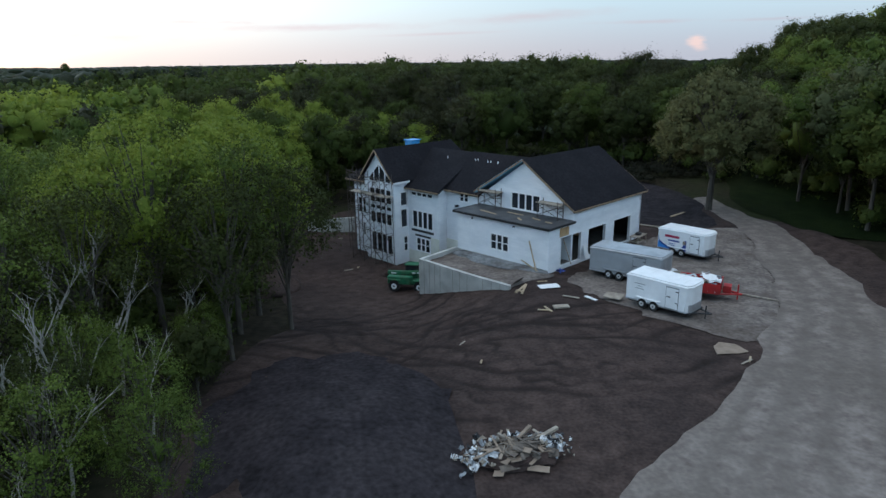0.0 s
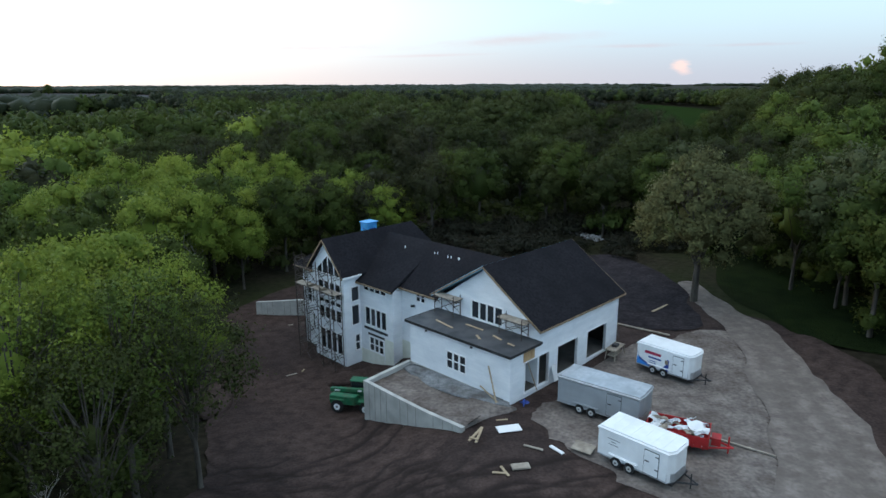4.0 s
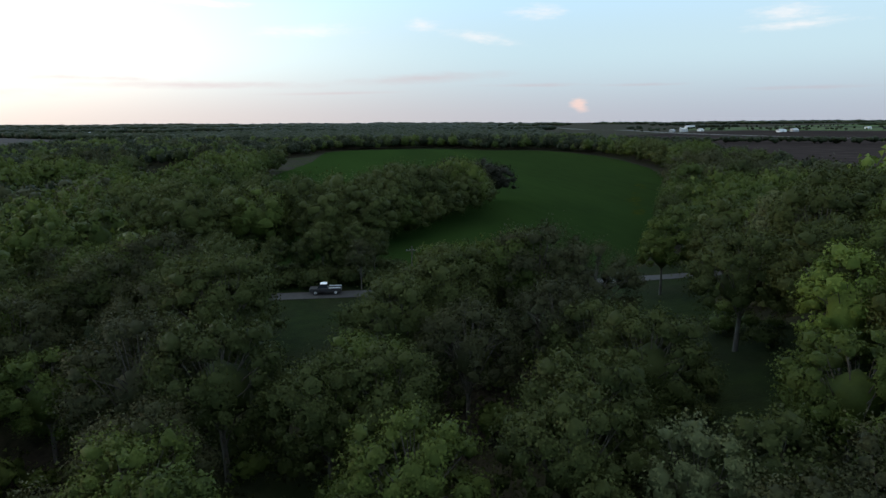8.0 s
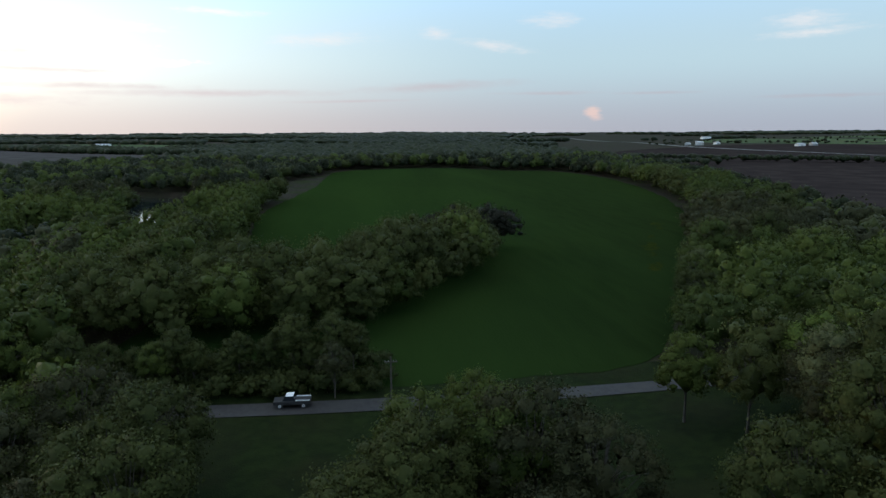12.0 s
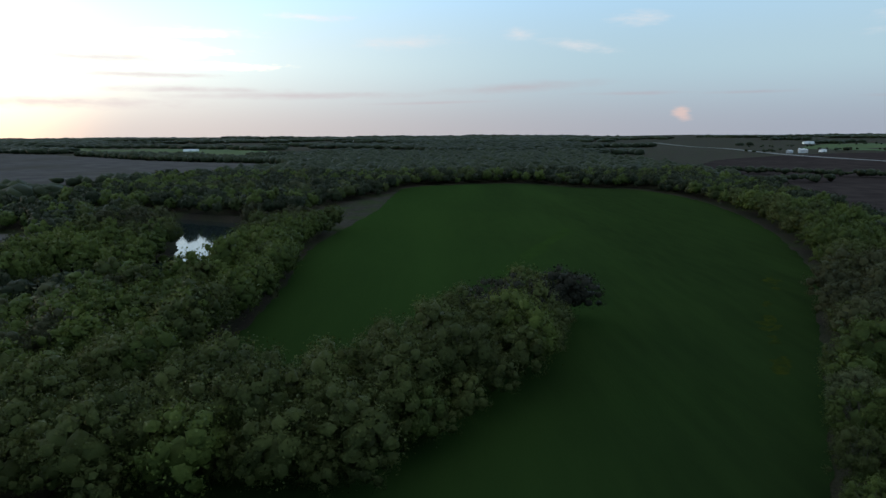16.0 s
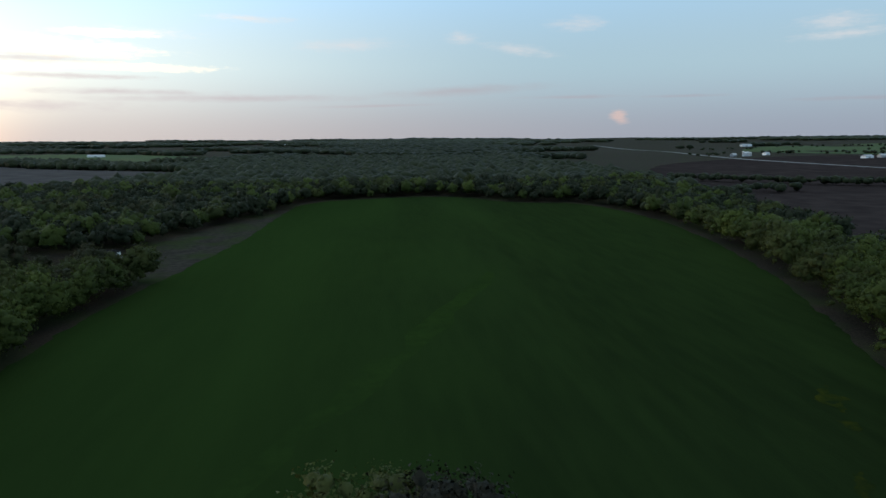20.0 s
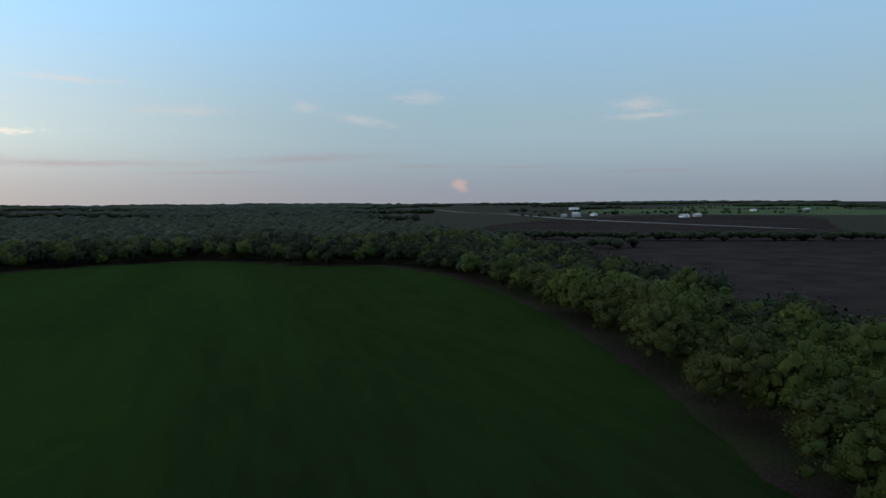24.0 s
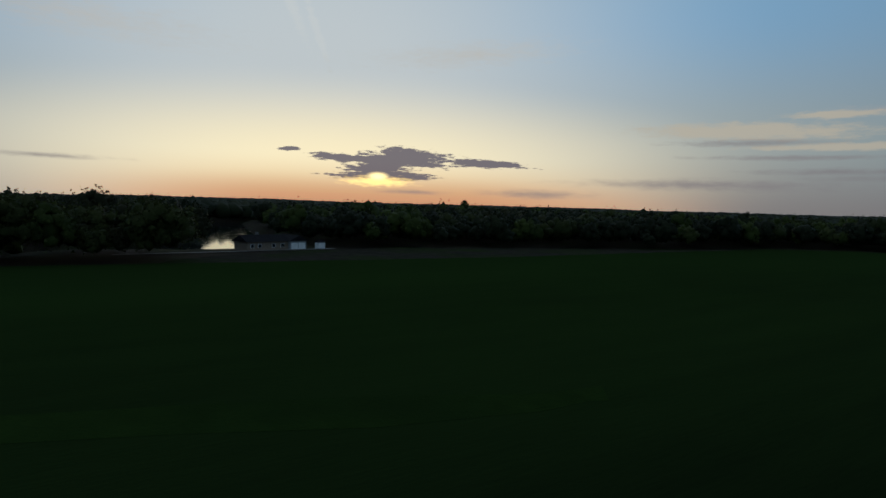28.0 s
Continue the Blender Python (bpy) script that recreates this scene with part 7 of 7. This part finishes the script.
ladder = tagged(empty("form_panel", pose(4.9, 43.1, h1(4.9, 43) + 0.4, 0, 0, -40)), "dark steel form panels leaning at the wall end", "form panel")
for k in range(3):
    board("panel", (0.0, 0.14 * k, -0.3), (0.55, 0.14 * k, 0.25), 0.5, 0.05, M_STEEL, ladder)
# planks leaning on and lying before the annex
lean = tagged(empty("leaning_plank", HM), "raw plank leaning against the annex wall", "board")
board("plank", (A0 - 0.12, 1.9, 1.1), (A0 - 0.65, 0.75, -1.0), 0.1, 0.04, M_LUMBER, lean)
lean = tagged(empty("leaning_plank", HM), "raw plank leaning low against the annex wall", "board")
board("plank", (A0 - 0.12, 2.6, -0.55), (A0 - 0.55, 0.6, -0.98), 0.1, 0.04, M_LUMBER, lean)
lean = tagged(empty("leaning_plank", HM), "timber prop leaning in the garage doorway", "board")
board("plank", (-1.0, GV + 0.05, 1.2), (-0.4, GV - 0.35, -0.92), 0.09, 0.05, M_LUMBER, lean)
lean = tagged(empty("leaning_sheet", HM), "pale sheet leaning beside the garage doorway", "sheet")
board("sheet", (1.75, GV - 0.1, 0.15), (1.75, GV - 0.4, -0.92), 0.5, 0.05, M_WHITE, lean)
tarp = scrap("tarpaulin", None, 8.65, 45.2, h1(8.6, 45) + 0.34, 0.6, 0.4, 0.25, 40, 5, M_DECAL)
tagged(tarp, "crumpled dark blue tarpaulin by the annex corner", "tarpaulin")
for (u0, v0, L, t) in ((-1.9, 7.0, 2.0, 80), (-0.9, 5.0, 1.6, 88), (-1.3, 2.6, 0.9, 75), (-2.1, 3.6, 0.7, 60), (-1.6, 1.2, 0.6, 85)):
    o = part("roof_plank", boxes((-L / 2, L / 2, -0.07, 0.07, 0, 0.05)), M_LUMBER)
    o.matrix_basis = HM @ pose(u0, v0, 2.335, 0, 0, t)
    tagged(o, "raw plank lying on the flat roof", "board")
# saw table in front of the third door
saw = tagged(empty("saw_table", HM @ pose(8.2, -1.0, h1(16, 52) + 0.24, 0, 0, 5)), "makeshift work table of raw boards by the garage door", "table")
part("top", boxes((-0.9, 0.9, -0.4, 0.4, 0.78, 0.83)), M_GREYWOOD, saw)
for x0 in (-0.75, 0.75):
    for y0 in (-0.32, 0.32):
        board("leg", (x0, y0, 0.78), (x0 * 1.15, y0 * 1.2, 0), 0.08, 0.05, M_GREYWOOD, saw)
part("lower_shelf", boxes((-0.75, 0.75, -0.3, 0.3, 0.3, 0.34)), M_GREYWOOD, saw)
part("saw", bevelled(boxes((-0.25, 0.25, -0.2, 0.2, 0.83, 1.05)), 0.03, 1), M_BLACK, saw)
for k in range(3):
    o = part("shelf_crate", bevelled(boxes((-0.3, 0.3, -0.25, 0.25, 0, 0.5)), 0.02, 1), M_OSB)
    o.matrix_basis = HM @ pose(2.9 + 2.2 * k, 3.6 + 0.4 * k, -0.93, 0, 0, 12 * k)
    tagged(o, "wooden crate in the dark garage", "crate")

# ---- single trees ----
plant(11, 27.2, 64.3, 1.03, 40, group="yard trees", label="broad silvery-green oak with a wide open crown by the driveway")
for x, y, k, s in ((-10.2, 39.5, 9, 1.0), (-12.0, 33.0, 9, 0.9), (-13.5, 43.5, 8, 1.05), (-17.5, 29.0, 9, 0.9), (-17.0, 36.0, 8, 1.1), (38.5, 52.5, 2, 1.0), (40.0, 62.0, 7, 1.15), (-11.6, 22.0, 10, 0.46), (-9.6, 18.6, 10, 0.42), (-12.8, 17.5, 10, 0.5), (-14.2, 20.5, 9, 0.5), (-15.5, 24.0, 10, 0.48), (-11.5, 26.8, 6, 0.40), (-12.5, 30.0, 10, 0.34), (-18.5, 22.0, 9, 0.72), (-19.5, 26.5, 10, 0.8)):
    plant(k, x, y, s, 70 * x, group="yard trees")
for x in np.arange(-32, 26, 3.3):
    x, y = float(x + rng.uniform(-1, 1)), float(180 + rng.uniform(-2.5, 2.5))
    plant(int(rng.choice([4, 4, 6, 6, 2])), x, y, rng.uniform(0.6, 0.85), rng.uniform(0, 360), group="lane trees", label="slim pale olive tree in bud beside the country lane")
for x, y, s, k in ((21.5, 172.6, 0.66, 5), (66, 154, 0.95, 2), (74, 138, 1.1, 7), (-555, 984, 1.7, 2), (70, 147, 0.9, 4), (80, 150, 1.0, 3), (30, 133, 1.06, 12), (38.5, 136, 1.08, 13), (45, 130, 0.95, 14), (86, 187, 0.8, 13), (92.5, 199, 0.85, 12), (99, 210, 0.9, 13), (105.5, 221, 0.85, 15), (112, 233, 0.9, 12), (2, 139, 1.05, 12), (-8, 142, 1.0, 14), (5.5, 151, 0.85, 5), (-5, 156, 0.9, 4), (-16, 152, 0.95, 5)):
    plant(k, x, y, s, 31 * x, group="lane trees")


def bare_tree(x, y, tall, seed, label):
    r = random.Random(seed)
    bm = bmesh.new()
    def limb(p, d, L, rad, depth):
        q = p + d * L
        mid = p.lerp(q, 0.5) + Vector((r.uniform(-1, 1), r.uniform(-1, 1), 0)) * L * 0.06
        tube(bm, [p, mid, q], [rad, rad * 0.8, rad * 0.55], 5, cap=False)
        if depth:
            for _ in range(3):
                nd = (d + Vector((r.uniform(-0.8, 0.8), r.uniform(-0.8, 0.8), r.uniform(0, 0.5)))).normalized()
                limb(p.lerp(q, r.uniform(0.55, 1.0)), nd, L * r.uniform(0.45, 0.65), rad * 0.5, depth - 1)
    limb(Vector((0, 0, -0.3)), Vector((r.uniform(-0.25, 0.25), r.uniform(-0.2, 0.2), 1)).normalized(), tall * 0.5, tall * 0.013, 3)
    e = empty("bare_tree", pose(x, y, h1(x, y)))
    part("trunk", bm, M_PALEBARK, e)
    return tagged(e, label, "tree", "bare trees")


for i, (x, y, h) in enumerate([(-16.2, 22.0, 8.5), (-14.2, 23.5, 7.0), (-18.0, 30.0, 10.0), (40.5, 47.5, 8.5), (-20.5, 26.0, 9.0), (-13.6, 25.5, 3.5), (-24, 78, 10), (-13.2, 19.0, 6.5), (-15.0, 17.2, 7.5), (-17.8, 15.6, 8.5), (-14.8, 20.8, 9.0), (-19.5, 20.0, 9.5), (-12.4, 16.6, 5.0), (-15.8, 28.2, 8.0), (-13.8, 31.5, 7.0), (-17.2, 25.2, 9.0), (-12.6, 24.2, 6.0)]):
    bare_tree(x, y, h, 20 + i, "bare grey tree with pale dead limbs at the wood's edge")

# ---- along the lane ----
pole = tagged(empty("utility_pole", pose(29.4, 165.2, h1(29.4, 165.2))), "weathered wooden utility pole beside the lane", "pole")
part("shaft", tube(bmesh.new(), [(0, 0, -0.3), (0, 0, 8.6)], [0.15, 0.1], 8), M_BARK, pole)
part("crossarm", boxes((-0.9, 0.9, -0.06, 0.06, 7.8, 7.94)), M_BARK, pole)
for x0 in (-0.8, -0.3, 0.3, 0.8):
    part("insulator", tube(bmesh.new(), [(x0, 0, 7.94), (x0, 0, 8.1)], 0.04, 6), M_GREYPANEL, pole)
truck = tagged(empty("pickup_truck", pose(15.6, 170.4, h1(15.6, 170.4) + 0.18, 0, 0, 177)), "dark pickup truck with pale trim standing on the country lane", "truck")
part("body", bevelled(boxes((-2.6, 2.6, -0.92, 0.92, 0.5, 1.08)), 0.09, 2), M_BLACK, truck)
bm = boxes((-0.5, 1.35, -0.85, 0.85, 1.08, 1.75))
for v in bm.verts:
    if v.co.z > 1.5:
        v.co.x += 0.25 if v.co.x < 0 else -0.5
        v.co.y *= 0.86
part("cab", bevelled(bm, 0.06, 2), M_GLASS, truck, "dark glazed cab")
part("cab_roof", bevelled(boxes((-0.25, 0.85, -0.72, 0.72, 1.74, 1.8)), 0.03, 1), M_WHITE, truck)
part("cargo_bed", boxes((-2.5, -0.55, -0.8, 0.8, 1.085, 1.1)), M_BLACK, truck)
for y0 in (-0.85, 0.78):
    part("bed_rail", boxes((-2.55, -0.55, y0, y0 + 0.08, 1.08, 1.22)), M_WHITE, truck)
for x0 in (-1.65, 1.65):
    for y0 in (-0.82, 0.82):
        wheel(truck, x0, y0, 0.4, 0.4, 0.26)
for y0 in (-0.75, 0.55):
    part("headlight", boxes((2.58, 2.62, y0, y0 + 0.2, 0.8, 0.95)), M_FOIL, truck)

# ---- the cottage by the river ----
cot = tagged(empty("cottage", pose(-46.5, 484.0, h1(-46.5, 484.0), 0, 0, 100)), "low dark-walled cottage with a white double garage by the river", "cottage")
part("wall", boxes((-9.5, 4.0, -3.6, 3.6, -0.4, 2.6)), M_BROWNCARD, cot)
part("garage_wall", boxes((4.0, 9.8, -4.6, 3.6, -0.4, 2.7)), M_GREYPANEL, cot)


def gable_roof(parent, x0, x1, y0, y1, z, rise, material, along="x"):
    bm = bmesh.new()
    ym, xm = (y0 + y1) / 2, (x0 + x1) / 2
    if along == "x":
        pts = [(x0, y0, z), (x1, y0, z), (x1, ym, z + rise), (x0, ym, z + rise), (x0, y1, z), (x1, y1, z)]
        faces = ((0, 1, 2, 3), (3, 2, 5, 4), (0, 3, 4), (1, 5, 2), (0, 4, 5, 1))
    else:
        pts = [(x0, y0, z), (x0, y1, z), (xm, y1, z + rise), (xm, y0, z + rise), (x1, y0, z), (x1, y1, z)]
        faces = ((0, 3, 2, 1), (3, 4, 5, 2), (0, 4, 3), (1, 2, 5), (0, 1, 5, 4))
    vs = [bm.verts.new(p) for p in pts]
    for f in faces:
        bm.faces.new([vs[i] for i in f])
    return part("roof", bm, material, parent)


gable_roof(cot, -10.1, 4.6, -4.2, 4.2, 2.6, 1.9, M_SHINGLE)
gable_roof(cot, 3.6, 10.3, -5.0, 4.2, 2.7, 1.7, M_SHINGLE, "y")
for x0 in (4.4, 7.0):
    part("garage_door", boxes((x0, x0 + 2.4, -4.66, -4.605, -0.1, 2.2)), M_WHITE, cot)
for x0 in (-8.6, -6.2, -1.6, 1.4):
    w_ = part("window", boxes((x0, x0 + 1.2, -3.66, -3.605, 0.9, 2.0)), M_TRIM, cot)
    part("pane", boxes((x0 + 0.08, x0 + 1.12, -3.69, -3.665, 0.98, 1.92)), M_GLASS, w_)
part("door", boxes((-3.6, -2.7, -3.66, -3.605, -0.1, 2.0)), M_BROWNCARD, cot)
part("chimney", boxes((-4.2, -3.4, 0.4, 1.2, 3.6, 5.2)), M_STONE, cot)
shed = tagged(empty("garden_shed", pose(-45.5, 500.0, h1(-45.5, 500), 0, 0, 100)), "small white garden shed beside the cottage", "shed")
part("wall", boxes((-1.2, 1.2, -1.0, 1.0, -0.2, 2.0)), M_WHITE, shed)
gable_roof(shed, -1.4, 1.4, -1.2, 1.2, 2.0, 0.7, M_SHINGLE)
sheet("cottage_drive", [(-37, 440), (-39, 470), (-41.5, 500), (-43, 500), (-41.5, 470), (-39.5, 440)], 0.7, 0.2, M_STONE, "pale gravel drive to the cottage", "driveway")
sheet("cottage_drive", [(-41, 488), (-41, 504), (-44, 504), (-43.5, 486)], 0.7, 0.24, M_STONE, "pale gravel forecourt of the cottage", "driveway")

# ---- weeds and tramlines in the crop ----
M_WEED = surface("yellow_weeds", (0.009, 0.018, 0.005), (0.024, 0.029, 0.005), 0.5, 0.95, 0.15, 3, stains=(0.007, 0.015, 0.005), stain_scale=0.3, spec=0.0)
M_WEED.node_tree.nodes["Principled BSDF"].inputs["Sheen Weight"].default_value = 0.03
M_WEED.node_tree.nodes["Principled BSDF"].inputs["Sheen Tint"].default_value = rgb(0.46, 0.52, 0.08)
for x, y, rx, ry, t in ((148.5, 330, 1.6, 6, -25), (123, 282, 1.8, 8, -27), (110, 252, 1.5, 6, -27), (143.7, 318.6, 1.2, 3, -20), (132, 300, 0.9, 4, -27), (117, 268, 0.8, 4, -27)):
    pts = [(x + math.cos(a) * rx * math.cos(radians(t)) - math.sin(a) * ry * math.sin(radians(t)), y + math.cos(a) * rx * math.sin(radians(t)) + math.sin(a) * ry * math.cos(radians(t))) for a in np.linspace(0, 2 * math.pi, 15)[:-1]]
    sheet("weed_patch", pts, 0.8, 0.16, M_WEED, "patch of yellow flowering weeds in the crop", "weeds", relief=0.10, ragged=2.4, kind="stuff")

M_TRAM = surface("worn_crop", (0.0108, 0.0225, 0.0060), (0.0145, 0.0305, 0.0074), 0.4, 0.95, 0.15, 3, stains=(0.0096, 0.0196, 0.0062), stain_scale=0.1, spec=0.0)
M_TRAM.node_tree.nodes["Principled BSDF"].inputs["Sheen Weight"].default_value = 0.035
M_TRAM.node_tree.nodes["Principled BSDF"].inputs["Sheen Tint"].default_value = rgb(0.28, 0.54, 0.10)
sheet("crop_swath", [(102, 452), (82, 404), (64, 364), (46, 322), (30, 290), (34, 288), (51, 320), (70, 361), (88, 401), (107, 449)], 1.5, 0.135, M_TRAM, "lighter swath across the young crop", "field", ragged=4.5)

# ---- farms on the plain ----
def barn(name, x, y, turn, L, W, H, rise, wall_mat, roof_mat, label):
    b = tagged(empty(name, pose(x, y, h1(x, y), 0, 0, turn)), label, "barn", "far farm buildings")
    part("wall", boxes((-L / 2, L / 2, -W / 2, W / 2, -1, H)), wall_mat, b)
    gable_roof(b, -L / 2 - 0.5, L / 2 + 0.5, -W / 2 - 0.6, W / 2 + 0.6, H, rise, roof_mat)
    part("door", boxes((-2.5, 2.5, -W / 2 - 0.06, -W / 2 - 0.005, -0.2, H * 0.75)), M_GREYPANEL, b)
    return b


def silo(x, y, r, h):
    s = tagged(empty("grain_silo", pose(x, y, h1(x, y))), "pale steel grain silo on a distant farm", "silo", "far silos")
    part("shell", tube(bmesh.new(), [(0, 0, -1), (0, 0, h)], r, 18), M_GALV, s)
    part("cone_roof", tube(bmesh.new(), [(0, 0, h), (0, 0, h + r * 0.55)], [r * 1.04, 0.3], 18), M_WHITE, s)
    return s


for x, y, r, h in ((784, 1432, 3.0, 7), (791, 1436, 3.2, 7), (799, 1440, 2.6, 6), (777, 1428, 2.0, 9)):
    silo(x, y, r, h)
for row in ((764, 1440, 30, 12, 8, 3.5, 2.5, M_GREYPANEL, M_ROOFGREY), (846, 1462, 20, 13, 8, 3.5, 2.5, M_WHITE, M_ROOFGREY), (905, 1262, 15, 20, 9, 3.5, 3, M_WHITE, M_ROOFGREY), (940, 1270, 10, 14, 9, 4, 3, M_GREYPANEL, M_ROOFGREY),
            (-620, 1880, 5, 38, 12, 4, 2.5, M_WHITE, M_ROOFGREY), (-290, 2890, 0, 44, 14, 5, 3, M_GREYPANEL, M_ROOFGREY), (-210, 2920, 8, 26, 14, 5, 3, M_WHITE, M_ROOFGREY), (1500, 1700, 10, 16, 10, 4, 2.5, M_WHITE, M_ROOFGREY), (1750, 1750, 0, 20, 10, 4, 2.5, M_GREYPANEL, M_ROOFGREY), (1300, 2300, 0, 34, 14, 5, 3.5, M_WHITE, M_ROOFGREY)):
    barn("barn", *row, "pale metal-roofed barn on a distant farm")
sheet("far_road", [(876, 2634), (803, 1931), (700, 1423), (727, 1118), (747, 873), (757, 873), (740, 1118), (714, 1423), (817, 1931), (890, 2634)], 7.0, 0.9, M_STONE, "pale gravel road across the far plain", "road")
# hedgerows and farm trees
hx, hy = [], []
for (x0, y0), (x1, y1), n, w in (((335, 890), (470, 785), 90, 3), ((470, 785), (640, 700), 100, 3), ((1020, 1440), (1090, 1400), 24, 22), ((700, 1440), (740, 1460), 14, 14), ((860, 1500), (930, 1490), 14, 10), ((600, 690), (900, 620), 30, 9), ((960, 1500), (1500, 1480), 26, 10),
                                 ((1300, 1750), (2400, 1900), 60, 18), ((950, 1950), (2200, 2300), 70, 22), ((300, 900), (360, 930), 18, 14), ((-900, 1720), (-300, 1290), 50, 16), ((320, 700), (420, 735), 26, 9)):
    s = rng.random(n)
    hx += list(x0 + (x1 - x0) * s + rng.normal(size=n) * w)
    hy += list(y0 + (y1 - y0) * s + rng.normal(size=n) * w)
hx, hy = np.array(hx), np.array(hy)
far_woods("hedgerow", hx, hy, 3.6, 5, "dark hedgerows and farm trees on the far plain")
